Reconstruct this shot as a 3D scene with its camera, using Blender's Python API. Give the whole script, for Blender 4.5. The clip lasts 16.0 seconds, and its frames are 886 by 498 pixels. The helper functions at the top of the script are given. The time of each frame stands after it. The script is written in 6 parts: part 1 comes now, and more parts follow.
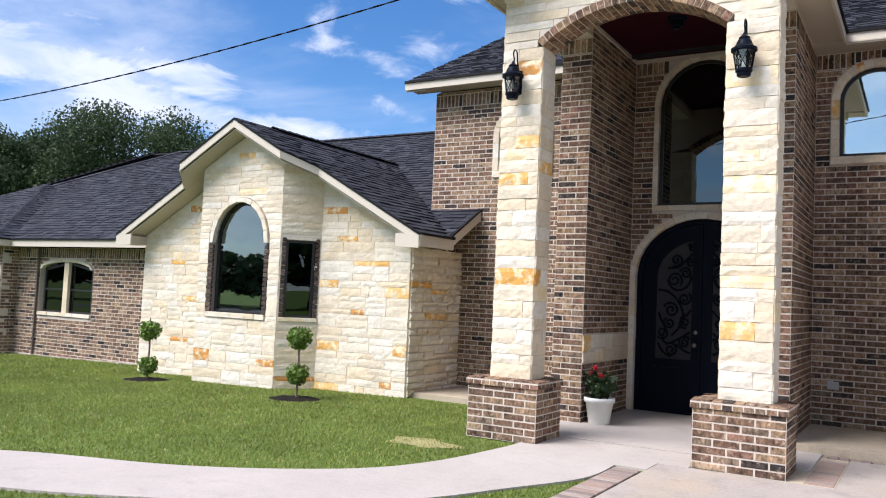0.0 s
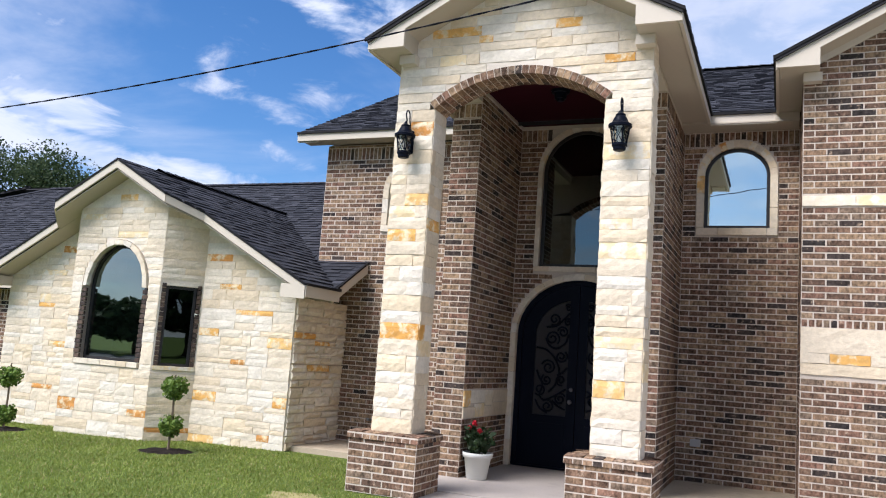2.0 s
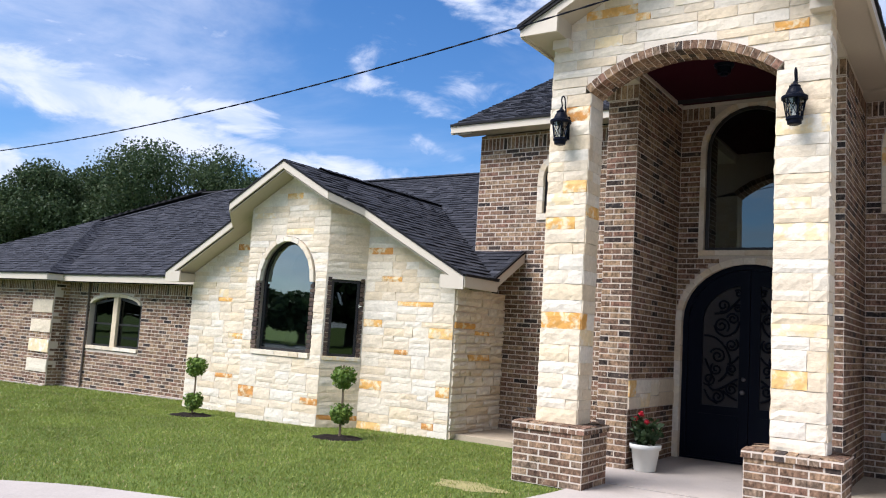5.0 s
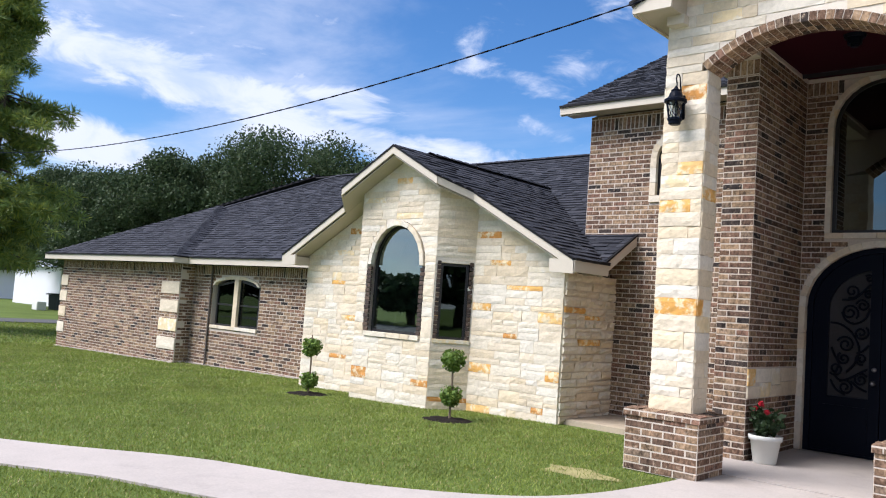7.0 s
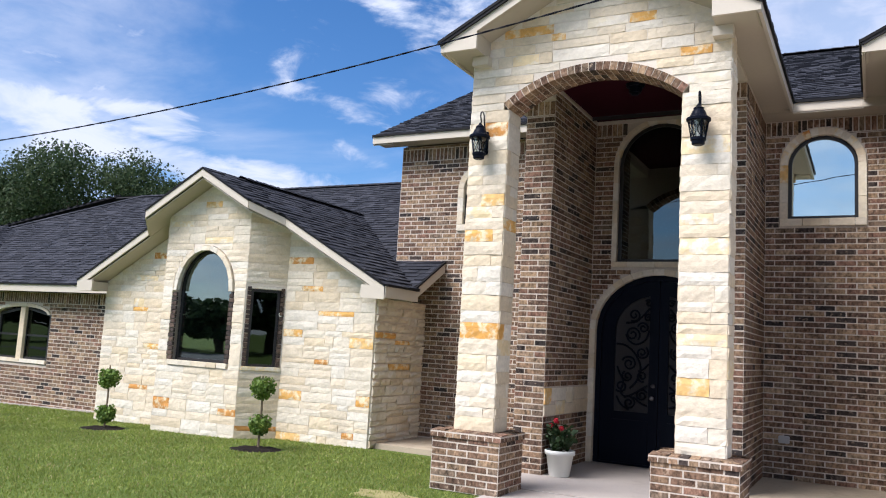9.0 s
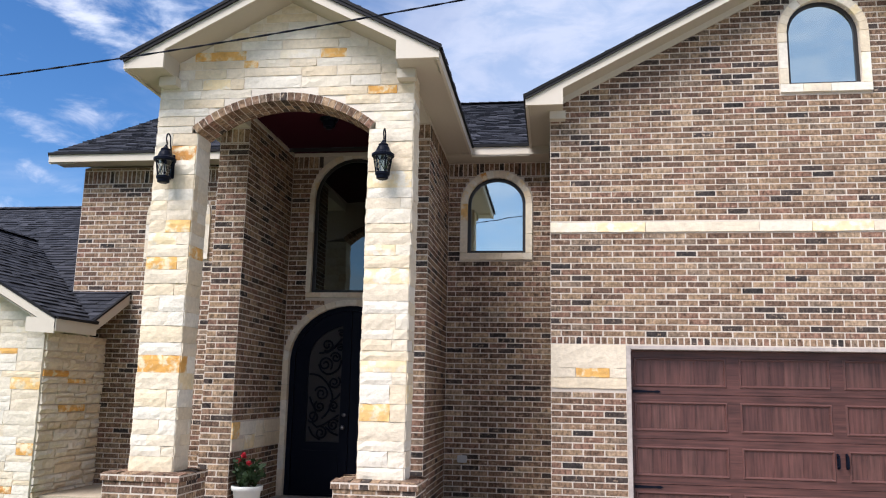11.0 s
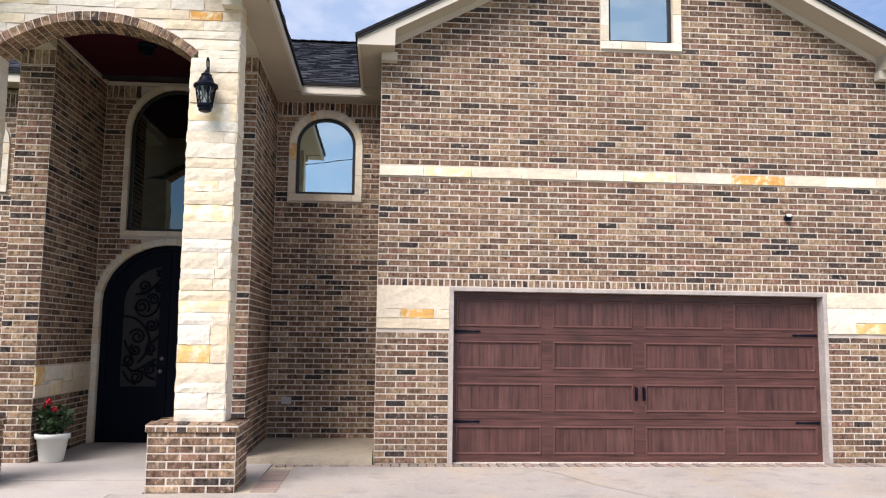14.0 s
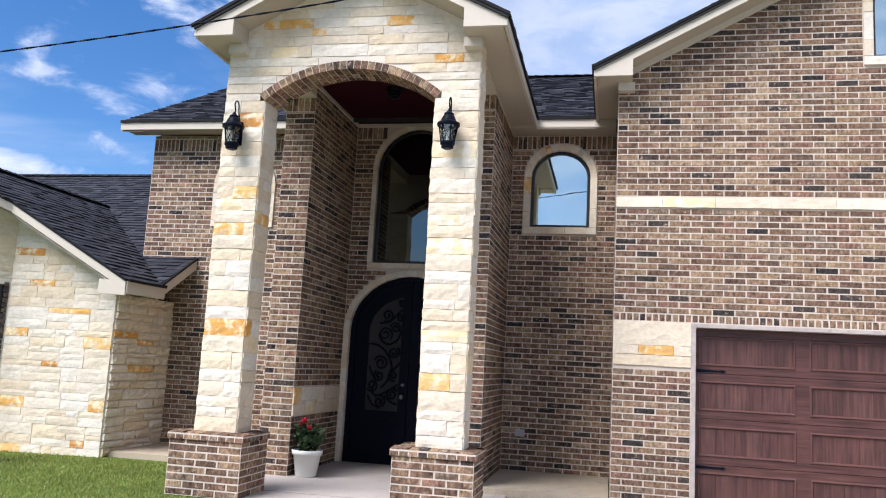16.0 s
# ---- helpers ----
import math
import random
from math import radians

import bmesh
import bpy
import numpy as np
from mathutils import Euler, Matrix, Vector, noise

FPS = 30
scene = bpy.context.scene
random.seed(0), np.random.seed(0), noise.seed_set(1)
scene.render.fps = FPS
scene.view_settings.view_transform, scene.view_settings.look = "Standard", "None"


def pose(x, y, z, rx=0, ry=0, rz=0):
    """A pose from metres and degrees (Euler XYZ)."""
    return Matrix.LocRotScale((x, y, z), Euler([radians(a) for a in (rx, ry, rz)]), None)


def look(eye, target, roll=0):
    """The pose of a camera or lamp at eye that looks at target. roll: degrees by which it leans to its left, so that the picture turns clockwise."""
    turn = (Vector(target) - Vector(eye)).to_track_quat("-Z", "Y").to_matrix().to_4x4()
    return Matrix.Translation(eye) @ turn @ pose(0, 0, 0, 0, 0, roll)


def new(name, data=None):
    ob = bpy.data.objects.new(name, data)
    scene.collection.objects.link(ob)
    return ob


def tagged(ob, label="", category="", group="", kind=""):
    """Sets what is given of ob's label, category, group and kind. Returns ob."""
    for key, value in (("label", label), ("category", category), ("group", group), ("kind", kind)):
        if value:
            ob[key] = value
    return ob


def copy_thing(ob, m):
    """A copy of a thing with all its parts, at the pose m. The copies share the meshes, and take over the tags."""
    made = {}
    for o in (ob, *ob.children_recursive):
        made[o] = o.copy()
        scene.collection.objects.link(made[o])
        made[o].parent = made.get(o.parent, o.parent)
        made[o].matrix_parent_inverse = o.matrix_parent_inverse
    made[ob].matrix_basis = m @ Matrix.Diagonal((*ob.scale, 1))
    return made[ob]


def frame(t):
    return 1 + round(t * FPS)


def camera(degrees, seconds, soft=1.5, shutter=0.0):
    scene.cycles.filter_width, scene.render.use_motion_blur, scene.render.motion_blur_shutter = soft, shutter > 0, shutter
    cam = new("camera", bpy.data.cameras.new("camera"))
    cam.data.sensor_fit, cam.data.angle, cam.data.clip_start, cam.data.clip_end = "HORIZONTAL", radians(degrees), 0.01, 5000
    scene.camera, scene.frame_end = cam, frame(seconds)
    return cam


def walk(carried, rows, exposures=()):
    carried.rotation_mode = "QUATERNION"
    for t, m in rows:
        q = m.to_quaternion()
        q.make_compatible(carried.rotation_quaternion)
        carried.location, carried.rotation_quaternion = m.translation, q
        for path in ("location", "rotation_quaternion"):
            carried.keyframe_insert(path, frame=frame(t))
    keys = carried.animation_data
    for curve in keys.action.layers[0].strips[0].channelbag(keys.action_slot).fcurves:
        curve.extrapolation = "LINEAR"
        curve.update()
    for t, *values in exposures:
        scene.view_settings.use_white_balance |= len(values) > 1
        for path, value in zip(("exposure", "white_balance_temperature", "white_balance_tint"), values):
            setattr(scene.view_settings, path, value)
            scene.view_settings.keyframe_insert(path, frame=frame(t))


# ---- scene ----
cam = camera(57.8, 16.0, soft=1.12)
PATH = [
    (0, (-1.165, -9.968, 1.554), (-2.197, -8.259, 1.672), 2.6),
    (0.5, (-1.174, -10.06, 1.574), (-2.095, -8.291, 1.735), 3.7),
    (1, (-1.157, -10.046, 1.579), (-2.021, -8.253, 1.779), 4.1),
    (1.5, (-1.123, -10.082, 1.578), (-1.951, -8.277, 1.813), 4.4),
    (2, (-1.113, -10.106, 1.575), (-1.893, -8.284, 1.837), 4.1),
    (2.5, (-1.109, -10.126, 1.578), (-1.827, -8.281, 1.862), 3.6),
    (3, (-1.111, -10.124, 1.584), (-1.777, -8.263, 1.887), 3.1),
    (3.5, (-1.107, -10.135, 1.586), (-1.779, -8.276, 1.891), 2.8),
    (4, (-1.13, -10.133, 1.582), (-1.896, -8.308, 1.872), 3.1),
    (4.5, (-1.172, -10.12, 1.587), (-2.1, -8.366, 1.839), 3.2),
    (5, (-1.222, -10.107, 1.59), (-2.331, -8.456, 1.798), 3.6),
    (7.5, (-1.24, -10.102, 1.622), (-2.564, -8.61, 1.767), 4.1),
    (8, (-1.211, -10.101, 1.62), (-2.448, -8.539, 1.795), 3.5),
    (8.5, (-1.176, -10.163, 1.627), (-2.284, -8.51, 1.83), 3.4),
    (9, (-1.125, -10.217, 1.633), (-2.069, -8.47, 1.869), 3.3),
    (9.5, (-1.028, -10.215, 1.63), (-1.792, -8.387, 1.904), 2.7),
    (10, (-0.949, -10.169, 1.624), (-1.547, -8.286, 1.935), 2.3),
    (12.5, (-0.86, -10.117, 1.54), (-0.712, -8.155, 1.897), -0.1),
    (13, (-0.836, -10.124, 1.545), (-0.616, -8.161, 1.861), 0.1),
    (13.5, (-0.822, -10.122, 1.539), (-0.602, -8.151, 1.802), 0.4),
    (14, (-0.85, -10.106, 1.523), (-0.701, -8.124, 1.747), 0.7),
    (14.5, (-0.894, -10.11, 1.518), (-0.868, -8.121, 1.724), 1.2),
    (15, (-0.922, -10.094, 1.511), (-1.041, -8.11, 1.73), 1.8),
    (15.5, (-0.933, -10.075, 1.519), (-1.19, -8.107, 1.766), 2.4),
    (16, (-0.953, -10.074, 1.523), (-1.365, -8.138, 1.81), 3.1),
]
walk(cam, [(t, look(eye, target, roll)) for t, eye, target, roll in PATH], [(0, 0.41, 6000, 18), (2.5, 0.33, 6000, 18), (4.5, 0.37, 6000, 18), (7.5, 0.36, 6000, 18), (10, 0.31, 6000, 18), (12.5, 0.35, 6150, 18), (14, 0.36, 6200, 18), (15, 0.37, 6000, 18), (16, 0.37, 5900, 18)])


# world, sun, exposure
world = bpy.data.worlds.new("sky")
scene.world = world
world.use_nodes = True
wn, wl = world.node_tree.nodes, world.node_tree.links
wn.clear()
SUN_EL, SUN_AZ = 51.0, 216.0


def wnode(kind, **values):
    n = wn.new(kind)
    for k, v in values.items():
        n.inputs[k].default_value = v
    return n


sky = wn.new("ShaderNodeTexSky")
sky.sky_type, sky.sun_disc = "NISHITA", False
sky.sun_elevation, sky.sun_rotation = radians(SUN_EL), radians(SUN_AZ)
sky.air_density, sky.dust_density, sky.ozone_density = 1.0, 0.25, 4.0
coord = wn.new("ShaderNodeTexCoord")
sep = wn.new("ShaderNodeSeparateXYZ")
wl.new(coord.outputs["Generated"], sep.inputs[0])


def wmath(op, a, b):
    n = wn.new("ShaderNodeMath")
    n.operation = op
    for i, v in enumerate((a, b)):
        if isinstance(v, (int, float)):
            n.inputs[i].default_value = v
        else:
            wl.new(v, n.inputs[i])
    return n.outputs[0]


def wrange(value, a, b, top=1.0):
    n = wn.new("ShaderNodeMapRange")
    n.interpolation_type = "SMOOTHSTEP"
    n.inputs["From Min"].default_value, n.inputs["From Max"].default_value, n.inputs["To Max"].default_value = a, b, top
    wl.new(value, n.inputs["Value"])
    return n.outputs[0]


def wnoise(vector, scale, detail, rough, distort=0.0):
    n = wnode("ShaderNodeTexNoise", Scale=scale, Detail=detail, Roughness=rough, Distortion=distort)
    wl.new(vector, n.inputs["Vector"])
    return n.outputs["Fac"]


def wvector(x, y):
    n = wn.new("ShaderNodeCombineXYZ")
    wl.new(x, n.inputs[0])
    wl.new(y, n.inputs[1])
    return n.outputs[0]


# single clouds: bearing and height in degrees, tilt, half length, half height, weight
bearing = wmath("MULTIPLY", wmath("ARCTAN2", sep.outputs["X"], sep.outputs["Y"]), 57.2958)
height = wmath("MULTIPLY", wmath("ARCSINE", sep.outputs["Z"], 0.0), 57.2958)
CLOUDS = ((-62, 14.3, -11, 17, 2.5, 1.0), (-68, 9.0, -4, 12, 2.0, 0.8), (-47, 11.2, -9, 12, 1.9, 0.95), (-49, 13.8, -12, 5, 1.7, 1.0), (-80, 15, -8, 10, 4, 0.8),
          (-41, 18.8, 5, 2.0, 1.0, 0.45), (-38.5, 16.6, -10, 5, 0.6, 0.12), (-33, 23.2, -25, 6, 1.8, 0.5), (-29, 25, -15, 6, 2.5, 0.5), (-35.3, 13.4, -24, 3.6, 0.8, 0.36),
          (-33, 17.6, -6, 3, 0.9, 0.3), (36, 12, 0, 9, 6, 1.0))
field = None
for a0, e0, tilt, half, tall, weight in CLOUDS:
    ct, st = math.cos(radians(tilt)), math.sin(radians(tilt))
    da, de = wmath("SUBTRACT", bearing, a0), wmath("SUBTRACT", height, e0)
    along = wmath("ADD", wmath("MULTIPLY", da, ct / half), wmath("MULTIPLY", de, st / half))
    across = wmath("ADD", wmath("MULTIPLY", da, -st / tall), wmath("MULTIPLY", de, ct / tall))
    reach = wmath("SQRT", wmath("ADD", wmath("MULTIPLY", along, along), wmath("MULTIPLY", across, across)), 0.0)
    one = wmath("MULTIPLY", wmath("SUBTRACT", 1.0, wmath("MINIMUM", reach, 2.2)), weight)
    field = one if field is None else wmath("MAXIMUM", field, one)
dome = wvector(wmath("MULTIPLY", bearing, 0.1), wmath("MULTIPLY", height, 0.24))
wisps = wnoise(dome, 1.6, 9.0, 0.6, 0.5)
lumps = wnoise(dome, 0.75, 5.0, 0.55, 0.3)
grain = wmath("ADD", wmath("MULTIPLY", wmath("SUBTRACT", wisps, 0.5), 2.0), wmath("MULTIPLY", wmath("SUBTRACT", lumps, 0.5), 1.3))
banks = wrange(wmath("ADD", field, grain), -0.02, 0.62)
# thin high cloud towards the east and broken cloud over the southern half
lift = wmath("ADD", wmath("MAXIMUM", sep.outputs["Z"], 0.0), 0.16)
over = wvector(wmath("DIVIDE", sep.outputs["X"], lift), wmath("DIVIDE", sep.outputs["Y"], lift))
sheet = wmath("ADD", wmath("MULTIPLY", wnoise(over, 1.0, 8.0, 0.58, 0.35), 0.6), wmath("MULTIPLY", wnoise(over, 0.4, 3.0, 0.5), 0.4))
east = wrange(wmath("ADD", sep.outputs["X"], wmath("MULTIPLY", sep.outputs["Y"], 0.6)), -0.05, 0.50, 0.15)
south = wrange(wmath("MULTIPLY", sep.outputs["Y"], -1.0), 0.0, 0.6, 0.135)
veil = wrange(wmath("ADD", sheet, wmath("MAXIMUM", east, south)), 0.46, 0.68, 0.78)
mixc = wn.new("ShaderNodeMix")
mixc.data_type = "RGBA"
wl.new(wmath("MAXIMUM", banks, veil), mixc.inputs["Factor"])
deep = wnode("ShaderNodeHueSaturation", Saturation=1.22, Value=1.55)
wl.new(sky.outputs["Color"], deep.inputs["Color"])
wl.new(deep.outputs[0], mixc.inputs["A"])
puff = wn.new("ShaderNodeMix")
puff.data_type = "RGBA"
puff.inputs["A"].default_value, puff.inputs["B"].default_value = (6.5, 7.9, 9.8, 1.0), (9.3, 10.0, 11.0, 1.0)
wl.new(wrange(wisps, 0.36, 0.62), puff.inputs["Factor"])
wl.new(puff.outputs["Result"], mixc.inputs["B"])
back = wnode("ShaderNodeBackground", Strength=0.075)
wl.new(mixc.outputs["Result"], back.inputs["Color"])
wout = wn.new("ShaderNodeOutputWorld")
wl.new(back.outputs[0], wout.inputs["Surface"])

sun = new("sun", bpy.data.lights.new("sun", "SUN"))
sun.data.energy, sun.data.angle, sun.data.color = 5.0, radians(38), (1.0, 0.95, 0.87)
az, el = radians(SUN_AZ), radians(SUN_EL)
sun.matrix_world = look((0, 0, 30), (-10 * math.sin(az) * math.cos(el), -10 * math.cos(az) * math.cos(el), 30 - 10 * math.sin(el)))


# materials
def material(name, base, rough=0.85, metal=0.0, vary=0.25, grain=40.0, stain=1.2, bump=0.15, tones=(), dark=0.0, spec=0.5, bump_scale=None, coarse=0.5, stretch=None, blotch=None):
    """A surface with per-piece tones, grain, stains and fine relief, all at real size."""
    m = bpy.data.materials.new(name)
    m.use_nodes = True
    nt = m.node_tree
    n, l = nt.nodes, nt.links
    b = n["Principled BSDF"]
    b.inputs["Roughness"].default_value, b.inputs["Metallic"].default_value = rough, metal
    b.inputs["Specular IOR Level"].default_value = spec
    tc = n.new("ShaderNodeNewGeometry")

    def noise_at(scale, detail=5.0, rough=0.6):
        t = n.new("ShaderNodeTexNoise")
        t.inputs["Scale"].default_value, t.inputs["Detail"].default_value, t.inputs["Roughness"].default_value = scale, detail, rough
        if stretch and scale == grain:
            vm = n.new("ShaderNodeVectorMath")
            vm.operation = "MULTIPLY"
            vm.inputs[1].default_value = stretch
            l.new(tc.outputs["Position"], vm.inputs[0])
            l.new(vm.outputs[0], t.inputs["Vector"])
        else:
            l.new(tc.outputs["Position"], t.inputs["Vector"])
        return t.outputs["Fac"]

    def m2(op, a, c):
        x = n.new("ShaderNodeMath")
        x.operation = op
        for i, v in enumerate((a, c)):
            if isinstance(v, (int, float)):
                x.inputs[i].default_value = v
            else:
                l.new(v, x.inputs[i])
        return x.outputs[0]

    if tones:
        info = n.new("ShaderNodeObjectInfo")
        r = m2("FRACT", m2("ADD", info.outputs["Random"], tc.outputs["Random Per Island"]), 0)
        cr = n.new("ShaderNodeValToRGB")
        cr.color_ramp.interpolation = "CONSTANT"
        e = cr.color_ramp.elements
        e[0].position, e[0].color = 0.0, (*tones[0][1], 1)
        e[1].position, e[1].color = tones[1][0], (*tones[1][1], 1)
        for pos, col in tones[2:]:
            k = e.new(pos)
            k.color = (*col, 1)
        l.new(r, cr.inputs["Fac"])
        colour = cr.outputs["Color"]
    else:
        rgb = n.new("ShaderNodeRGB")
        rgb.outputs[0].default_value = (*base, 1)
        colour = rgb.outputs[0]
    if blotch:
        mask = n.new("ShaderNodeMapRange")
        mask.inputs["From Min"].default_value, mask.inputs["From Max"].default_value = (0.48, 0.60) if len(blotch) < 3 else blotch[2]
        l.new(noise_at(blotch[1], 6), mask.inputs["Value"])
        bl = n.new("ShaderNodeMix")
        bl.data_type = "RGBA"
        l.new(mask.outputs[0], bl.inputs["Factor"])
        l.new(colour, bl.inputs["A"])
        bl.inputs["B"].default_value = (*blotch[0], 1)
        colour = bl.outputs["Result"]
    g = m2("ADD", m2("MULTIPLY", noise_at(grain), 1 - coarse), m2("MULTIPLY", noise_at(stain, 4), coarse))
    fac = m2("ADD", m2("MULTIPLY", m2("SUBTRACT", g, 0.5), 2.6 * vary), 1.0)
    fac = m2("MAXIMUM", fac, 0.28)
    if dark:
        patch = n.new("ShaderNodeMapRange")
        patch.inputs["From Min"].default_value, patch.inputs["From Max"].default_value = 0.52, 0.72
        l.new(noise_at(stain * 4.3, 6), patch.inputs["Value"])
        fac = m2("MULTIPLY", fac, m2("SUBTRACT", 1.0, m2("MULTIPLY", patch.outputs[0], dark)))
    mx = n.new("ShaderNodeVectorMath")
    mx.operation = "SCALE"
    l.new(colour, mx.inputs[0])
    l.new(fac, mx.inputs["Scale"])
    l.new(mx.outputs[0], b.inputs["Base Color"])
    if bump:
        bp = n.new("ShaderNodeBump")
        bp.inputs["Strength"].default_value, bp.inputs["Distance"].default_value = bump, 0.02
        l.new(noise_at(bump_scale or grain * 0.7, 6), bp.inputs["Height"])
        l.new(bp.outputs[0], b.inputs["Normal"])
    return m


BRICK_TONES = ((0, (0.185, 0.117, 0.076)), (0.18, (0.240, 0.158, 0.098)), (0.33, (0.150, 0.092, 0.061)), (0.47, (0.285, 0.195, 0.118)), (0.58, (0.215, 0.124, 0.085)),
               (0.69, (0.125, 0.080, 0.056)), (0.79, (0.200, 0.145, 0.100)), (0.87, (0.060, 0.047, 0.040)), (0.93, (0.33, 0.235, 0.150)), (0.975, (0.040, 0.034, 0.031)))
M_BRICK = material("brown_brick", (0.2, 0.12, 0.09), 0.9, vary=1.8, grain=30, stain=6, bump=0.5, tones=BRICK_TONES, spec=0.15, coarse=0.3, stretch=(1.0, 1.0, 0.55), dark=0.35, blotch=((0.39, 0.295, 0.21), 17.0, (0.57, 0.70)))
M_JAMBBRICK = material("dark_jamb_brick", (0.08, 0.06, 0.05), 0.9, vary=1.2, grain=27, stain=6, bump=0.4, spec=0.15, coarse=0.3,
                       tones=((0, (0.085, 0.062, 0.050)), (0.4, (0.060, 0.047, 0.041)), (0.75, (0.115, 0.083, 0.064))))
M_MORTAR = material("brick_mortar", (0.57, 0.50, 0.415), 0.95, vary=0.35, grain=60, stain=1.5, spec=0.15)
STONE_TONES = ((0, (0.69, 0.60, 0.45)), (0.3, (0.71, 0.64, 0.505)), (0.55, (0.67, 0.565, 0.40)), (0.72, (0.72, 0.665, 0.55)), (0.94, (0.70, 0.59, 0.41)))
M_STONE = material("cream_limestone", (0.72, 0.66, 0.54), 0.9, vary=0.34, grain=22, stain=3, bump=0.6, tones=STONE_TONES, bump_scale=14, spec=0.2)
M_ORANGE = material("ochre_limestone", (0.6, 0.33, 0.09), 0.9, vary=0.5, grain=16, stain=6, bump=0.5, spec=0.2, blotch=((0.76, 0.64, 0.42), 9.0),
                    tones=((0, (0.70, 0.40, 0.12)), (0.35, (0.64, 0.34, 0.09)), (0.6, (0.73, 0.47, 0.18)), (0.85, (0.58, 0.28, 0.08))))
M_YELLOW = material("honey_limestone", (0.7, 0.55, 0.3), 0.9, vary=0.3, grain=16, stain=5, bump=0.4, spec=0.2, blotch=((0.78, 0.72, 0.60), 7.0),
                    tones=((0, (0.77, 0.63, 0.38)), (0.5, (0.77, 0.69, 0.52))))
M_GROUT = material("stone_grout", (0.72, 0.65, 0.54), 0.95, vary=0.2, grain=50, stain=2, spec=0.2)
M_SHINGLE = material("charcoal_shingle", (0.03, 0.032, 0.038), 0.92, vary=0.5, grain=120, stain=2, bump=0.5, spec=0.25,
                     tones=((0, (0.031, 0.033, 0.041)), (0.3, (0.041, 0.043, 0.052)), (0.55, (0.025, 0.027, 0.034)), (0.8, (0.050, 0.052, 0.062))))
M_FELT = material("roof_felt", (0.018, 0.018, 0.02), 0.95, vary=0.2)
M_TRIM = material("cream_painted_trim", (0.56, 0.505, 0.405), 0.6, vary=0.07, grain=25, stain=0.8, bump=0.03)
# soffits share the trim paint; their underside shade is put into a darker tone
M_SHADEDTRIM = material("shaded_cream_trim", (0.45, 0.40, 0.31), 0.7, vary=0.07, grain=20, stain=0.7, bump=0.03)
M_BLACK = material("black_painted_metal", (0.0055, 0.0075, 0.014), 0.4, vary=0.2, grain=60, bump=0.04, spec=0.05)
M_FRAME = material("dark_bronze_frame", (0.016, 0.015, 0.015), 0.45, vary=0.15, bump=0.02)
# near-black stand-in for rooms without light; the darkness is in the colour
M_ROOM = material("unlit_room_shade", (0.014, 0.017, 0.022), 0.9, vary=0.1)
M_DRIP = material("black_drip_edge", (0.012, 0.012, 0.013), 0.6, vary=0.1, bump=0, spec=0.12)
M_CONCRETE = material("pale_concrete", (0.43, 0.385, 0.34), 0.85, vary=0.3, grain=45, stain=0.9, bump=0.15, dark=0.10, spec=0.3)
M_SLAB = material("tan_slab_concrete", (0.43, 0.36, 0.26), 0.85, vary=0.3, grain=40, stain=1.3, bump=0.12, dark=0.2, spec=0.3)
M_DRIVE = material("driveway_concrete", (0.37, 0.325, 0.283), 0.85, vary=0.42, grain=45, stain=0.7, bump=0.2, dark=0.22, spec=0.3, blotch=((0.40, 0.33, 0.25), 0.9, (0.50, 0.66)))
M_PAVER = material("faded_paver", (0.288, 0.200, 0.152), 0.9, vary=0.35, grain=30, stain=3, tones=((0, (0.302, 0.222, 0.179)), (0.3, (0.274, 0.215, 0.182)), (0.6, (0.338, 0.274, 0.228)), (0.85, (0.223, 0.178, 0.152))), bump=0.3, spec=0.2)
M_GRASSBED = material("lawn_soil", (0.10, 0.14, 0.032), 0.95, vary=0.6, grain=18, stain=0.5, bump=0.5, spec=0.1)
M_THATCH = material("dry_thatch", (0.30, 0.27, 0.12), 0.95, vary=0.5, grain=40, stain=4, bump=0.4, spec=0.1)
M_BARK = material("bark", (0.09, 0.07, 0.05), 0.95, vary=0.5, grain=15, bump=0.8, spec=0.1)
M_STEM = material("pale_stem_bark", (0.22, 0.17, 0.12), 0.9, vary=0.5, grain=30, bump=0.5, spec=0.1)
M_MULCH = material("dark_mulch", (0.018, 0.014, 0.012), 0.95, vary=0.6, grain=30, bump=0.8, spec=0.1)
M_WHITE = material("white_glazed_pot", (0.72, 0.72, 0.66), 0.45, vary=0.08, grain=12, bump=0.03)
M_GREYWOOD = material("weathered_grey_wood", (0.42, 0.37, 0.33), 0.85, vary=0.5, grain=24, stain=3, bump=0.3)
M_FENCE = material("weathered_fence_board", (0.135, 0.115, 0.10), 0.9, vary=0.5, grain=20, stain=2, bump=0.4, spec=0.2)
M_DOORRED = material("red_brown_wood", (0.085, 0.032, 0.026), 0.42, vary=1.25, grain=34, stain=5, bump=0.08, coarse=0.25,
                     stretch=(1.0, 1.0, 0.05), tones=((0, (0.086, 0.036, 0.029)), (0.35, (0.080, 0.032, 0.026)), (0.65, (0.094, 0.041, 0.033)), (0.85, (0.072, 0.029, 0.024))))
M_DOORBASE = material("red_brown_panel", (0.080, 0.032, 0.026), 0.40, vary=1.3, grain=40, stain=3, bump=0.05, coarse=0.25, stretch=(0.05, 1.0, 1.0))
# lighter than the door sections, so the edge highlight sits in the colour
M_MOULD = material("highlight_tinted_moulding", (0.100, 0.043, 0.036), 0.30, vary=0.5, grain=40, stain=3, bump=0, spec=0.8)
M_MAROON = material("maroon_ceiling", (0.036, 0.005, 0.011), 0.8, vary=0.15, bump=0.05, spec=0.08)
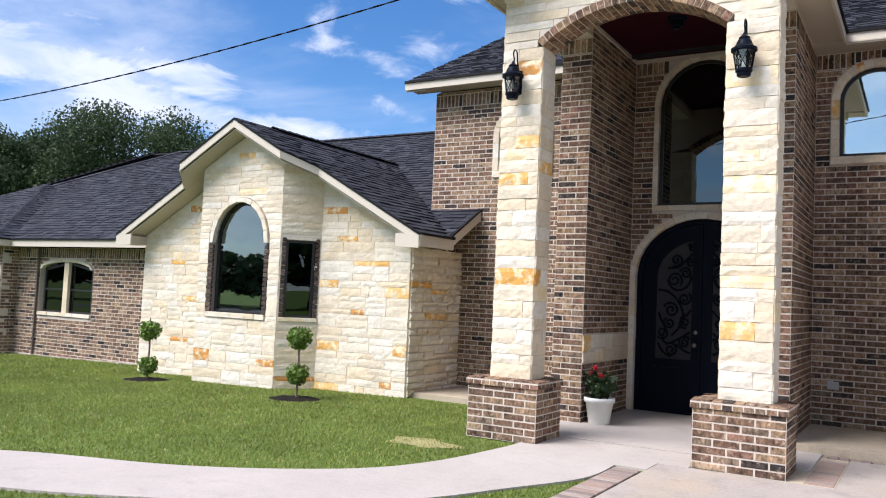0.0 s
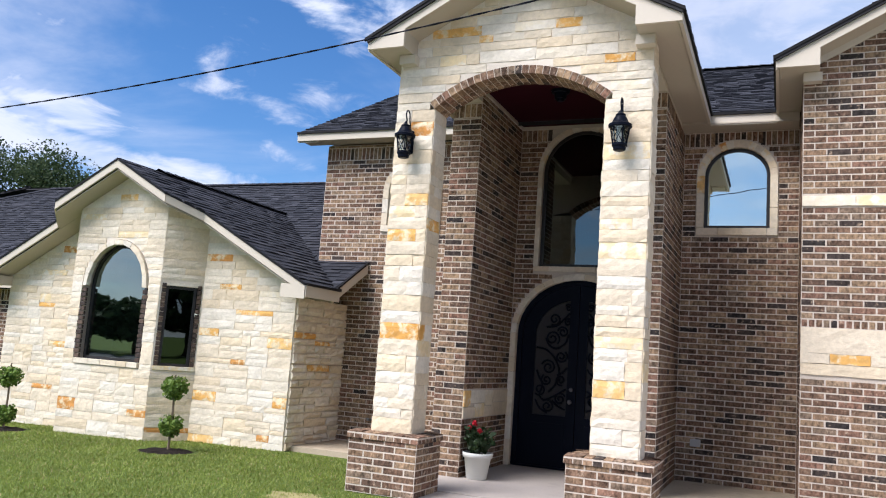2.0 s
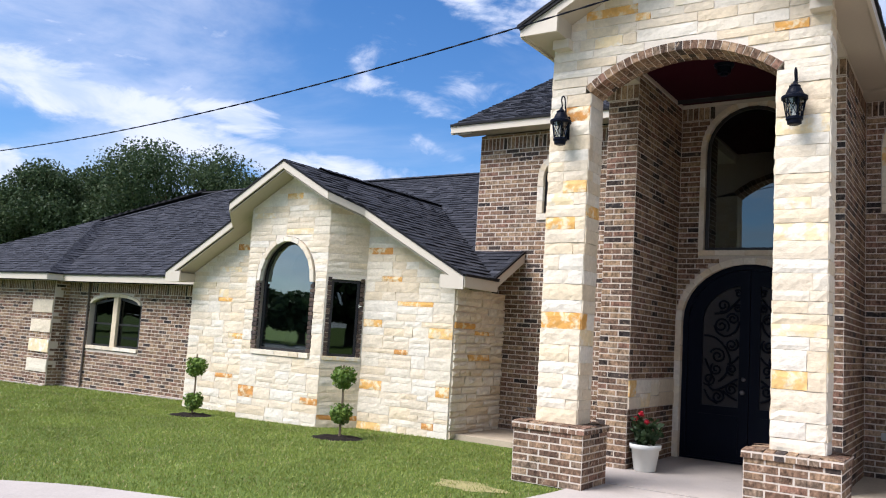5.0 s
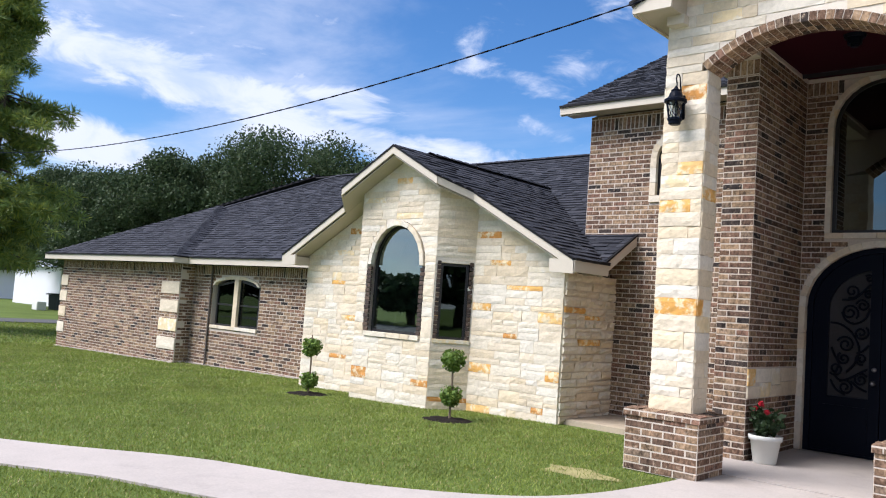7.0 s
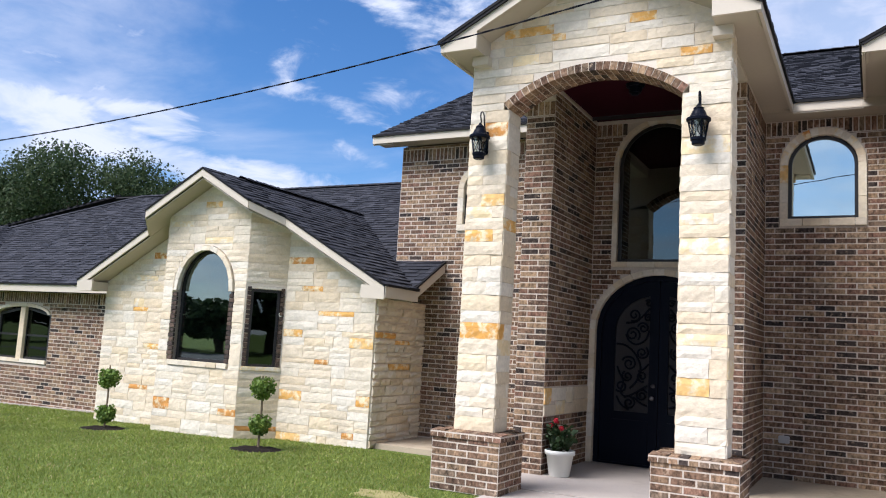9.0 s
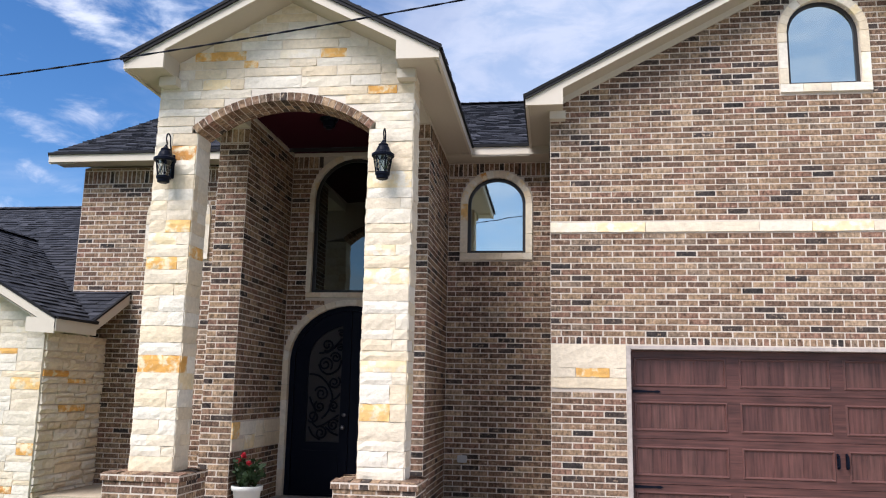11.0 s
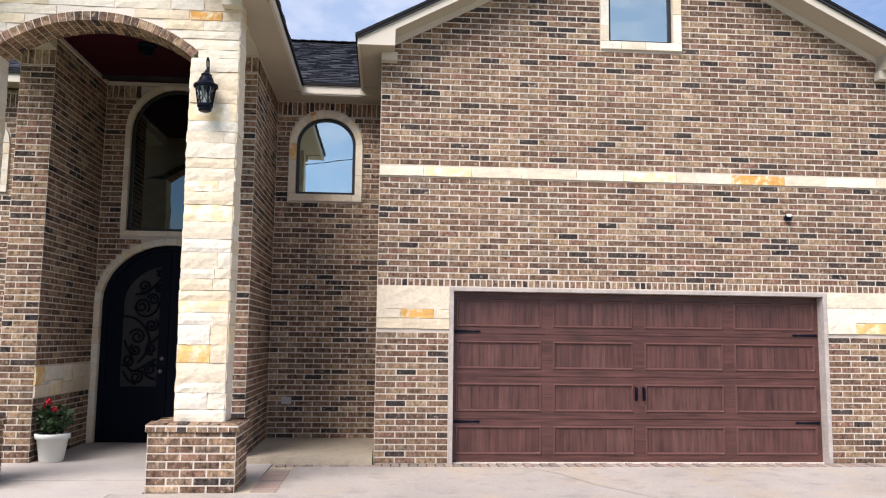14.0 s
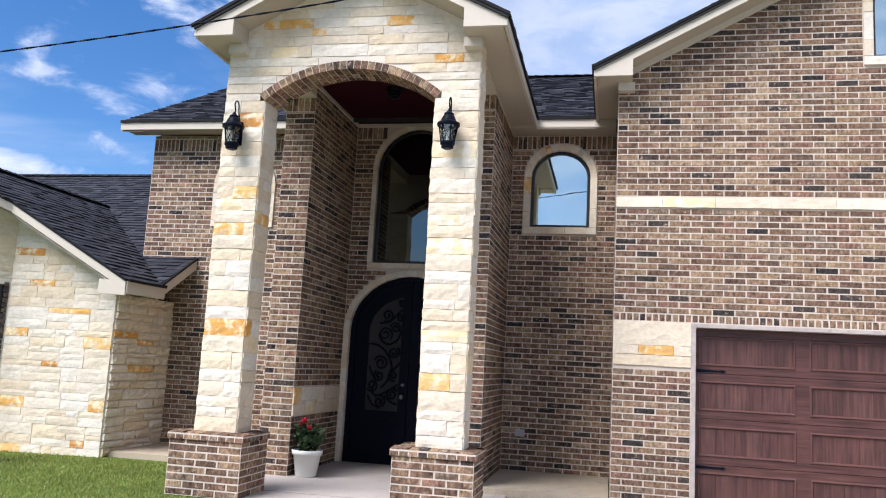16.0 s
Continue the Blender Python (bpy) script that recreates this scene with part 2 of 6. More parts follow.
M_ASPHALT = material("asphalt", (0.10, 0.10, 0.10), 0.95, vary=0.3, grain=60, stain=1, spec=0.2)
M_REDBRICK = material("red_brick_far", (0.17, 0.055, 0.04), 0.9, vary=0.4, grain=20, tones=((0, (0.19, 0.06, 0.045)), (0.4, (0.15, 0.05, 0.04)), (0.8, (0.10, 0.04, 0.035))), spec=0.2)
M_WHITEWALL = material("white_siding", (0.72, 0.73, 0.74), 0.7, vary=0.08, stain=0.5)
M_GREYROOF = material("grey_metal_roof", (0.36, 0.38, 0.40), 0.6, vary=0.15)
M_BROWNROOF = material("brown_shingle_far", (0.10, 0.08, 0.065), 0.9, vary=0.4, grain=25)
M_BIN = material("dark_green_plastic", (0.012, 0.02, 0.018), 0.5, vary=0.1)
M_RED = material("red_petal", (0.5, 0.015, 0.03), 0.6, vary=0.2)
M_STEEL = material("brushed_steel", (0.24, 0.24, 0.25), 0.45, metal=0.9, vary=0.1)
M_GREYPLASTIC = material("grey_plastic", (0.42, 0.42, 0.42), 0.5, vary=0.05)


def leaf_material(name, tones, rough=0.55, stain=0.8, vary=0.35, coarse=0.5, spec=0.35):
    m = material(name, tones[0][1], rough, vary=vary, grain=6, stain=stain, coarse=coarse, bump=0, tones=tones, spec=spec)
    b = m.node_tree.nodes["Principled BSDF"]
    thin = m.node_tree.nodes.new("ShaderNodeBsdfTranslucent")
    mix = m.node_tree.nodes.new("ShaderNodeMixShader")
    mix.inputs[0].default_value = 0.25
    src = b.inputs["Base Color"].links[0].from_socket
    m.node_tree.links.new(src, thin.inputs["Color"])
    m.node_tree.links.new(b.outputs[0], mix.inputs[1])
    m.node_tree.links.new(thin.outputs[0], mix.inputs[2])
    m.node_tree.links.new(mix.outputs[0], m.node_tree.nodes["Material Output"].inputs["Surface"])
    return m


M_OAK = leaf_material("oak_leaf", ((0, (0.048, 0.078, 0.034)), (0.35, (0.064, 0.096, 0.042)), (0.65, (0.036, 0.060, 0.028)), (0.88, (0.085, 0.115, 0.050))), spec=0.12)
M_PINE = leaf_material("pine_needle", ((0, (0.162, 0.238, 0.060)), (0.4, (0.230, 0.294, 0.060)), (0.7, (0.351, 0.378, 0.066)), (0.88, (0.108, 0.168, 0.048))))
M_BOX = leaf_material("boxwood_leaf", ((0, (0.116, 0.196, 0.029)), (0.4, (0.155, 0.252, 0.040)), (0.7, (0.078, 0.140, 0.022)), (0.88, (0.232, 0.308, 0.055))))
M_ROSE = leaf_material("rose_leaf", ((0, (0.022, 0.045, 0.014)), (0.5, (0.032, 0.06, 0.02))))
M_GRASS = leaf_material("grass_blade", ((0, (0.197, 0.254, 0.043)), (0.3, (0.244, 0.302, 0.055)), (0.6, (0.143, 0.201, 0.033)), (0.8, (0.309, 0.330, 0.084)), (0.95, (0.404, 0.335, 0.157))), stain=0.9, vary=0.6, coarse=0.75)


def glass_material(name, tint, reflect):
    m = bpy.data.materials.new(name)
    m.use_nodes = True
    n, l = m.node_tree.nodes, m.node_tree.links
    n.clear()
    gl = n.new("ShaderNodeBsdfGlossy")
    gl.inputs["Roughness"].default_value, gl.inputs["Color"].default_value = 0.012, (0.82, 0.94, 0.89, 1)
    tr = n.new("ShaderNodeBsdfGlass")
    tr.inputs["Color"].default_value, tr.inputs["Roughness"].default_value, tr.inputs["IOR"].default_value = (*tint, 1), 0.0, 1.02
    tc = n.new("ShaderNodeTexCoord")
    ns = n.new("ShaderNodeTexNoise")
    ns.inputs["Scale"].default_value = 1.6
    l.new(tc.outputs["Object"], ns.inputs["Vector"])
    bp = n.new("ShaderNodeBump")
    bp.inputs["Strength"].default_value, bp.inputs["Distance"].default_value = 0.06, 0.02
    l.new(ns.outputs["Fac"], bp.inputs["Height"])
    l.new(bp.outputs[0], gl.inputs["Normal"])
    mix = n.new("ShaderNodeMixShader")
    mix.inputs[0].default_value = reflect
    l.new(tr.outputs[0], mix.inputs[1])
    l.new(gl.outputs[0], mix.inputs[2])
    o = n.new("ShaderNodeOutputMaterial")
    l.new(mix.outputs[0], o.inputs["Surface"])
    return m


M_GLASS = glass_material("coated_glass", (0.35, 0.4, 0.42), 0.70)
M_OBSCURE = material("obscured_glass", (0.042, 0.040, 0.041), 0.35, spec=0.12, vary=0.25, grain=30, bump=0.3, bump_scale=60)
M_BAYGLASS = glass_material("bay_glass", (0.3, 0.36, 0.38), 0.30)
M_ENTRYGLASS = glass_material("entrance_glass", (0.10, 0.13, 0.16), 0.13)
M_LAMPGLASS = glass_material("lamp_glass", (0.8, 0.82, 0.82), 0.15)
M_DARKGLASS = glass_material("dark_coated_glass", (0.10, 0.13, 0.16), 0.10)


# building blocks
def group_of(name, label, category, kind="", group="", at=(0, 0, 0)):
    e = new(name)
    e.location = at
    e.empty_display_size = 0.2
    return tagged(e, label, category, group, kind)


def mesh_from(name, verts, faces, mat, smooth=False):
    me = bpy.data.meshes.new(name)
    me.from_pydata([tuple(map(float, v)) for v in verts], [], faces)
    me.materials.append(mat)
    if smooth:
        me.polygons.foreach_set("use_smooth", [True] * len(me.polygons))
    me.update()
    return me


def put(name, me, parent=None, label="", kind="", at=None):
    o = new(name, me)
    if parent is not None:
        o.parent = parent
        o.matrix_parent_inverse = Matrix.Translation(-base_of(parent))
    if at is not None:
        o.location = at
    return tagged(o, label, "", "", kind)


def base_of(ob):
    return Vector(ob.location)


def part(name, bm, mat, parent=None, label="", kind="", smooth=False, bevel=0.0):
    if bevel:
        bmesh.ops.bevel(bm, geom=list(bm.edges), offset=bevel, segments=2, affect="EDGES", clamp_overlap=True)
    bmesh.ops.recalc_face_normals(bm, faces=bm.faces)
    me = bpy.data.meshes.new(name)
    bm.to_mesh(me)
    bm.free()
    me.materials.append(mat)
    if smooth:
        me.polygons.foreach_set("use_smooth", [True] * len(me.polygons))
    return put(name, me, parent, label, kind)


def add_box(bm, lo, hi, m=None):
    c = [(a + b) / 2 for a, b in zip(lo, hi)]
    s = [abs(b - a) for a, b in zip(lo, hi)]
    mat = Matrix.Translation(c) @ Matrix.Diagonal((*s, 1))
    return bmesh.ops.create_cube(bm, size=1, matrix=(m @ mat) if m is not None else mat)["verts"]


def box(lo, hi):
    bm = bmesh.new()
    add_box(bm, lo, hi)
    return bm


def board(p0, p1, h, th):
    """A board with a vertical face from p0 to p1 along its top edge, h high, th thick to both sides."""
    p0, p1 = Vector(p0), Vector(p1)
    d = Vector((p1.x - p0.x, p1.y - p0.y, 0)).normalized()
    n = Vector((-d.y, d.x, 0)) * th / 2
    bm = bmesh.new()
    v = [bm.verts.new(q) for q in (p0 - n, p1 - n, p1 + n, p0 + n)]
    w = [bm.verts.new(u.co - Vector((0, 0, h))) for u in v]
    bm.faces.new(v)
    bm.faces.new(w[::-1])
    for i in range(4):
        j = (i + 1) % 4
        bm.faces.new((v[i], w[i], w[j], v[j]))
    return bm


def slab(points, holes, lift, to3d):
    """A plate from an outline with holes in plane coordinates; to3d(s, t, d) places it, d running from 0 to lift."""
    bm = bmesh.new()
    edges = []
    for loop in (points, *holes):
        vs = [bm.verts.new((s, t, 0)) for s, t in loop]
        edges += [bm.edges.new((vs[i], vs[(i + 1) % len(vs)])) for i in range(len(vs))]
    bmesh.ops.triangle_fill(bm, edges=edges, use_beauty=True)
    r = bmesh.ops.extrude_face_region(bm, geom=list(bm.faces))
    for v in r["geom"]:
        if isinstance(v, bmesh.types.BMVert):
            v.co.z = lift
    for v in bm.verts:
        v.co = to3d(v.co.x, v.co.y, v.co.z)
    return bm


def arch(cx, hw, z0, zs, rise, n=20):
    """An opening's outline: upright sides, then half an ellipse."""
    pts = [(cx - hw, z0), (cx + hw, z0)]
    return pts + [(cx + hw * math.cos(math.pi * i / n), zs + rise * math.sin(math.pi * i / n)) for i in range(n + 1)]


def spans_of(loop, t):
    """Where a horizontal line at t is inside an outline."""
    xs = []
    for (a, b), (c, d) in zip(loop, loop[1:] + loop[:1]):
        if (b <= t) != (d <= t):
            xs.append(a + (t - b) / (d - b) * (c - a))
    xs.sort()
    return list(zip(xs[::2], xs[1::2]))


def clear_spans(outline, holes, t0, t1):
    lo, hi = spans_of(outline, t0 + 0.002), spans_of(outline, t1 - 0.002)
    if not lo or not hi:
        return []
    out = [(max(lo[0][0], hi[0][0]), min(lo[-1][1], hi[-1][1]))]
    for h in holes:
        cuts = [c for q in (t0 + 0.003, (t0 + t1) / 2, t1 - 0.003) for c in spans_of(h, q)]
        if cuts:
            a, b = min(c[0] for c in cuts), max(c[1] for c in cuts)
            out = [q for s, e in out for q in ((s, min(e, a)), (max(s, b), e)) if q[1] - q[0] > 0.02]
    return out


class Face:
    """A flat face of a wall or roof: an origin, a way along it and a way up it."""

    def __init__(self, o, u, v=(0, 0, 1)):
        self.o, self.u, self.v = Vector(o), Vector(u).normalized(), Vector(v).normalized()
        self.n = self.u.cross(self.v).normalized()

    def at(self, s, t, d=0.0):
        return self.o + self.u * s + self.v * t + self.n * d

    def matrix(self, s, t):
        return Matrix.Translation(self.at(s, t)) @ Matrix((self.u, self.v, self.n)).transposed().to_4x4()


def block_shape(w, h, d, b):
    """A block with a chamfered front, no back."""
    x, y = w / 2, h / 2
    v = [(sx * x, sy * y, -0.03) for sx, sy in ((-1, -1), (1, -1), (1, 1), (-1, 1))]
    v += [(sx * x, sy * y, d - b) for sx, sy in ((-1, -1), (1, -1), (1, 1), (-1, 1))]
    v += [(sx * (x - b), sy * (y - b), d) for sx, sy in ((-1, -1), (1, -1), (1, 1), (-1, 1))]
    f = [(8, 9, 10, 11)]
    for k in (0, 4):
        f += [(k + i, k + (i + 1) % 4, k + 4 + (i + 1) % 4, k + 4 + i) for i in range(4)]
    return v, f


SHAPES = {}


def lay(name, face, pieces, mat, parent, near=300, pick=None, depth=0.0, bevel=0.004, rest=None):
    """Lay pieces (s, t, width, height, proud) on a face: some as parts of their own, the others joined."""
    order = sorted(pieces, key=pick) if pick else pieces
    for s, t, w, h, d in order[:near]:
        key = (name, round(w, 2), round(h, 3), round(d, 3), mat.name)
        if key not in SHAPES:
            v, f = block_shape(round(w, 2) if w > 0.05 else w, h, depth + d, bevel)
            SHAPES[key] = mesh_from(name, v, f, mat)
        o = new(name, SHAPES[key])
        o.parent = parent
        o.matrix_parent_inverse = Matrix.Translation(-base_of(parent))
        o.matrix_basis = face.matrix(s, t)
    left = order[near:]
    if left:
        verts, faces = [], []
        for s, t, w, h, d in left:
            v, f = block_shape(w, h, depth + d, bevel)
            k = len(verts)
            verts += [face.at(s + x, t + y, z) for x, y, z in v]
            faces += [tuple(i + k for i in q) for q in f]
        put(rest or name + "work", mesh_from(name + "work", verts, faces, mat), parent, kind="stuff")


CO, BL, JO = 0.0767, 0.257, 0.0135


def courses(outline, holes=(), z0=0.0, soldier=(), seed=1, shift=0.0, skip=()):
    """Running bond with cut bricks at the ends and round the openings. soldier: bands (bottom, top) of upright bricks."""
    rnd = random.Random(seed)
    top = max(p[1] for p in outline)
    left = min(p[0] for p in outline)
    out = []
    row = 0
    t = z0
    while t < top - 0.02:
        band = next((b for b in soldier if b[0] - 0.01 < t < b[1] - 0.02), None)
        if band:
            t0, t1 = t, band[1]
            for a, b in clear_spans(outline, holes, t0, t1):
                n = max(1, round((b - a) / CO))
                w = (b - a) / n
                out += [(a + w * (i + 0.5), (t0 + t1) / 2, w - JO, t1 - t0 - JO, rnd.uniform(-0.001, 0.002)) for i in range(n)]
            t = t1
            continue
        t1 = min([t + CO, top] + [q[0] for q in soldier if t + 0.01 < q[0] < t + CO])
        if not any(a - 0.001 <= t < b - 0.5 * CO for a, b in skip):
            for a, b in clear_spans(outline, holes, t, t1):
                s = left + (math.floor((a - left) / BL) - 1) * BL + (BL / 2 if row % 2 else 0) + shift
                cuts = [a]
                while s < b - 0.07:
                    if s > a + 0.07:
                        cuts.append(s)
                    s += BL
                cuts.append(b)
                for e0, e1 in zip(cuts, cuts[1:]):
                    out.append(((e0 + e1) / 2, (t + t1) / 2, e1 - e0 - JO, t1 - t - JO, rnd.uniform(-0.001, 0.003)))
        row += 1
        t = t1
    return out


def brick_wall(name, label, o, u, outline, holes=(), thick=0.22, soldier=(), seed=1, near=300, pick=None, skip=(), z0=0.0, end_in=0.0):
    """A brick wall: a mortar core with real openings and bricks proud of its joints."""
    face = Face(o, u)
    w = tagged(part(name, slab(outline, holes, -thick, lambda s, t, d: face.at(s, t, d - 0.003)), M_MORTAR, None), label, "wall", "", "structure")
    lay("brick", face, courses(outline, holes, z0, soldier, seed, skip=skip), M_BRICK, w, near, pick)
    return w, face


def rock(w, h, d, seed, rough=0.012, dip=0.0035):
    """A split-faced stone block with an uneven front and broken edges."""
    nx, ny = max(3, min(7, int(w / 0.07) + 2)), max(3, min(5, int(h / 0.06) + 2))
    off = Vector((seed * 7.31, seed * 3.17, 0))
    v, f = [], []
    for j in range(ny):
        for i in range(nx):
            x, y = -w / 2 + w * i / (nx - 1), -h / 2 + h * j / (ny - 1)
            edge = i in (0, nx - 1) or j in (0, ny - 1)
            k = noise.noise(Vector((x * 7, y * 9, 0)) + off) + 0.5 * noise.noise(Vector((x * 19, y * 23, 3)) + off)
            z = d + rough * k - (dip if edge else 0.0)
            if edge:
                x += 0.004 * noise.noise(Vector((y * 30, x * 30, 5)) + off)
                y += 0.005 * noise.noise(Vector((x * 24, y * 24, 9)) + off)
            v.append((x, y, z))
    for j in range(ny - 1):
        for i in range(nx - 1):
            a = j * nx + i
            f.append((a, a + 1, a + nx + 1, a + nx))
    rim = [i for i in range(nx)] + [j * nx + nx - 1 for j in range(1, ny)] + [(ny - 1) * nx + i for i in range(nx - 2, -1, -1)] + [j * nx for j in range(ny - 2, 0, -1)]
    k = len(v)
    v += [(v[i][0], v[i][1], -0.03) for i in rim]
    m = len(rim)
    f += [(rim[i], k + i, k + (i + 1) % m, rim[(i + 1) % m]) for i in range(m)]
    return v, f


def ashlar(outline, holes, z0, seed, rows=(0.19, 0.36), spots=()):
    """Broken ashlar: bands cut into blocks, each split in its own way. spots: places that get a long flat block."""
    rnd = random.Random(seed)
    top = max(p[1] for p in outline)
    t, out = z0, []

    def split(s, t, w, h, deep=0):
        hit = [p for p in spots if abs(p[0] - s - w / 2) < w / 2 and abs(p[1] - t - h / 2) < h / 2]
        if h > 0.17 and (deep < 1 or h > 0.24 or rnd.random() < 0.35) and not (rnd.random() < 0.16 and w < 0.34 and not hit):
            k = rnd.uniform(0.36, 0.64) * h
            if hit:
                k = hit[0][1] - t + 0.06 if hit[0][1] - t < h / 2 else hit[0][1] - t - 0.06
                k = min(max(k, 0.08), h - 0.08)
            split(s, t, w, k, deep + 1)
            split(s, t + k, w, h - k, deep + 1)
        elif w > 0.72 or (w > 0.45 and rnd.random() < 0.35):
            k = rnd.uniform(0.34, 0.66) * w
            if hit:
                k = hit[0][0] - s + 0.17 if hit[0][0] - s < w / 2 else hit[0][0] - s - 0.17
                k = min(max(k, 0.1), w - 0.1)
            split(s, t, k, h, deep + 1)
            split(s + k, t, w - k, h, deep + 1)
        else:
            out.append((s + w / 2, t + h / 2, w, h))

    while t < top - 0.03:
        h = rnd.uniform(*rows)
        if top - t - h < 0.1:
            h = top - t
        lo, hi = spans_of(outline, t + 0.002), spans_of(outline, min(t + h, top) - 0.002)
        edges = lambda q: [c for h2 in holes for c in (spans_of(h2, q)[:1] or [(0, 0)])[0]]
        slant = (not hi or abs(lo[0][0] - hi[0][0]) > 0.06 or abs(lo[-1][1] - hi[-1][1]) > 0.06) if lo else False
        if slant or any(abs(p - q) > 0.05 for p, q in zip(edges(t + 0.002), edges(t + h - 0.002))):
            h = min(h, rnd.uniform(0.085, 0.12), top - t)
        half = h
        for a, b in clear_spans(outline, holes, t, t + half):
            s = a
            while s < b - 0.01:
                w = rnd.uniform(0.35, 1.1)
                if b - s - w < 0.2:
                    w = b - s
                split(s, t, w, half)
                s += w
        t += half
    return out


def set_stones(face, stones, parent, seed, orange=(), yellow=(), proud=0.008, gap=0.012, name="stone", rough=0.009, uneven=0.004, dip=0.004):
    rnd = random.Random(seed)
    for i, (s, t, w, h) in enumerate(stones):
        inside = lambda p: abs(p[0] - s) <= w / 2 and abs(p[1] - t) <= h / 2
        mat = M_ORANGE if any(inside(p) for p in orange) else M_YELLOW if any(inside(p) for p in yellow) else M_STONE
        if w < 0.03 or h < 0.03:
            continue
        v, f = rock(w - gap, h - gap, proud + rnd.uniform(-0.5, 1.0) * uneven, seed * 100 + i, rough, dip)
        o = new(name, mesh_from(name, v, f, mat))
        o.parent = parent
        o.matrix_parent_inverse = Matrix.Translation(-base_of(parent))
        o.matrix_basis = face.matrix(s, t)


def stone_wall(name, label, o, u, outline, holes=(), thick=0.22, seed=1, z0=0.0, orange=(), yellow=(), rows=(0.19, 0.36), lift=0.0, rough=0.007, gap=0.006, dip=0.004, proud=0.011):
    face = Face(o, u)
    w = tagged(part(name, slab(outline, holes, -thick, lambda s, t, d: face.at(s, t, d + lift)), M_GROUT, None), label, "wall", "", "structure")
    set_stones(face, ashlar(outline, holes, z0, seed, rows, (*orange, *yellow)), w, seed, orange, yellow, rough=rough, gap=gap, dip=dip, proud=proud)
    return w, face


def roof_slope(roof, o, u, v, outline, near=0, pick=None, seed=1, name="shingle"):
    """One slope of a roof: a deck and overlapping shingles in courses."""
    rnd = random.Random(seed)
    face = Face(o, u, v)
    part("deck", slab(outline, (), -0.05, lambda s, t, d: face.at(s, t, d)), M_FELT, roof)
    ex, tabs = 0.145, []
    lo, hi = min(p[1] for p in outline), max(p[1] for p in outline)
    t = lo
    while t < hi - 0.01:
        t1 = min(t + ex, hi)
        sp = spans_of(outline, t + 0.5 * (t1 - t))
        for a, b in sp:
            s = a
            while s < b - 0.005:
                w = rnd.uniform(0.11, 0.24)
                w = b - s if b - s - w < 0.1 else w
                tabs.append((s + w / 2, (t + t1) / 2, w, t1 - t, rnd.choice((0.007, 0.014, 0.022))))
                s += w
        t = t1
    order = sorted(tabs, key=pick) if pick else tabs

    def tab(w, h, d):
        x, y = w / 2 - 0.002, h / 2
        return ([(-x, -y, -0.003), (x, -y, -0.003), (x, y, -0.003), (-x, y, -0.003), (-x, -y, d + 0.004), (x, -y, d + 0.004), (x, y + 0.02, 0.002), (-x, y + 0.02, 0.002)],
                [(4, 5, 6, 7), (0, 1, 5, 4), (1, 2, 6, 5), (3, 0, 4, 7)])

    for s, t, w, h, d in order[:near]:
        key = (name, round(w, 2), round(h, 3), d)
        if key not in SHAPES:
            SHAPES[key] = mesh_from(name, *tab(round(w, 2), h, d), M_SHINGLE)
        ob = new(name, SHAPES[key])
        ob.parent = roof
        ob.matrix_parent_inverse = Matrix.Translation(-base_of(roof))
        ob.matrix_basis = face.matrix(s, t)
    vs, fs = [], []
    for s, t, w, h, d in order[near:]:
        v2, f2 = tab(w, h, d)
        k = len(vs)
        vs += [face.at(s + x, t + y, z) for x, y, z in v2]
        fs += [tuple(i + k for i in q) for q in f2]
    if vs:
        put("shingle_field", mesh_from("shingle_field", vs, fs, M_SHINGLE), roof, kind="stuff")
    return face


def ring(outer, inner, face, d0, d1):
    """A frame between two outlines of equal count, from depth d0 to d1."""
    bm = bmesh.new()
    n = len(outer)
    L = [[bm.verts.new(face.at(s, t, d)) for s, t in loop] for loop, d in ((outer, d0), (outer, d1), (inner, d1), (inner, d0))]
    for i in range(n):
        j = (i + 1) % n
        for k in range(4):
            bm.faces.new((L[k][i], L[k][j], L[(k + 1) % 4][j], L[(k + 1) % 4][i]))
    return bm


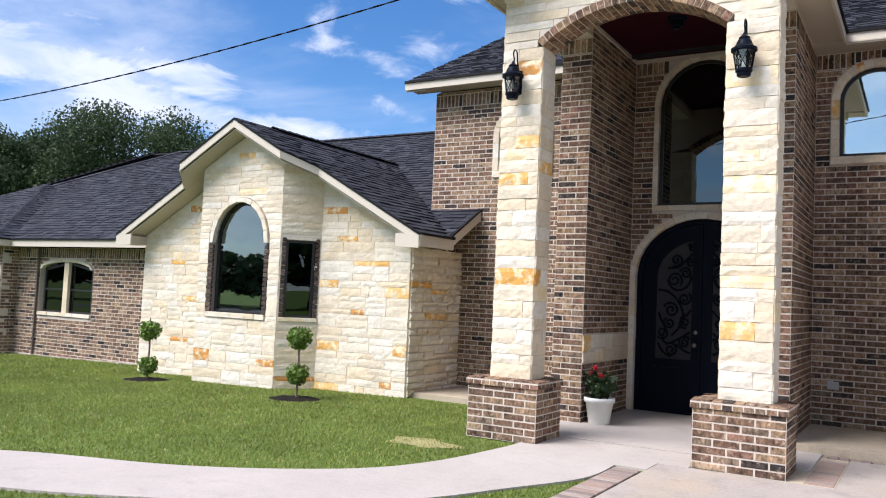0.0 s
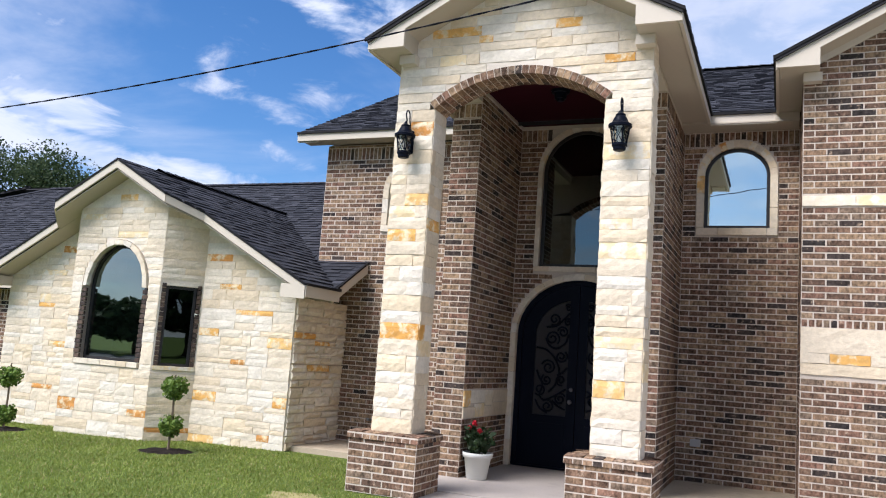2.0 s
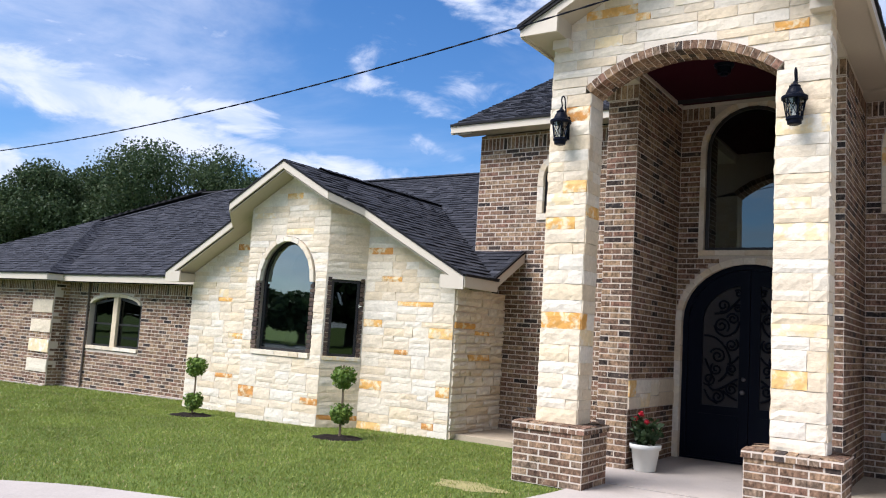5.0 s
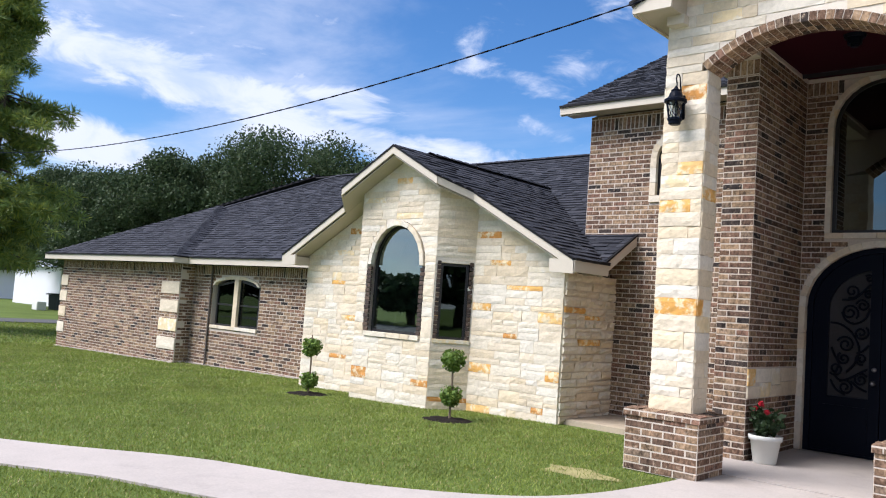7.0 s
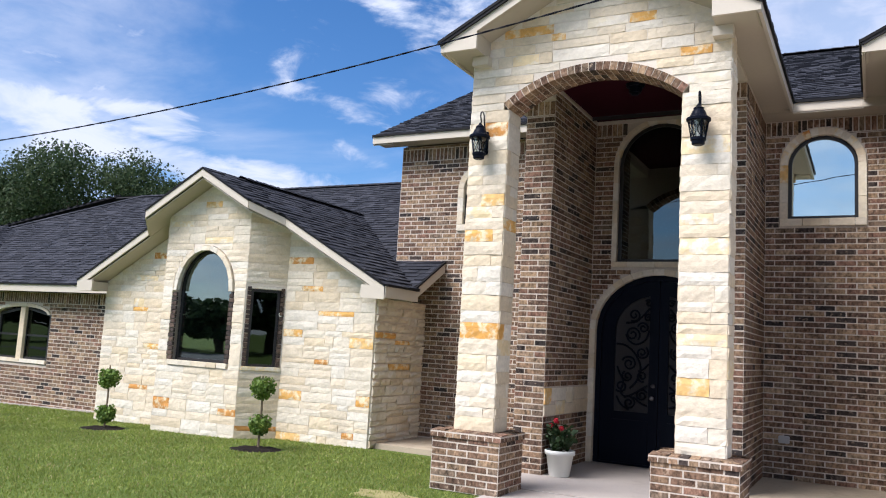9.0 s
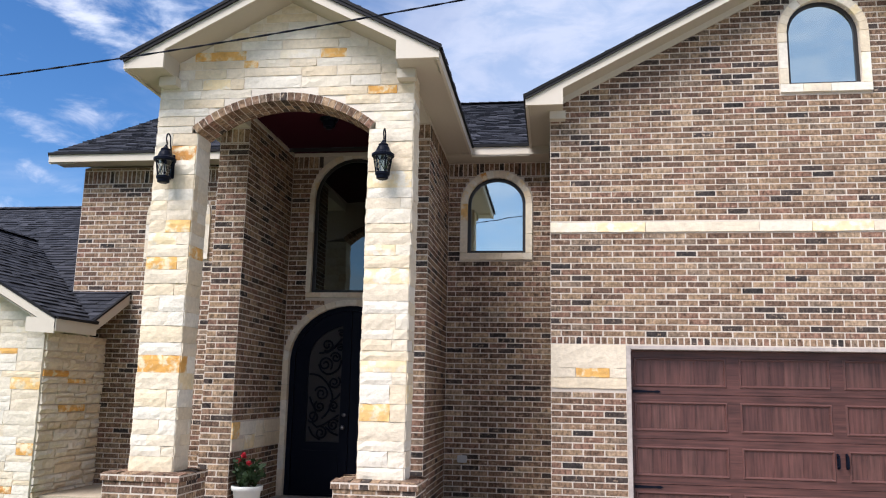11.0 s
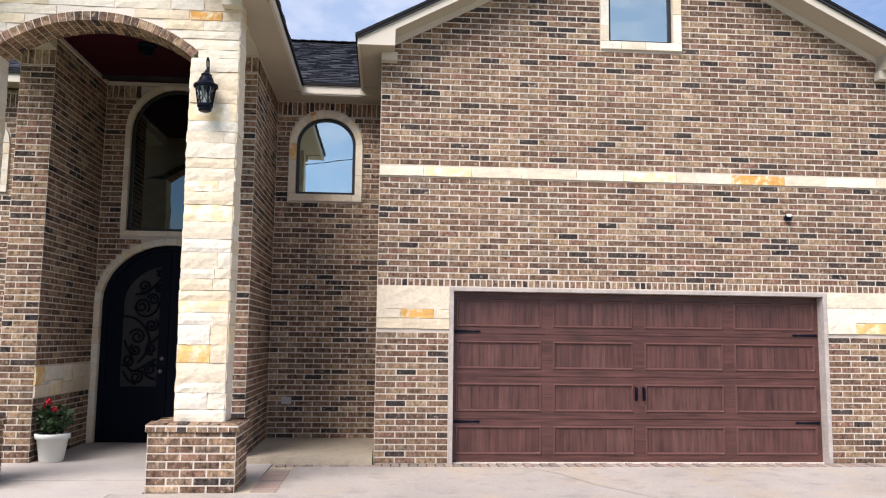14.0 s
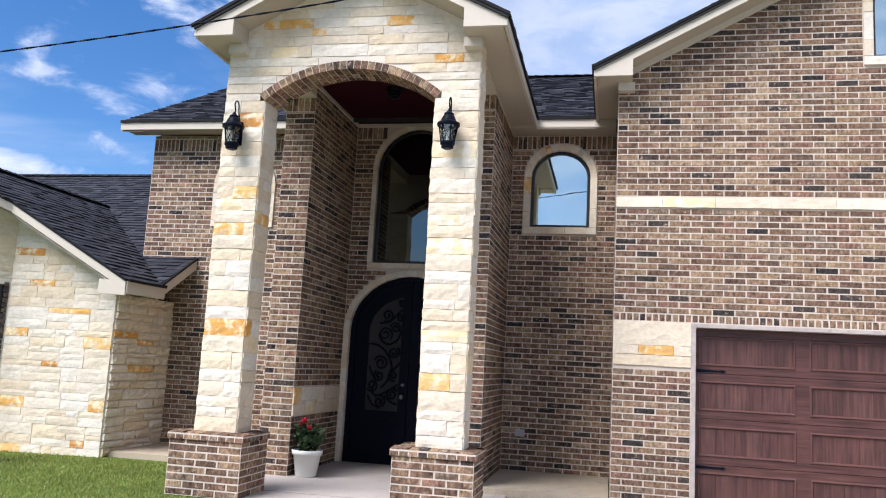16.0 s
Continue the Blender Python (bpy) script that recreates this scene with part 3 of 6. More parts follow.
def arch_stones(face, cx, hw, z0, zs, rise, band, parent, seed, proud=0.03, sides=True, sill=True, orange=0.05, count=11, deep=0.05):
    """Dressed stones round an arched opening: jambs, voussoirs and a sill."""
    rnd = random.Random(seed)

    def stone(quad, name="surround_stone"):
        bm = bmesh.new()
        lo = [bm.verts.new(face.at(s, t, -deep)) for s, t in quad]
        hi = [bm.verts.new(face.at(s, t, proud + rnd.uniform(-0.004, 0.006))) for s, t in quad]
        bm.faces.new(hi)
        for i in range(4):
            j = (i + 1) % 4
            bm.faces.new((lo[i], lo[j], hi[j], hi[i]))
        pick = orange if name == "surround_stone" else 0.0
        mat = M_ORANGE if rnd.random() < pick * 0.6 else M_YELLOW if rnd.random() < pick * 1.5 else M_STONE
        part(name, bm, mat, parent, bevel=0.003)

    g = 0.002
    for i in range(count):
        a0, a1 = math.pi * i / count + 0.002, math.pi * (i + 1) / count - 0.002
        p = lambda a, e: (cx + (hw + e) * math.cos(a), zs + (rise + e) * math.sin(a))
        stone((p(a0, 0.002), p(a0, band), p(a1, band), p(a1, 0.002)))
    if sides:
        for sgn in (-1, 1):
            t = z0
            while t < zs - 0.01:
                h = min(rnd.uniform(0.18, 0.4), zs - t)
                if zs - t - h < 0.12:
                    h = zs - t
                a, b = sorted((cx + sgn * (hw + 0.002), cx + sgn * (hw + band)))
                stone(((a, t + g), (b, t + g), (b, t + h - g), (a, t + h - g)))
                t += h
    if sill:
        s = cx - hw - band
        while s < cx + hw + band - 0.01:
            w = min(rnd.uniform(0.2, 0.45), cx + hw + band - s)
            if cx + hw + band - s - w < 0.12:
                w = cx + hw + band - s
            stone(((s + g, z0 - band), (s + w - g, z0 - band), (s + w - g, z0 - g), (s + g, z0 - g)), "sill_stone")
            s += w


def arched_window(name, label, face, cx, hw, z0, zs, rise, band=0.11, seed=1, glass=None, set_in=0.06, **kw):
    """A window in an arched opening with frame, pane and a dressed stone surround."""
    w = group_of(name, label, "window", "structure", at=face.at(cx, z0))
    if band:
        arch_stones(face, cx, hw, z0, zs, rise, band, w, seed, **kw)
    o, i = arch(cx, hw, z0, zs, rise), arch(cx, hw - 0.045, z0 + 0.045, zs, rise - 0.045)
    part("window_frame", ring(o, i, face, -set_in - 0.05, -set_in), M_FRAME, w, "dark bronze metal frame")
    part("window_pane", slab(i, (), 0.008, lambda s, t, d: face.at(s, t, d - set_in - 0.03)), glass or M_GLASS, w, "reflective coated glass").visible_shadow = False
    # added dark panel and sleeve in place of an unseen room
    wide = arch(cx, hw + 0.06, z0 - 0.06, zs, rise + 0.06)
    part("room_wall", slab(wide, (), -0.03, lambda s, t, d: face.at(s, t, d - 0.75)), M_ROOM, w, "near-black panel added in place of an unlit room")
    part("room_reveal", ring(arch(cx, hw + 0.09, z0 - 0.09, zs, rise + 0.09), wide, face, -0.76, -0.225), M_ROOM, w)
    return w


# ---- ground ----
def ground_z(x):
    return -0.02 * min(max(-x - 8.0, 0.0), 20.0)


XS = sorted({*[-900, -500, -250, -120, -80, -60], *range(-44, -6, 2), -6, -3, 0, 4, 8, 14, 22, 40, 80, 160, 300, 600, 900})
YS = sorted({-900, -500, -200, -100, -60, -40, *range(-30, 10, 2), 12, 20, 30, 45, 70, 120, 200, 400, 900})
gv = [(x, y, ground_z(x) - 0.01) for y in YS for x in XS]
nx = len(XS)
gf = [(j * nx + i, j * nx + i + 1, (j + 1) * nx + i + 1, (j + 1) * nx + i) for j in range(len(YS) - 1) for i in range(nx - 1)]
tagged(put("ground", mesh_from("ground", gv, gf, M_GRASSBED)), "green mown lawn on flat ground", "ground", "", "structure")


def smooth_line(pts, n=6):
    """A Catmull-Rom curve through plan points."""
    p = [pts[0], *pts, pts[-1]]
    out = []
    for a, b, c, d in zip(p, p[1:], p[2:], p[3:]):
        for i in range(n):
            t = i / n
            out.append(tuple(0.5 * (2 * b[k] + (c[k] - a[k]) * t + (2 * a[k] - 5 * b[k] + 4 * c[k] - d[k]) * t * t + (3 * b[k] - a[k] - 3 * c[k] + d[k]) * t ** 3) for k in (0, 1)))
    return out + [pts[-1]]


def paved(name, label, outline, top, mat, depth=0.12):
    bm = slab(outline, (), -depth, lambda s, t, d: Vector((s, t, top + d + ground_z(s))))
    return tagged(part(name, bm, mat), label, name.split("_")[0], "", "structure")


WALK_OUT = smooth_line([(-30.0, -12.5), (-20.0, -9.6), (-13.0, -7.9), (-10.0, -6.75), (-8.2, -5.72), (-6.6, -5.1), (-5.55, -4.3), (-5.12, -3.5), (-4.95, -2.4), (-4.93, -1.9)])
WALK_IN = smooth_line([(-3.72, -2.35), (-3.74, -3.1), (-4.08, -3.9), (-4.5, -4.75), (-5.3, -5.55), (-6.6, -6.32), (-7.8, -6.75), (-8.8, -7.25), (-12.5, -8.9), (-20.0, -11.0), (-30.0, -14.0)])
paved("pavement_walkway", "pale concrete walkway curving across the lawn", WALK_OUT + [(-4.93, -1.25), (-3.12, -1.25), (-3.12, -1.98), (-3.415, -1.98), (-3.415, -2.35)] + WALK_IN, 0.012, M_CONCRETE)
paved("pavement_driveway", "pale concrete driveway with fine cracks", [(-3.42, -30), (9.0, -30), (9.0, -0.30), (-1.84, -0.30), (-1.84, -1.95), (-3.42, -1.95)], 0.008, M_DRIVE)
paved("floor_porch", "pale concrete porch floor inside the archway", [(-5.45, -1.24), (-2.12, -1.24), (-2.12, 1.75), (-5.45, 1.75)], 0.022, M_CONCRETE)
paved("pavement_strip", "concrete strip beside the brick band", [(-2.3, -1.95), (-1.845, -1.95), (-1.845, -0.31), (-2.3, -0.31)], 0.004, M_SLAB)
paved("floor_recess", "low concrete slab in the recess beside the garage", [(-2.5, -0.16), (-0.93, -0.16), (-0.93, 1.84), (-2.5, 1.84)], 0.09, M_SLAB)
paved("floor_side_slab", "low concrete slab in the corner of the stone wing", [(-7.95, 0.45), (-5.42, 0.45), (-5.42, 1.84), (-7.95, 1.84)], 0.07, M_SLAB)
tagged(part("road", slab([(-42.6, -90), (-39.4, -90), (-39.4, 90), (-42.6, 90)], (), -0.1, lambda s, t, d: Vector((s, t, -0.37 + d))), M_ASPHALT), "narrow grey asphalt road beyond the lawn", "road", "", "structure")

# unseen asphalt added behind the viewer to darken what the windows mirror
for xs in ((-60, -28, -28, -60), (-28, -8, -8, -28), (-8, 20, 20, -8)):
    paved("road", "unseen grey asphalt strip added to darken window reflections", [(x, y) for x, y in zip(xs, (-46, -46, -25, -25))], 0.0, M_ASPHALT, 0.05)

# ---- garage block ----
GX0, GX1 = -0.915, 5.92
SL = 0.525
GCX = (GX0 + GX1) / 2
g_out = [(0, 0), (GX1 - GX0, 0), (GX1 - GX0, 5.30), (GCX - GX0, 7.08), (0, 5.30)]
GATE = [(-GX0, -0.05), (4.95 - GX0, -0.05), (4.95 - GX0, 2.18), (-GX0, 2.18)]
GWX = 2.525 - GX0
gw_hole = arch(GWX, 0.44, 5.49, 6.18, 0.44)
gw_wide = arch(GWX, 0.55, 5.38, 6.18, 0.55)
blocks = [[(-0.1, 1.655), (-GX0, 1.655), (-GX0, 2.19), (-0.1, 2.19)], [(4.95 - GX0, 1.655), (GX1 - GX0 + 0.1, 1.655), (GX1 - GX0 + 0.1, 2.19), (4.95 - GX0, 2.19)]]
band = [(-0.1, 3.60), (GX1 - GX0 + 0.1, 3.60), (GX1 - GX0 + 0.1, 3.722), (-0.1, 3.722)]
gface = Face((GX0, 0, 0), (1, 0, 0))
wall_garage = tagged(part("wall_garage", slab(g_out, [[(p[0], max(p[1], 0.001)) for p in GATE], gw_hole], -0.22, lambda s, t, d: gface.at(s, t, d - 0.003)), M_MORTAR),
                     "brown brick garage front with stone bands and gable", "wall", "", "structure")
lay("brick", gface, courses(g_out, [GATE, gw_wide, *blocks, band], 0.0, soldier=[(2.19, 2.285)], seed=3), M_BRICK, wall_garage, 300, lambda p: (p[0] - 1.0) ** 2 + (p[1] - 1.6) ** 2)
rnd = random.Random(5)
for k, (a, b) in enumerate(((0.0, -GX0), (4.95 - GX0, GX1 - GX0))):
    w = b - a
    if k == 0:
        st = [(a + w * 0.5, 1.72, w, 0.13), (a + w * 0.165, 1.8425, w * 0.33, 0.115), (a + w * 0.555, 1.8425, w * 0.45, 0.115), (a + w * 0.89, 1.8425, w * 0.22, 0.115), (a + w * 0.5, 2.045, w, 0.29)]
        set_stones(gface, st, wall_garage, 21, orange=((a + w * 0.555, 1.8425),), proud=0.016, rough=0.006, gap=0.004, dip=0.001)
    else:
        st = [(a + w * 0.2, 1.73, w * 0.4, 0.15), (a + w * 0.7, 1.725, w * 0.6, 0.14), (a + w * 0.5, 1.90, w, 0.20), (a + w * 0.5, 2.09, w, 0.19)]
        set_stones(gface, st, wall_garage, 22, orange=((a + w * 0.7, 1.725),), proud=0.016, rough=0.006, gap=0.004, dip=0.001)
s, st = 0.0, []
for i in range(40):
    w = min(rnd.uniform(0.25, 0.75), GX1 - GX0 - s)
    if w < 0.02:
        break
    st.append((s + w / 2, 3.661, w, 0.122))
    s += w
set_stones(gface, st, wall_garage, 23, orange=((4.95, 3.66),), yellow=((0.45, 3.66), (1.1, 3.66), (3.3, 3.66), (6.6, 3.66)), proud=0.016, rough=0.005, gap=0.004, dip=0.001)
# side walls of the garage block and a plain back
for nm, o, u, L in (("wall_garage_side", (GX0, 1.9, 0), (0, -1, 0), 1.88), ("wall_garage_east", (GX1, 0.02, 0), (0, 1, 0), 9.0)):
    w, f = brick_wall(nm, "brown brick side wall of the garage", o, u, [(0, 0), (L, 0), (L, 5.2), (0, 5.2)], seed=8, near=0, thick=0.2, soldier=[(4.85, 5.06)])

arched_window("window_garage", "arched upper window with cream stone surround", gface, GWX, 0.44, 5.49, 6.18, 0.44, 0.11, 31, orange=0.04, count=13)

# garage door
gate = group_of("garage_door", "closed red-brown wood-grain garage door with black hardware", "garage door", at=(2.475, 0.12, 0))
JT = 0.055
bm = bmesh.new()
add_box(bm, (-0.0, -0.02, 0.0), (JT, 0.2, 2.18))
part("jamb", bm, M_GREYWOOD, gate, "weathered grey wooden jamb", bevel=0.004)
part("jamb", box((4.95 - JT, -0.02, 0), (4.95, 0.2, 2.18)), M_GREYWOOD, gate, "weathered grey wooden jamb", bevel=0.004)
part("header", box((JT, -0.02, 2.135), (4.95 - JT, 0.2, 2.18)), M_GREYWOOD, gate, "weathered grey wooden header", bevel=0.004)
D0, D1, DH = JT + 0.004, 4.95 - JT - 0.004, 2.13
sec = DH / 4
dface = Face((D0, 0.13, 0.005), (1, 0, 0))
cols = [(0.05, 1.13), (1.30, 2.33), (2.50, 3.53), (3.70, 4.77)]
for r in range(4):
    z0, z1 = r * sec, (r + 1) * sec - 0.006
    holes = [[(a, z0 + 0.095), (b, z0 + 0.095), (b, z1 - 0.095), (a, z1 - 0.095)] for a, b in cols]
    p = part("door_section", slab([(0, z0), (D1 - D0, z0), (D1 - D0, z1), (0, z1)], holes, -0.04, lambda s, t, d: dface.at(s, t, d)), M_DOORBASE, gate)
    for a, b in cols:
        hole = [(a, z0 + 0.095), (b, z0 + 0.095), (b, z1 - 0.095), (a, z1 - 0.095)]
        at = lambda e: [(a + e, z0 + 0.095 + e), (b - e, z0 + 0.095 + e), (b - e, z1 - 0.095 - e), (a + e, z1 - 0.095 - e)]
        inner = at(0.022)
        bmr = bmesh.new()
        L = [[bmr.verts.new(dface.at(q[0], q[1], d)) for q in at(e)] for e, d in ((-0.012, -0.001), (0.0, 0.013), (0.008, 0.013), (0.022, -0.006), (0.022, -0.03))]
        for i in range(4):
            j = (i + 1) % 4
            for k in range(4):
                bmr.faces.new((L[k][i], L[k][j], L[k + 1][j], L[k + 1][i]))
        part("panel_moulding", bmr, M_MOULD, p)
        n = 6
        wv = (inner[1][0] - inner[0][0]) / n
        planks = [(inner[0][0] + wv * (i + 0.5), (z0 + z1) / 2, wv - 0.0008, z1 - z0 - 0.23, 0.0) for i in range(n)]
        for q in planks:
            key = ("plank", round(q[2], 3))
            if key not in SHAPES:
                SHAPES[key] = mesh_from("plank", *block_shape(q[2], q[3], 0.0, 0.0015), M_DOORRED)
            o = new("plank", SHAPES[key])
            o.parent = p
            o.matrix_basis = Face((D0, 0.138, 0.005), (1, 0, 0)).matrix(q[0], q[1])
part("backing", box((D0, 0.165, 0), (D1, 0.19, 2.13)), M_DOORBASE, gate)
for hx in (2.475 - 0.05, 2.475 + 0.05):
    bm = bmesh.new()
    add_box(bm, (hx - 0.013, 0.118, 0.77), (hx + 0.013, 0.130, 0.95))
    for zz in (0.80, 0.92):
        add_box(bm, (hx - 0.01, 0.07, zz - 0.012), (hx + 0.01, 0.125, zz + 0.012))
    add_box(bm, (hx - 0.011, 0.065, 0.785), (hx + 0.011, 0.085, 0.935))
    part("pull_handle", bm, M_BLACK, gate, "black iron pull handle", bevel=0.004)
for side in (0, 1):
    for zz in (0.50, 1.63):
        bm = bmesh.new()
        L = 0.34
        prof = [(0, -0.019), (L * 0.75, -0.009), (L * 0.9, -0.016), (L, 0), (L * 0.9, 0.016), (L * 0.75, 0.009), (0, 0.019)]
        fx = (lambda s: D0 + 0.02 + s) if side == 0 else (lambda s: D1 - 0.02 - s)
        lo = [bm.verts.new((fx(s), 0.126, zz + t)) for s, t in prof]
        hi = [bm.verts.new((fx(s), 0.119, zz + t)) for s, t in prof]
        bm.faces.new(lo)
        bm.faces.new(hi)
        for i in range(len(prof)):
            j = (i + 1) % len(prof)
            bm.faces.new((lo[i], lo[j], hi[j], hi[i]))
        part("strap_hinge", bm, M_BLACK, gate, "black iron strap hinge")

vent = group_of("wall_camera", "small black and white fixture on the brick wall", "fixture", at=(4.45, -0.01, 3.17))
part("housing", box((4.41, -0.07, 3.13), (4.49, -0.005, 3.20)), M_BLACK, vent, bevel=0.008)
part("cover", box((4.42, -0.085, 3.175), (4.48, -0.05, 3.215)), M_WHITE, vent, "white cover", bevel=0.006)


# ---- roofs and trim ----
def gable_trim(roof, xl, xr, ze, y, ywall, drop=0.11, cut=0.47, rake=0.145, frieze=True):
    """Fascia boards on a gable end with boxed ends, the sloped soffit and the black drip edge."""
    xc = (xl + xr) / 2
    za = ze + SL * (xc - xl)
    for sg, xt in ((1, xl), (-1, xr)):
        prof = [(xt, ze), (xc, za), (xc, za - rake), (xt + sg * cut, ze + SL * cut - rake), (xt + sg * cut, ze - drop), (xt, ze - drop)]
        part("fascia", slab(prof, (), 0.035, lambda s, t, d: Vector((s, y + d, t))), M_TRIM, roof)
        low = ze - rake + 0.02
        prof2 = [(xt + sg * 0.04, low + SL * 0.04), (xc, low + SL * (xc - xl)), (xc, low - 0.02 + SL * (xc - xl)), (xt + sg * 0.04, low - 0.02 + SL * 0.04)]
        part("rake_soffit", slab(prof2, (), ywall - y, lambda s, t, d: Vector((s, y + 0.02 + d, t))), M_SHADEDTRIM, roof)
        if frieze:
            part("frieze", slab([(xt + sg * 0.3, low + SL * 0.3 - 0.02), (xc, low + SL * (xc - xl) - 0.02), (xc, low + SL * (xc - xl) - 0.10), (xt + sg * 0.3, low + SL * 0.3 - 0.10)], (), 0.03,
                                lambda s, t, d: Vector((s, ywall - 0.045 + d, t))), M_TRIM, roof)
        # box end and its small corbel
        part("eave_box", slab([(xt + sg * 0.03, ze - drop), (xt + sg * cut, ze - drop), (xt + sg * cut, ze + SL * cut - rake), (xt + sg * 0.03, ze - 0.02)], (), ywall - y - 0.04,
                              lambda s, t, d: Vector((s, y + 0.036 + d, t))), M_SHADEDTRIM, roof)
        a, b = sorted((xt + sg * (cut - 0.17), xt + sg * (cut + 0.035)))
        part("corbel", box((a, ywall - 0.14, ze - drop - 0.11), (b, ywall - 0.012, ze - drop - 0.001)), M_TRIM, roof, bevel=0.003)
        part("drip_edge", slab([(xt - sg * 0.03, ze - 0.018), (xc, za - 0.003), (xc, za + 0.032), (xt - sg * 0.03, ze + 0.020)], (), 0.03, lambda s, t, d: Vector((s, y - 0.04 + d, t))), M_DRIP, roof)


def ridge_caps(roof, p0, p1, half=0.13, fall=0.06):
    """Bent cap shingles along a ridge or hip."""
    p0, p1 = Vector(p0), Vector(p1)
    d = (p1 - p0).normalized()
    side = Vector((-d.y, d.x, 0)).normalized()
    n = int((p1 - p0).length / 0.2)
    vs, fs = [], []
    for i in range(n):
        a = p0 + d * (i * 0.2)
        b = a + d * 0.25
        k = len(vs)
        for q, lift in ((a, 0.05), (b, 0.035)):
            vs += [q + side * half + Vector((0, 0, lift - fall)), q + Vector((0, 0, lift)), q - side * half + Vector((0, 0, lift - fall))]
        fs += [(k, k + 1, k + 4, k + 3), (k + 1, k + 2, k + 5, k + 4)]
    put("ridge_cap", mesh_from("ridge_cap", vs, fs, M_SHINGLE), roof, kind="stuff")


def gable_roof(name, label, xl, xr, ze, y0, y1, ywall, near=0, pick=None, **kw):
    roof = tagged(new(name), label, "roof", "", "structure")
    xc = (xl + xr) / 2
    c, s = 1 / math.hypot(1, SL), SL / math.hypot(1, SL)
    run = (xc - xl) / c
    L = y1 - y0
    roof_slope(roof, (xr + 0.02, y0 - 0.03, ze + 0.008), (0, 1, 0), (-c, 0, s), [(0, 0), (L, 0), (L, run + 0.03), (0, run + 0.03)], near, pick, 41)
    roof_slope(roof, (xl - 0.02, y1, ze + 0.008), (0, -1, 0), (c, 0, s), [(0, 0), (L + 0.03, 0), (L + 0.03, run + 0.03), (0, run + 0.03)], 0, None, 42)
    gable_trim(roof, xl, xr, ze, y0, ywall, **kw)
    za = ze + SL * (xc - xl)
    ridge_caps(roof, (xc, y0, za + 0.005), (xc, y1, za + 0.005), 0.14, 0.07)
    return roof


def eave_run(roof, p0, p1, z, inward, depth, drop=0.17):
    """A level fascia from p0 to p1, its drip edge and the flat soffit behind it."""
    a, b = Vector((*p0, z)), Vector((*p1, z))
    part("fascia", board(a, b, drop, 0.035), M_TRIM, roof)
    up = Vector((0, 0, 0.03))
    off = Vector((*inward, 0)) * -0.03
    part("drip_edge", board(a + up + off, b + up + off, 0.035, 0.03), M_DRIP, roof)
    i = Vector((*inward, 0)) * depth
    bm = bmesh.new()
    q = [a, b, b + i, a + i]
    lo = [bm.verts.new(p + Vector((0, 0, -drop + 0.03))) for p in q]
    hi = [bm.verts.new(p + Vector((0, 0, -drop + 0.05))) for p in q]
    bm.faces.new(lo)
    bm.faces.new(hi)
    for k in range(4):
        m = (k + 1) % 4
        bm.faces.new((lo[k], lo[m], hi[m], hi[k]))
    part("soffit", bm, M_SHADEDTRIM, roof)


roof_garage = gable_roof("roof_garage", "charcoal shingle gable roof over the garage", -1.22, 6.25, 5.29, -0.37, 6.0, 0.0)
eave_run(roof_garage, (-1.205, -0.33), (-1.205, 1.43), 5.28, (1, 0), 0.31, 0.115)
eave_run(roof_garage, (6.235, 6.0), (6.235, -0.33), 5.28, (-1, 0), 0.33, 0.115)
roof_porch = gable_roof("roof_porch", "charcoal shingle gable roof over the entrance arch", -5.67, -2.08, 5.20, -2.15, 4.5, -1.75, frieze=False)
eave_run(roof_porch, (-2.095, 1.43), (-2.095, -2.12), 5.19, (-1, 0), 0.40, 0.115)
eave_run(roof_porch, (-5.655, -2.12), (-5.655, 1.43), 5.19, (1, 0), 0.36, 0.115)

roof_main = tagged(new("roof_main"), "charcoal shingle main roof over the upper storey", "roof", "", "structure")
c, s = 1 / math.hypot(1, SL), SL / math.hypot(1, SL)
roof_slope(roof_main, (-8.97, 1.41, 5.23), (1, 0, 0), (0, c, s), [(0, 0), (15, 0), (15, 4.1 / c), (0, 4.1 / c)], 0, None, 43)
roof_slope(roof_main, (6.03, 9.6, 5.23), (-1, 0, 0), (0, -c, s), [(0, 0), (15, 0), (15, 4.1 / c), (0, 4.1 / c)], 0, None, 44)
ridge_caps(roof_main, (-8.97, 5.5, 7.39), (6.0, 5.5, 7.39))
eave_run(roof_main, (-8.95, 1.43), (-5.66, 1.43), 5.22, (0, 1), 0.41, 0.125)
part("soffit", box((-2.5, 1.40, 5.068), (-0.93, 1.84, 5.085)), M_SHADEDTRIM, roof_main)
part("soffit_end", box((-1.235, 1.405, 5.066), (-0.93, 1.428, 5.21)), M_SHADEDTRIM, roof_main)
part("soffit_end", box((-2.5, 1.405, 5.066), (-2.08, 1.428, 5.12)), M_SHADEDTRIM, roof_main)
part("soffit", box((-5.68, 1.40, 5.088), (-5.2, 1.84, 5.1)), M_SHADEDTRIM, roof_main)
eave_run(roof_main, (-2.08, 1.43), (-1.22, 1.43), 5.20, (0, 1), 0.41, 0.15)
part("rake_board", slab([(1.43, 5.22), (5.5, 5.22 + SL * 4.07), (5.5, 5.05 + SL * 4.07), (1.43, 5.07)], (), 0.035, lambda s, t, d: Vector((-8.95 + d, s, t))), M_TRIM, roof_main)
part("rake_soffit", slab([(1.45, 5.09), (5.5, 5.09 + SL * 4.05), (5.5, 5.07 + SL * 4.05), (1.45, 5.07)], (), 0.4, lambda s, t, d: Vector((-8.94 + d, s, t))), M_SHADEDTRIM, roof_main)

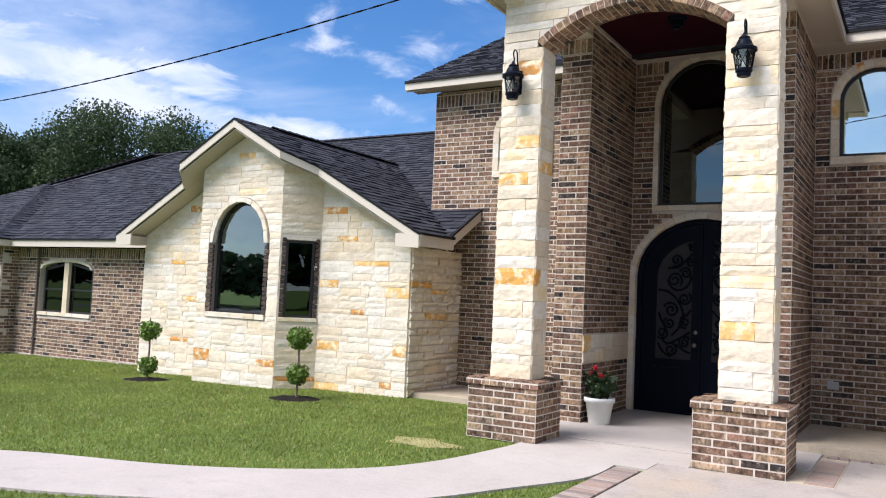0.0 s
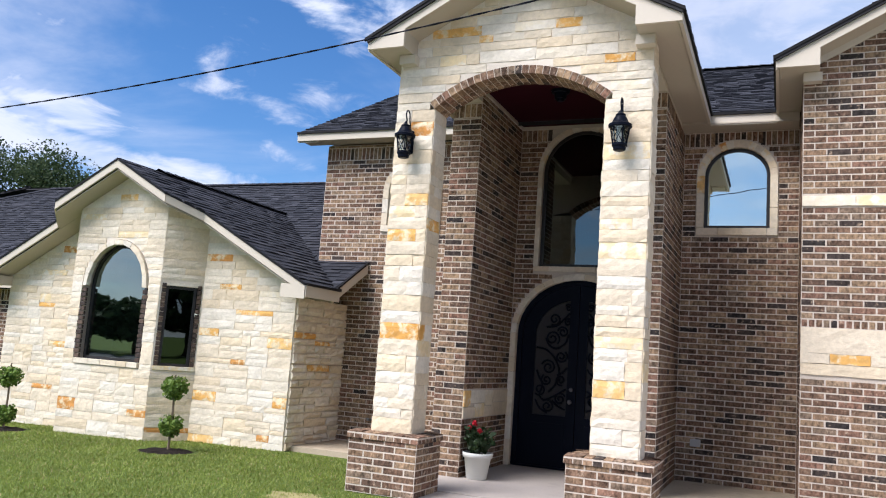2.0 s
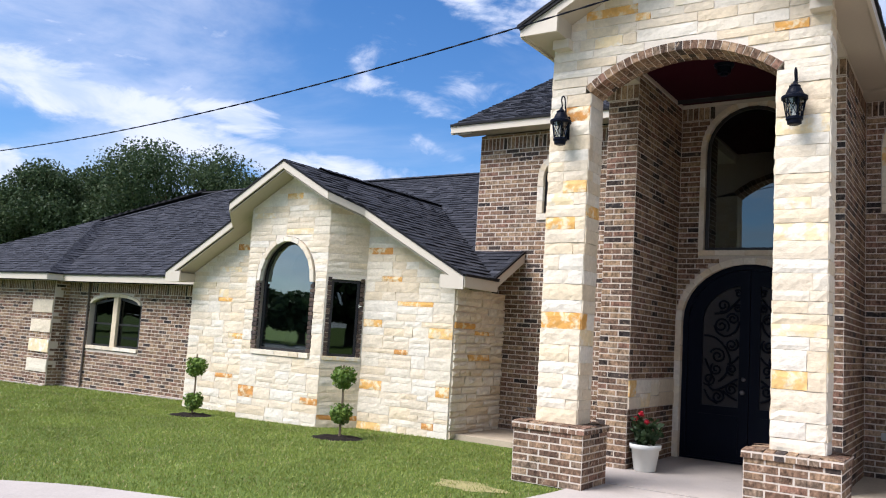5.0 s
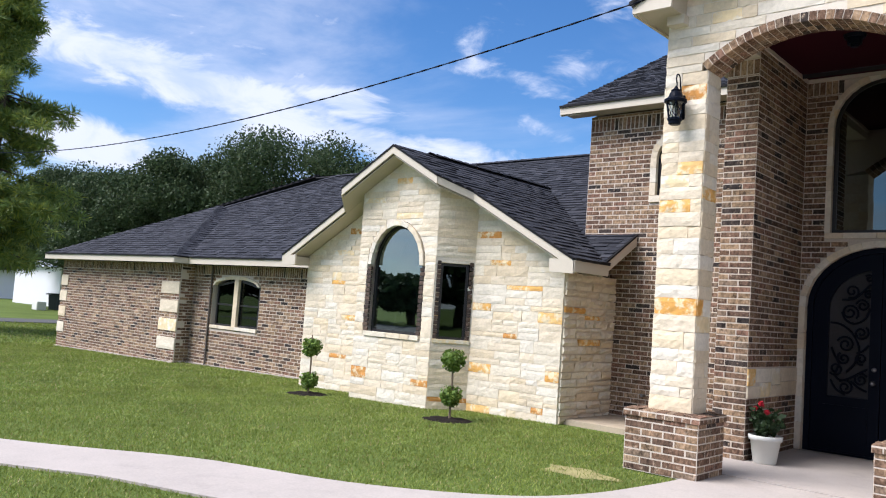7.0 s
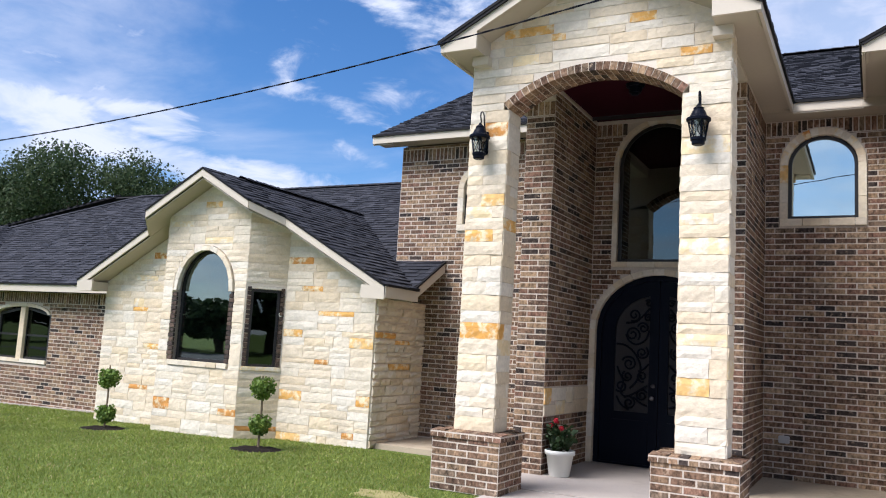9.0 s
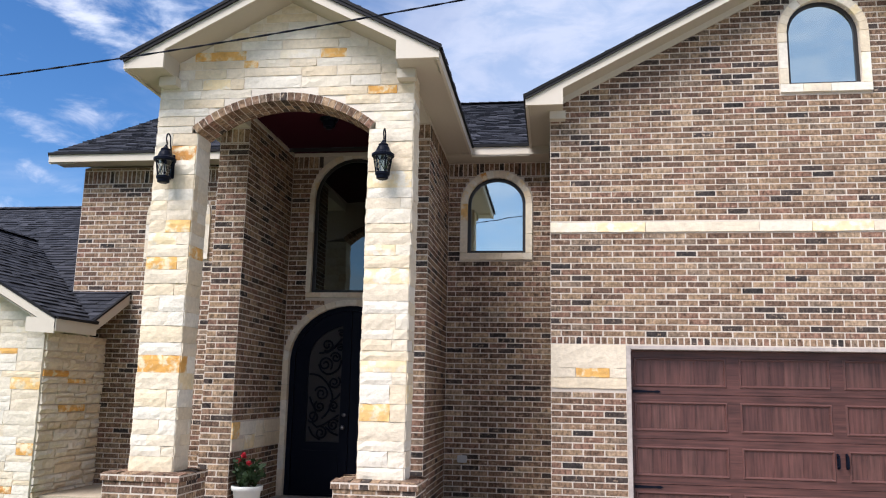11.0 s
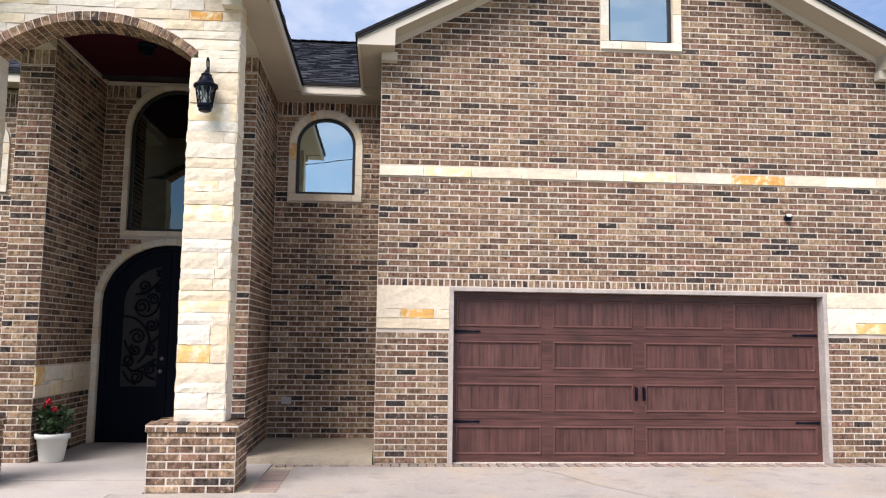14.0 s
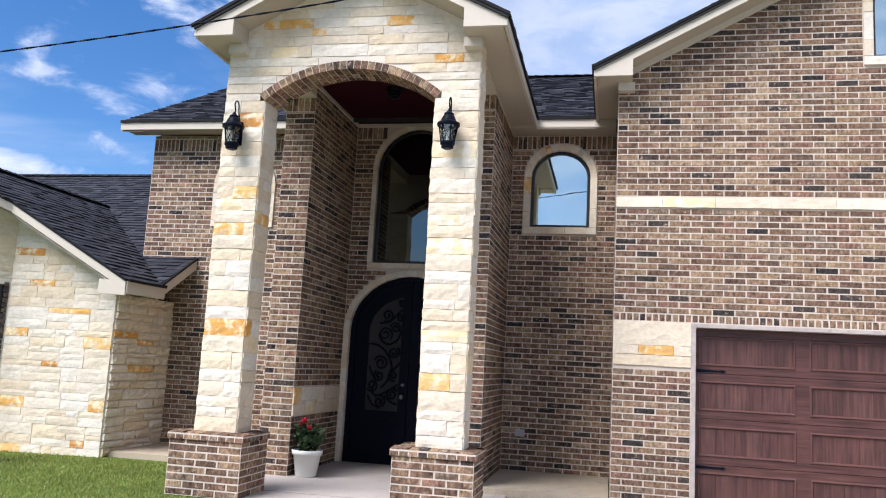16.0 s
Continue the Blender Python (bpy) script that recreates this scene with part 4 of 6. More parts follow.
# unseen walls added so no daylight leaks into the house from behind
tagged(part("wall_back", box((-8.5, 9.35, 0), (5.9, 9.5, 5.2)), M_MORTAR), "unseen plain rear wall added to keep light out of the upper house", "wall", "", "structure")
tagged(part("wall_back_east", slab([(0.2, 5.2), (9.4, 5.2), (5.5, 7.2), (4.5, 7.0)], (), 0.1, lambda s, t, d: Vector((5.8 + d, s, t))), M_MORTAR), "unseen plain gable added to keep light out of the roof", "wall", "", "structure")

# ---- recess beside the garage ----
RX0, RX1, RY = -2.47, GX0, 1.823
UW = -1.733 - RX0
uw_wide = arch(UW, 0.55, 3.55, 4.42, 0.52)
wall_recess, rface = brick_wall("wall_recess", "dark brown brick wall of the shaded recess", (RX0, RY, 0), (1, 0, 0), [(0, 0), (RX1 - RX0, 0), (RX1 - RX0, 5.1), (0, 5.1)],
                                [uw_wide], soldier=[(4.85, 5.06)], seed=11, pick=lambda p: p[1])
arched_window("window_recess", "arched upper window with stone surround", rface, UW, 0.44, 3.655, 4.42, 0.41, 0.105, 39, orange=0.28, count=15)
crown = []
for i in range(-4, 5):
    z0 = max(4.855, 4.43 + 0.52 * math.sqrt(max(0.0, 1 - (max(0.0, abs(i * CO) - CO / 2) / 0.55) ** 2)))
    crown.append((UW + i * CO, (z0 + 5.055) / 2, CO - JO, 5.055 - z0, 0.001))
lay("brick", rface, crown, M_BRICK, wall_recess, 20)
outlet = group_of("outdoor_outlet", "grey weatherproof outlet box on the brick wall", "outlet", at=(-2.2, RY, 0.62))
part("box", box((-2.27, RY - 0.05, 0.57), (-2.13, RY - 0.003, 0.67)), M_GREYPLASTIC, outlet, bevel=0.008)

# ---- entrance ----
PX = -3.92
DY = 1.735
door_wide = arch(0.0, 1.028, -0.02, 2.0, 0.925)
tw_wide = arch(-0.01, 0.715, 2.955, 4.52, 0.715)
wall_door, eface = brick_wall("wall_entrance", "dark brown brick entrance wall deep in the porch", (PX, DY, 0), (1, 0, 0), [(-1.03, 0), (1.03, 0), (1.03, 5.3), (-1.03, 5.3)],
                              [[(a, max(b, 0.001)) for a, b in door_wide], tw_wide], seed=12, soldier=[(5.0, 5.24)], near=200)
arched_window("window_entrance", "tall arched window above the entrance door", eface, -0.01, 0.64, 3.035, 4.52, 0.64, 0.078, 34, M_ENTRYGLASS, orange=0.05, count=15)

entry = group_of("door_entrance", "closed black iron double door with scrollwork and glass", "door", "structure", at=(PX, DY, 0.02))
arch_stones(eface, 0.0, 0.94, 0.022, 2.0, 0.835, 0.09, entry, 35, sill=False, orange=0.0, count=19, deep=0.13)
outer, inner = arch(0.0, 0.945, 0.024, 2.0, 0.84), arch(0.0, 0.865, 0.05, 2.0, 0.765)
part("door_frame", ring(outer, inner, eface, -0.19, -0.07), M_BLACK, entry)
# dark sleeve and panel added where the unlit hall would be
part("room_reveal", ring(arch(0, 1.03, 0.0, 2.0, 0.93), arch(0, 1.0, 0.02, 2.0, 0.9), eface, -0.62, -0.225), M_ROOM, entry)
part("room_wall", slab(arch(0, 1.0, 0.0, 2.0, 0.9), (), -0.03, lambda s, t, d: eface.at(s, t, d - 0.6)), M_ROOM, entry, "near-black panel added in place of an unlit hall")


def half_arch(sg, x0, hw, z0, zs, rise, n=12):
    """The outline of one leaf: straight at the middle, curved at the outside."""
    pts = [(sg * x0, z0), (sg * hw, z0)]
    for i in range(n + 1):
        a = math.pi / 2 * i / n
        x = hw * math.cos(a)
        if x <= x0:
            break
        pts.append((sg * x, zs + rise * math.sin(a)))
    pts.append((sg * x0, zs + rise * math.sqrt(max(0, 1 - (x0 / hw) ** 2))))
    return pts


def spiral(cx, cz, r, turns, start, hand, n=22):
    return [(cx + r * (1 - 0.8 * i / n) * math.cos(start + hand * turns * 2 * math.pi * i / n), cz + r * (1 - 0.8 * i / n) * math.sin(start + hand * turns * 2 * math.pi * i / n)) for i in range(n + 1)]


def bar(points, face, rad, depth):
    cu = bpy.data.curves.new("scroll", "CURVE")
    cu.dimensions, cu.bevel_depth, cu.bevel_resolution = "3D", rad, 1
    sp = cu.splines.new("POLY")
    sp.points.add(len(points) - 1)
    for p, q in zip(sp.points, points):
        p.co = (*face.at(q[0], q[1], depth), 1)
    o = bpy.data.objects.new("scroll", cu)
    me = bpy.data.meshes.new_from_object(o)
    bpy.data.objects.remove(o)
    return me


SCROLLS = ((0.17, 2.42, 0.05, 1.3, 0.6, 1), (0.38, 2.24, 0.085, 1.5, 5.2, -1), (0.17, 2.20, 0.05, 1.3, 2.0, -1), (0.24, 2.05, 0.075, 1.5, 0.2, 1), (0.40, 1.95, 0.10, 1.6, 3.9, -1),
           (0.25, 1.68, 0.085, 1.6, 2.2, 1), (0.44, 1.51, 0.10, 1.6, 0.4, 1), (0.46, 1.32, 0.075, 1.5, 1.0, -1), (0.24, 1.33, 0.07, 1.5, 4.4, 1), (0.56, 1.17, 0.08, 1.5, 5.6, -1),
           (0.24, 1.05, 0.08, 1.6, 2.6, -1), (0.43, 0.93, 0.09, 1.6, 0.8, 1))
STEMS = (((0.15, 2.34), (0.24, 2.24), (0.35, 2.14), (0.50, 2.12)), ((0.15, 2.02), (0.20, 1.88), (0.33, 1.80), (0.45, 1.85), (0.50, 1.95)),
         ((0.64, 1.80), (0.50, 1.78), (0.37, 1.68), (0.29, 1.54), (0.27, 1.42), (0.32, 1.26), (0.42, 1.14)), ((0.15, 1.52), (0.22, 1.44), (0.30, 1.40)),
         ((0.62, 1.46), (0.58, 1.36), (0.52, 1.24), (0.56, 1.09), (0.48, 1.02), (0.34, 1.08), (0.16, 1.20)), ((0.16, 0.90), (0.26, 0.94), (0.36, 1.02)), ((0.62, 1.02), (0.55, 0.90), (0.43, 0.83)))
for sg in (-1, 1):
    leaf = part("door_leaf", slab(half_arch(sg, 0.005, 0.862, 0.05, 2.0, 0.76), [half_arch(sg, 0.14, 0.66, 0.80, 2.0, 0.54)], -0.05, lambda s, t, d: eface.at(s, t, d - 0.10)), M_BLACK, entry)
    part("glass", slab(half_arch(sg, 0.14, 0.66, 0.80, 2.0, 0.54), (), -0.006, lambda s, t, d: eface.at(s, t, d - 0.142)), M_OBSCURE, leaf, "grey obscured glass")
    part("kick_panel", slab([(sg * 0.14, 0.16), (sg * 0.70, 0.16), (sg * 0.70, 0.68), (sg * 0.14, 0.68)], (), 0.012, lambda s, t, d: eface.at(s, t, d - 0.096)), M_BLACK, leaf)
    for cx, cz, r, turns, st, hand in SCROLLS:
        put("scroll", bar([(sg * x, z) for x, z in spiral(cx, cz, r * 1.15, turns, st, hand)], eface, 0.016, -0.118), leaf).data.materials.append(M_BLACK)
    for stem in STEMS:
        put("scroll", bar([(sg * x, z) for x, z in smooth_line(list(stem), 5)], eface, 0.017, -0.118), leaf).data.materials.append(M_BLACK)
bm = bmesh.new()
bmesh.ops.create_uvsphere(bm, u_segments=12, v_segments=8, radius=0.035, matrix=Matrix.Translation(eface.at(-0.075, 1.02, -0.04)))
bmesh.ops.create_cone(bm, cap_ends=True, segments=12, radius1=0.03, radius2=0.03, depth=0.02, matrix=Matrix.Translation(eface.at(-0.075, 1.2, -0.09)) @ Matrix.Rotation(radians(90), 4, "X"))
bmesh.ops.create_cone(bm, cap_ends=True, segments=10, radius1=0.012, radius2=0.012, depth=0.06, matrix=Matrix.Translation(eface.at(-0.075, 1.02, -0.075)) @ Matrix.Rotation(radians(90), 4, "X"))
part("door_knob", bm, M_STEEL, entry, "steel knob and deadbolt", smooth=True)

# brick side walls of the porch with a band of stone
for nm, x_in, sg in (("wall_porch_west", -4.95, -1), ("wall_porch_east", -2.89, 1)):
    x_out = x_in + sg * 0.42
    a, b = min(x_in, x_out), max(x_in, x_out)
    w = tagged(part(nm, box((a + 0.003, -0.117, 0), (b - 0.003, 1.83, 5.2)), M_MORTAR), "brown brick side wall of the entrance porch", "wall", "", "structure")
    front = Face((a, -0.12, 0), (1, 0, 0))
    lay("brick", front, courses([(0, 0), (b - a, 0), (b - a, 5.05), (0, 5.05)], seed=14, soldier=[(4.85, 5.05)]), M_BRICK, w, 170, lambda p: p[1])
    L = DY + 0.12
    outl = [(0, 0), (L, 0), (L, 5.25), (0, 5.25)]
    if sg < 0:
        inn = Face((x_in, -0.12, 0), (0, 1, 0))
        nich = [(-0.01, 0.77), (L, 0.77), (L, 1.14), (-0.01, 1.14)]
        lay("brick", inn, courses(outl, [nich], seed=15), M_BRICK, w, 300, lambda p: p[1])
        set_stones(inn, [(0.13, 1.03, 0.26, 0.22), (0.55, 1.05, 0.58, 0.18), (1.0, 1.03, 0.32, 0.22), (1.5, 1.05, 0.66, 0.18), (0.22, 0.845, 0.44, 0.15), (0.62, 0.865, 0.36, 0.19), (0.98, 0.845, 0.36, 0.15), (1.5, 0.865, 0.68, 0.19)], w, 51,
                   orange=((0.1, 1.03),), yellow=((0.62, 0.865), (1.0, 1.03)), proud=0.018, rough=0.008)
        other = Face((x_out, 1.83, 0), (0, -1, 0))
        lay("brick", other, courses([(0, 0), (1.95, 0), (1.95, 5.05), (0, 5.05)], seed=16), M_BRICK, w, 0)
    else:
        outr = Face((x_out, -0.12, 0), (0, 1, 0))
        lay("brick", outr, courses([(0, 0), (1.95, 0), (1.95, 5.05), (0, 5.05)], seed=17, soldier=[(4.85, 5.05)]), M_BRICK, w, 300, lambda p: p[1])
        inn = Face((x_in, DY, 0), (0, -1, 0))
        lay("brick", inn, courses(outl, seed=18), M_BRICK, w, 0)
tagged(part("ceiling_porch", box((-5.4, -1.40, 5.24), (-2.45, 1.75, 5.30)), M_MAROON), "dark maroon porch ceiling", "ceiling", "", "structure")
lamp = group_of("ceiling_light", "small dark ceiling light in the porch", "ceiling light", at=(-3.92, 0.11, 5.24))
bm = bmesh.new()
for r, z0, z1 in ((0.13, 5.20, 5.238), (0.09, 5.12, 5.20), (0.05, 5.09, 5.12)):
    bmesh.ops.create_cone(bm, cap_ends=True, segments=16, radius1=r * 0.9, radius2=r, depth=z1 - z0, matrix=Matrix.Translation((-3.92, 0.11, (z0 + z1) / 2)))
part("fitting", bm, M_BLACK, lamp)
for a, b in (((-4.95, -1.38, 5.24), (-4.95, 1.72, 5.24)), ((-4.93, 1.715, 5.24), (-2.9, 1.715, 5.24)), ((-2.9, -1.38, 5.24), (-2.9, 1.72, 5.24))):
    tagged(part("trim", board(a, b, 0.05, 0.05), M_TRIM), "cream painted ceiling moulding", "trim", "", "structure")
for xa, xb in ((-5.37, -4.95), (-2.89, -2.47)):
    tagged(part("trim", box((xa, -1.38, 5.06), (xb, -0.125, 5.24)), M_TRIM), "cream painted beam over the side opening", "trim", "", "structure")

# ---- stone piers, arch and gable of the porch ----
ph = 4.44
pier_orange = {-1: ((0.36, 4.19), (0.34, 3.33), (0.14, 2.91), (0.14, 1.87)), 1: ((0.32, 1.38),)}
pier_yellow = {-1: ((0.17, 3.18),), 1: ((0.14, 3.02), (0.14, 2.72), (0.14, 1.83), (0.15, 3.89))}
for sg, xa in ((-1, -5.41), (1, -2.90)):
    xb = xa + 0.49
    bx0, bx1 = ((-5.63, -4.74), (-3.13, -2.23))[sg > 0]
    pier = group_of("porch_pier", "cream limestone pier on a brown brick base", "pier", group="piers of the entrance arch", at=((xa + xb) / 2, -1.57, 0))
    by0, by1 = -1.94, -1.22
    core = part("base", box((bx0 + 0.023, by0 + 0.023, 0.0), (bx1 - 0.023, by1 - 0.023, 0.60)), M_MORTAR, pier, "brown brick base")
    W, Dp = bx1 - bx0 - 0.04, by1 - by0 - 0.04
    for o, u, L in (((bx0 + 0.02, by0 + 0.02, 0), (1, 0, 0), W), ((bx1 - 0.02, by0 + 0.02, 0), (0, 1, 0), Dp), ((bx0 + 0.02, by1 - 0.02, 0), (0, -1, 0), Dp), ((bx1 - 0.02, by1 - 0.02, 0), (-1, 0, 0), W)):
        lay("brick", Face(o, u), courses([(0, 0), (L, 0), (L, 0.595), (0, 0.595)], seed=int(60 + sg + L * 10), shift=0.07), M_BRICK, core, 300)
    cap = part("cap", box((bx0 + 0.004, by0 + 0.004, 0.594), (bx1 - 0.004, by1 - 0.004, 0.655)), M_MORTAR, pier, "sloping cap of brick headers")
    for o, u, L in (((bx0, by0, 0.59), (1, 0, 0), bx1 - bx0), ((bx1, by0, 0.59), (0, 1, 0), by1 - by0), ((bx0, by1, 0.59), (0, -1, 0), by1 - by0), ((bx1, by1, 0.59), (-1, 0, 0), bx1 - bx0)):
        f = Face(o, u)
        n = round(L / 0.1)
        w = L / n
        for i in range(n):
            bm = bmesh.new()
            e0, e1 = i * w + 0.006, (i + 1) * w - 0.006
            q = [(e0, 0.0, 0), (e1, 0.0, 0), (e1, 0.072, -0.006), (e0, 0.072, -0.006)]
            k = [(e0, 0.0, -0.06), (e1, 0.0, -0.06), (e1, 0.088, -0.2), (e0, 0.088, -0.2)]
            a = [bm.verts.new(f.at(*p)) for p in q]
            b = [bm.verts.new(f.at(*p)) for p in k]
            bm.faces.new(a)
            bm.faces.new(b[::-1])
            for m in range(4):
                bm.faces.new((a[m], b[m], b[(m + 1) % 4], a[(m + 1) % 4]))
            part("brick", bm, M_BRICK, cap)
    shaft = part("shaft", box((xa + 0.003, -1.747, 0.66), (xb - 0.003, -1.393, ph - 0.002)), M_GROUT, pier, "stacked split limestone shaft")
    rnd = random.Random(70 + sg)
    rows, t = [], 0.665
    while t < ph - 0.02:
        h = rnd.uniform(0.10, 0.20)
        h = ph - t if ph - t - h < 0.1 else h
        rows.append((t, h))
        t += h
    for k, (o, u, L) in enumerate((((xa, -1.75, 0), (1, 0, 0), 0.49), ((xb, -1.75, 0), (0, 1, 0), 0.36), ((xa, -1.39, 0), (0, -1, 0), 0.36), ((xb, -1.39, 0), (-1, 0, 0), 0.49))):
        st = []
        for t, h in rows:
            if rnd.random() < 0.45:
                cut = rnd.uniform(0.6, 0.78) * L if rnd.random() < 0.6 else rnd.uniform(0.24, 0.4) * L
                if k == 0 and sg < 0 and t > 3.2:
                    cut = 0.4 * L
                st += [(cut / 2, t + h / 2, cut, h), ((L + cut) / 2, t + h / 2, L - cut, h)]
            else:
                st.append((L / 2, t + h / 2, L, h))
        side = {0: (pier_orange[sg], pier_yellow[sg]), 1: (((0.07, 1.88), (0.22, 3.07)) if sg < 0 else (), ((0.05, 1.6),))}.get(k, ((), ()))
        set_stones(Face(o, u), st, shaft, 80 + k + sg * 5, side[0], side[1], proud=0.014, rough=0.009, uneven=0.006, dip=0.006, gap=0.003)

# arch: stone front with a gable, brick ring below
A0, A1 = -4.92, -2.90
ah, ar = (A1 - A0) / 2, 0.36
AR = (ah * ah + ar * ar) / (2 * ar)
acx, acz = (A0 + A1) / 2, ph + ar - AR


def arc(r, n=24):
    a = math.asin(ah / AR)
    return [(acx + r * math.sin(-a + 2 * a * i / n), acz + r * math.cos(-a + 2 * a * i / n)) for i in range(n + 1)]


xl, xr = -5.41, -2.41
pc = (-5.67 - 2.08) / 2
top = lambda x: 5.20 + SL * (pc + 5.67 - abs(x - pc)) - 0.10
front = [(xl, ph)] + arc(AR + 0.10) + [(xr, ph), (xr, top(xr)), (pc, top(pc)), (xl, top(xl))]
wall_arch = tagged(part("wall_arch", slab(front, (), 0.33, lambda s, t, d: Vector((s, -1.748 + d, t))), M_GROUT), "cream limestone front above the entrance arch", "wall", "", "structure")
f = Face((0, -1.75, 0), (1, 0, 0))
whole = [(xl, ph), (xr, ph), (xr, top(xr) - 0.02), (pc, top(pc) - 0.02), (xl, top(xl) - 0.02)]
under = [(A0 - 0.05, ph - 0.05), (A1 + 0.05, ph - 0.05)] + arc(AR + 0.10)[::-1]
ORA = ((-2.77, 4.89), (-4.56, 5.35), (-3.34, 5.42), (-4.41, 5.21))
YEL = ((-2.67, 4.61), (-3.88, 5.32), (-4.73, 5.03), (-4.04, 4.89))
set_stones(f, ashlar(whole, [under], ph, 91, spots=ORA + YEL), wall_arch, 91, orange=ORA, yellow=YEL)
for o, u in (((xr, -1.75, 0), (0, 1, 0)), ((xl, -1.39, 0), (0, -1, 0))):
    set_stones(Face(o, u), ashlar([(0, ph), (0.36, ph), (0.36, 5.05), (0, 5.05)], (), ph, 93), wall_arch, 93)
aw = math.asin(ah / AR)
n = 27
for i in range(n):
    for row, (ya, yb) in enumerate(((-1.775, -1.60), (-1.59, -1.49), (-1.48, -1.39))):
        bm = bmesh.new()
        a0, a1 = -aw + 2 * aw * i / n + 0.003, -aw + 2 * aw * (i + 1) / n - 0.003
        P = lambda a, r, y: (acx + r * math.sin(a), y, acz + r * math.cos(a))
        lo = [bm.verts.new(P(a, AR, y)) for a, y in ((a0, ya), (a1, ya), (a1, yb), (a0, yb))]
        hi = [bm.verts.new(P(a, AR + 0.095, y)) for a, y in ((a0, ya), (a1, ya), (a1, yb), (a0, yb))]
        bm.faces.new(lo)
        bm.faces.new(hi)
        for m in range(4):
            bm.faces.new((lo[m], lo[(m + 1) % 4], hi[(m + 1) % 4], hi[m]))
        part("brick", bm, M_BRICK, wall_arch)
ins = [(x, z) for x, z in arc(AR + 0.003)] + [(x, z) for x, z in arc(AR + 0.092)[::-1]]
part("arch_mortar", slab(ins, (), 0.36, lambda s, t, d: Vector((s, -1.771 + d, t))), M_MORTAR, wall_arch)

# ---- upper storey wall west of the porch ----
MX0, MX1, MY = -8.56, -5.3, 1.83
mwc = -6.85 - MX0
mw_wide = arch(mwc, 0.54, 3.57, 4.30, 0.44)
wall_mid, mface = brick_wall("wall_west_storey", "brown brick upper storey wall beside the porch", (MX0, MY, 0), (1, 0, 0), [(0, 0), (MX1 - MX0, 0), (MX1 - MX0, 5.1), (0, 5.1)],
                             [mw_wide], seed=19, soldier=[(4.83, 5.05)], pick=lambda p: abs(p[0] - 1.2) + abs(p[1] - 3.5))
arched_window("window_west", "arched upper window with cream stone surround", mface, mwc, 0.43, 3.68, 4.30, 0.33, 0.11, 36, orange=0.03)
brick_wall("wall_west_gable", "brown brick gable side of the upper storey", (MX0, 9.0, 0), (0, -1, 0), [(0, 0), (7.15, 0), (7.15, 5.1), (3.5, 6.9), (0, 5.1)], seed=20, near=0)
spout = group_of("hose_tap", "small brass tap on the brick wall", "tap", at=(-7.3, MY, 0.45))
bm = bmesh.new()
bmesh.ops.create_cone(bm, cap_ends=True, segments=10, radius1=0.025, radius2=0.02, depth=0.09, matrix=Matrix.Translation((-7.3, MY - 0.05, 0.45)) @ Matrix.Rotation(radians(90), 4, "X"))
add_box(bm, (-7.33, MY - 0.11, 0.46), (-7.27, MY - 0.09, 0.48))
part("spigot", bm, M_STEEL, spout)

# ---- stone wing with a canted bay ----
WX0, WX1, WY = -14.05, -7.93, 0.30
BX0, BX1, BY = -12.0, -10.14, -0.20
CX0, CX1 = -12.45, -9.70
WC = -10.98
rake = lambda x, y0=0.0: 4.34 - 0.20 - 0.545 * abs(x - WC)
GZ = -0.2
a = WX1 - CX1
wall_wing, f1 = stone_wall("wall_wing_front", "cream limestone front of the low wing with ochre blocks", (CX1, WY, 0), (1, 0, 0), [(0, GZ), (a, GZ), (a, rake(WX1)), (0, rake(CX1))], seed=101,
                           orange=((0.34, 2.85), (0.49, 2.37), (0.22, 1.68), (0.88, 2.05), (1.49, 1.6), (0.84, 1.21), (0.29, 0.7), (1.54, 0.71), (1.46, 0.13), (0.37, 0.0)), yellow=((1.37, 2.33),), z0=GZ)
stone_wall("wall_wing_front_west", "cream limestone front of the low wing with ochre blocks", (WX0, WY, 0), (1, 0, 0), [(0, GZ), (CX0 - WX0, GZ), (CX0 - WX0, rake(CX0)), (0, rake(WX0))], seed=102, z0=GZ,
           orange=((1.36, 3.01), (0.99, 1.93), (1.29, 1.29), (1.09, 0.59)), yellow=((0.75, 2.5), (0.86, 2.08), (0.79, 1.65)))
bayc = -11.08 - BX0
bay_wide = arch(bayc, 0.70, 1.03, 2.30, 0.78)
wall_bay, bf = stone_wall("wall_bay", "cream limestone bay front with an arched window", (BX0, BY, 0), (1, 0, 0), [(0, GZ), (BX1 - BX0, GZ), (BX1 - BX0, rake(BX1)), (WC - BX0, rake(WC)), (0, rake(BX0))],
                          [bay_wide], seed=103, z0=GZ, orange=((0.91, 3.81), (0.21, 0.34), (1.65, 0.35)), yellow=((0.4, 3.44), (1.04, 3.15), (1.69, 0.77)))
arched_window("window_bay", "arched window in the stone bay with brick jambs", bf, bayc, 0.59, 1.12, 2.30, 0.69, 0.085, 37, M_BAYGLASS, sides=False, set_in=0.09, orange=0.05)
wb = bpy.data.objects["window_bay"]
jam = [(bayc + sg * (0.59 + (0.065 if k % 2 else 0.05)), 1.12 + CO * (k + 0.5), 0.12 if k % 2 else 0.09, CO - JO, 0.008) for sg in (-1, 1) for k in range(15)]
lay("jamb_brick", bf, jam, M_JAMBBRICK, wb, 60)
Lc = math.hypot(CX1 - BX1, WY - BY)
sw = [(Lc * 0.5 - 0.235, 1.10), (Lc * 0.5 + 0.235, 1.10), (Lc * 0.5 + 0.235, 2.36), (Lc * 0.5 - 0.235, 2.36)]
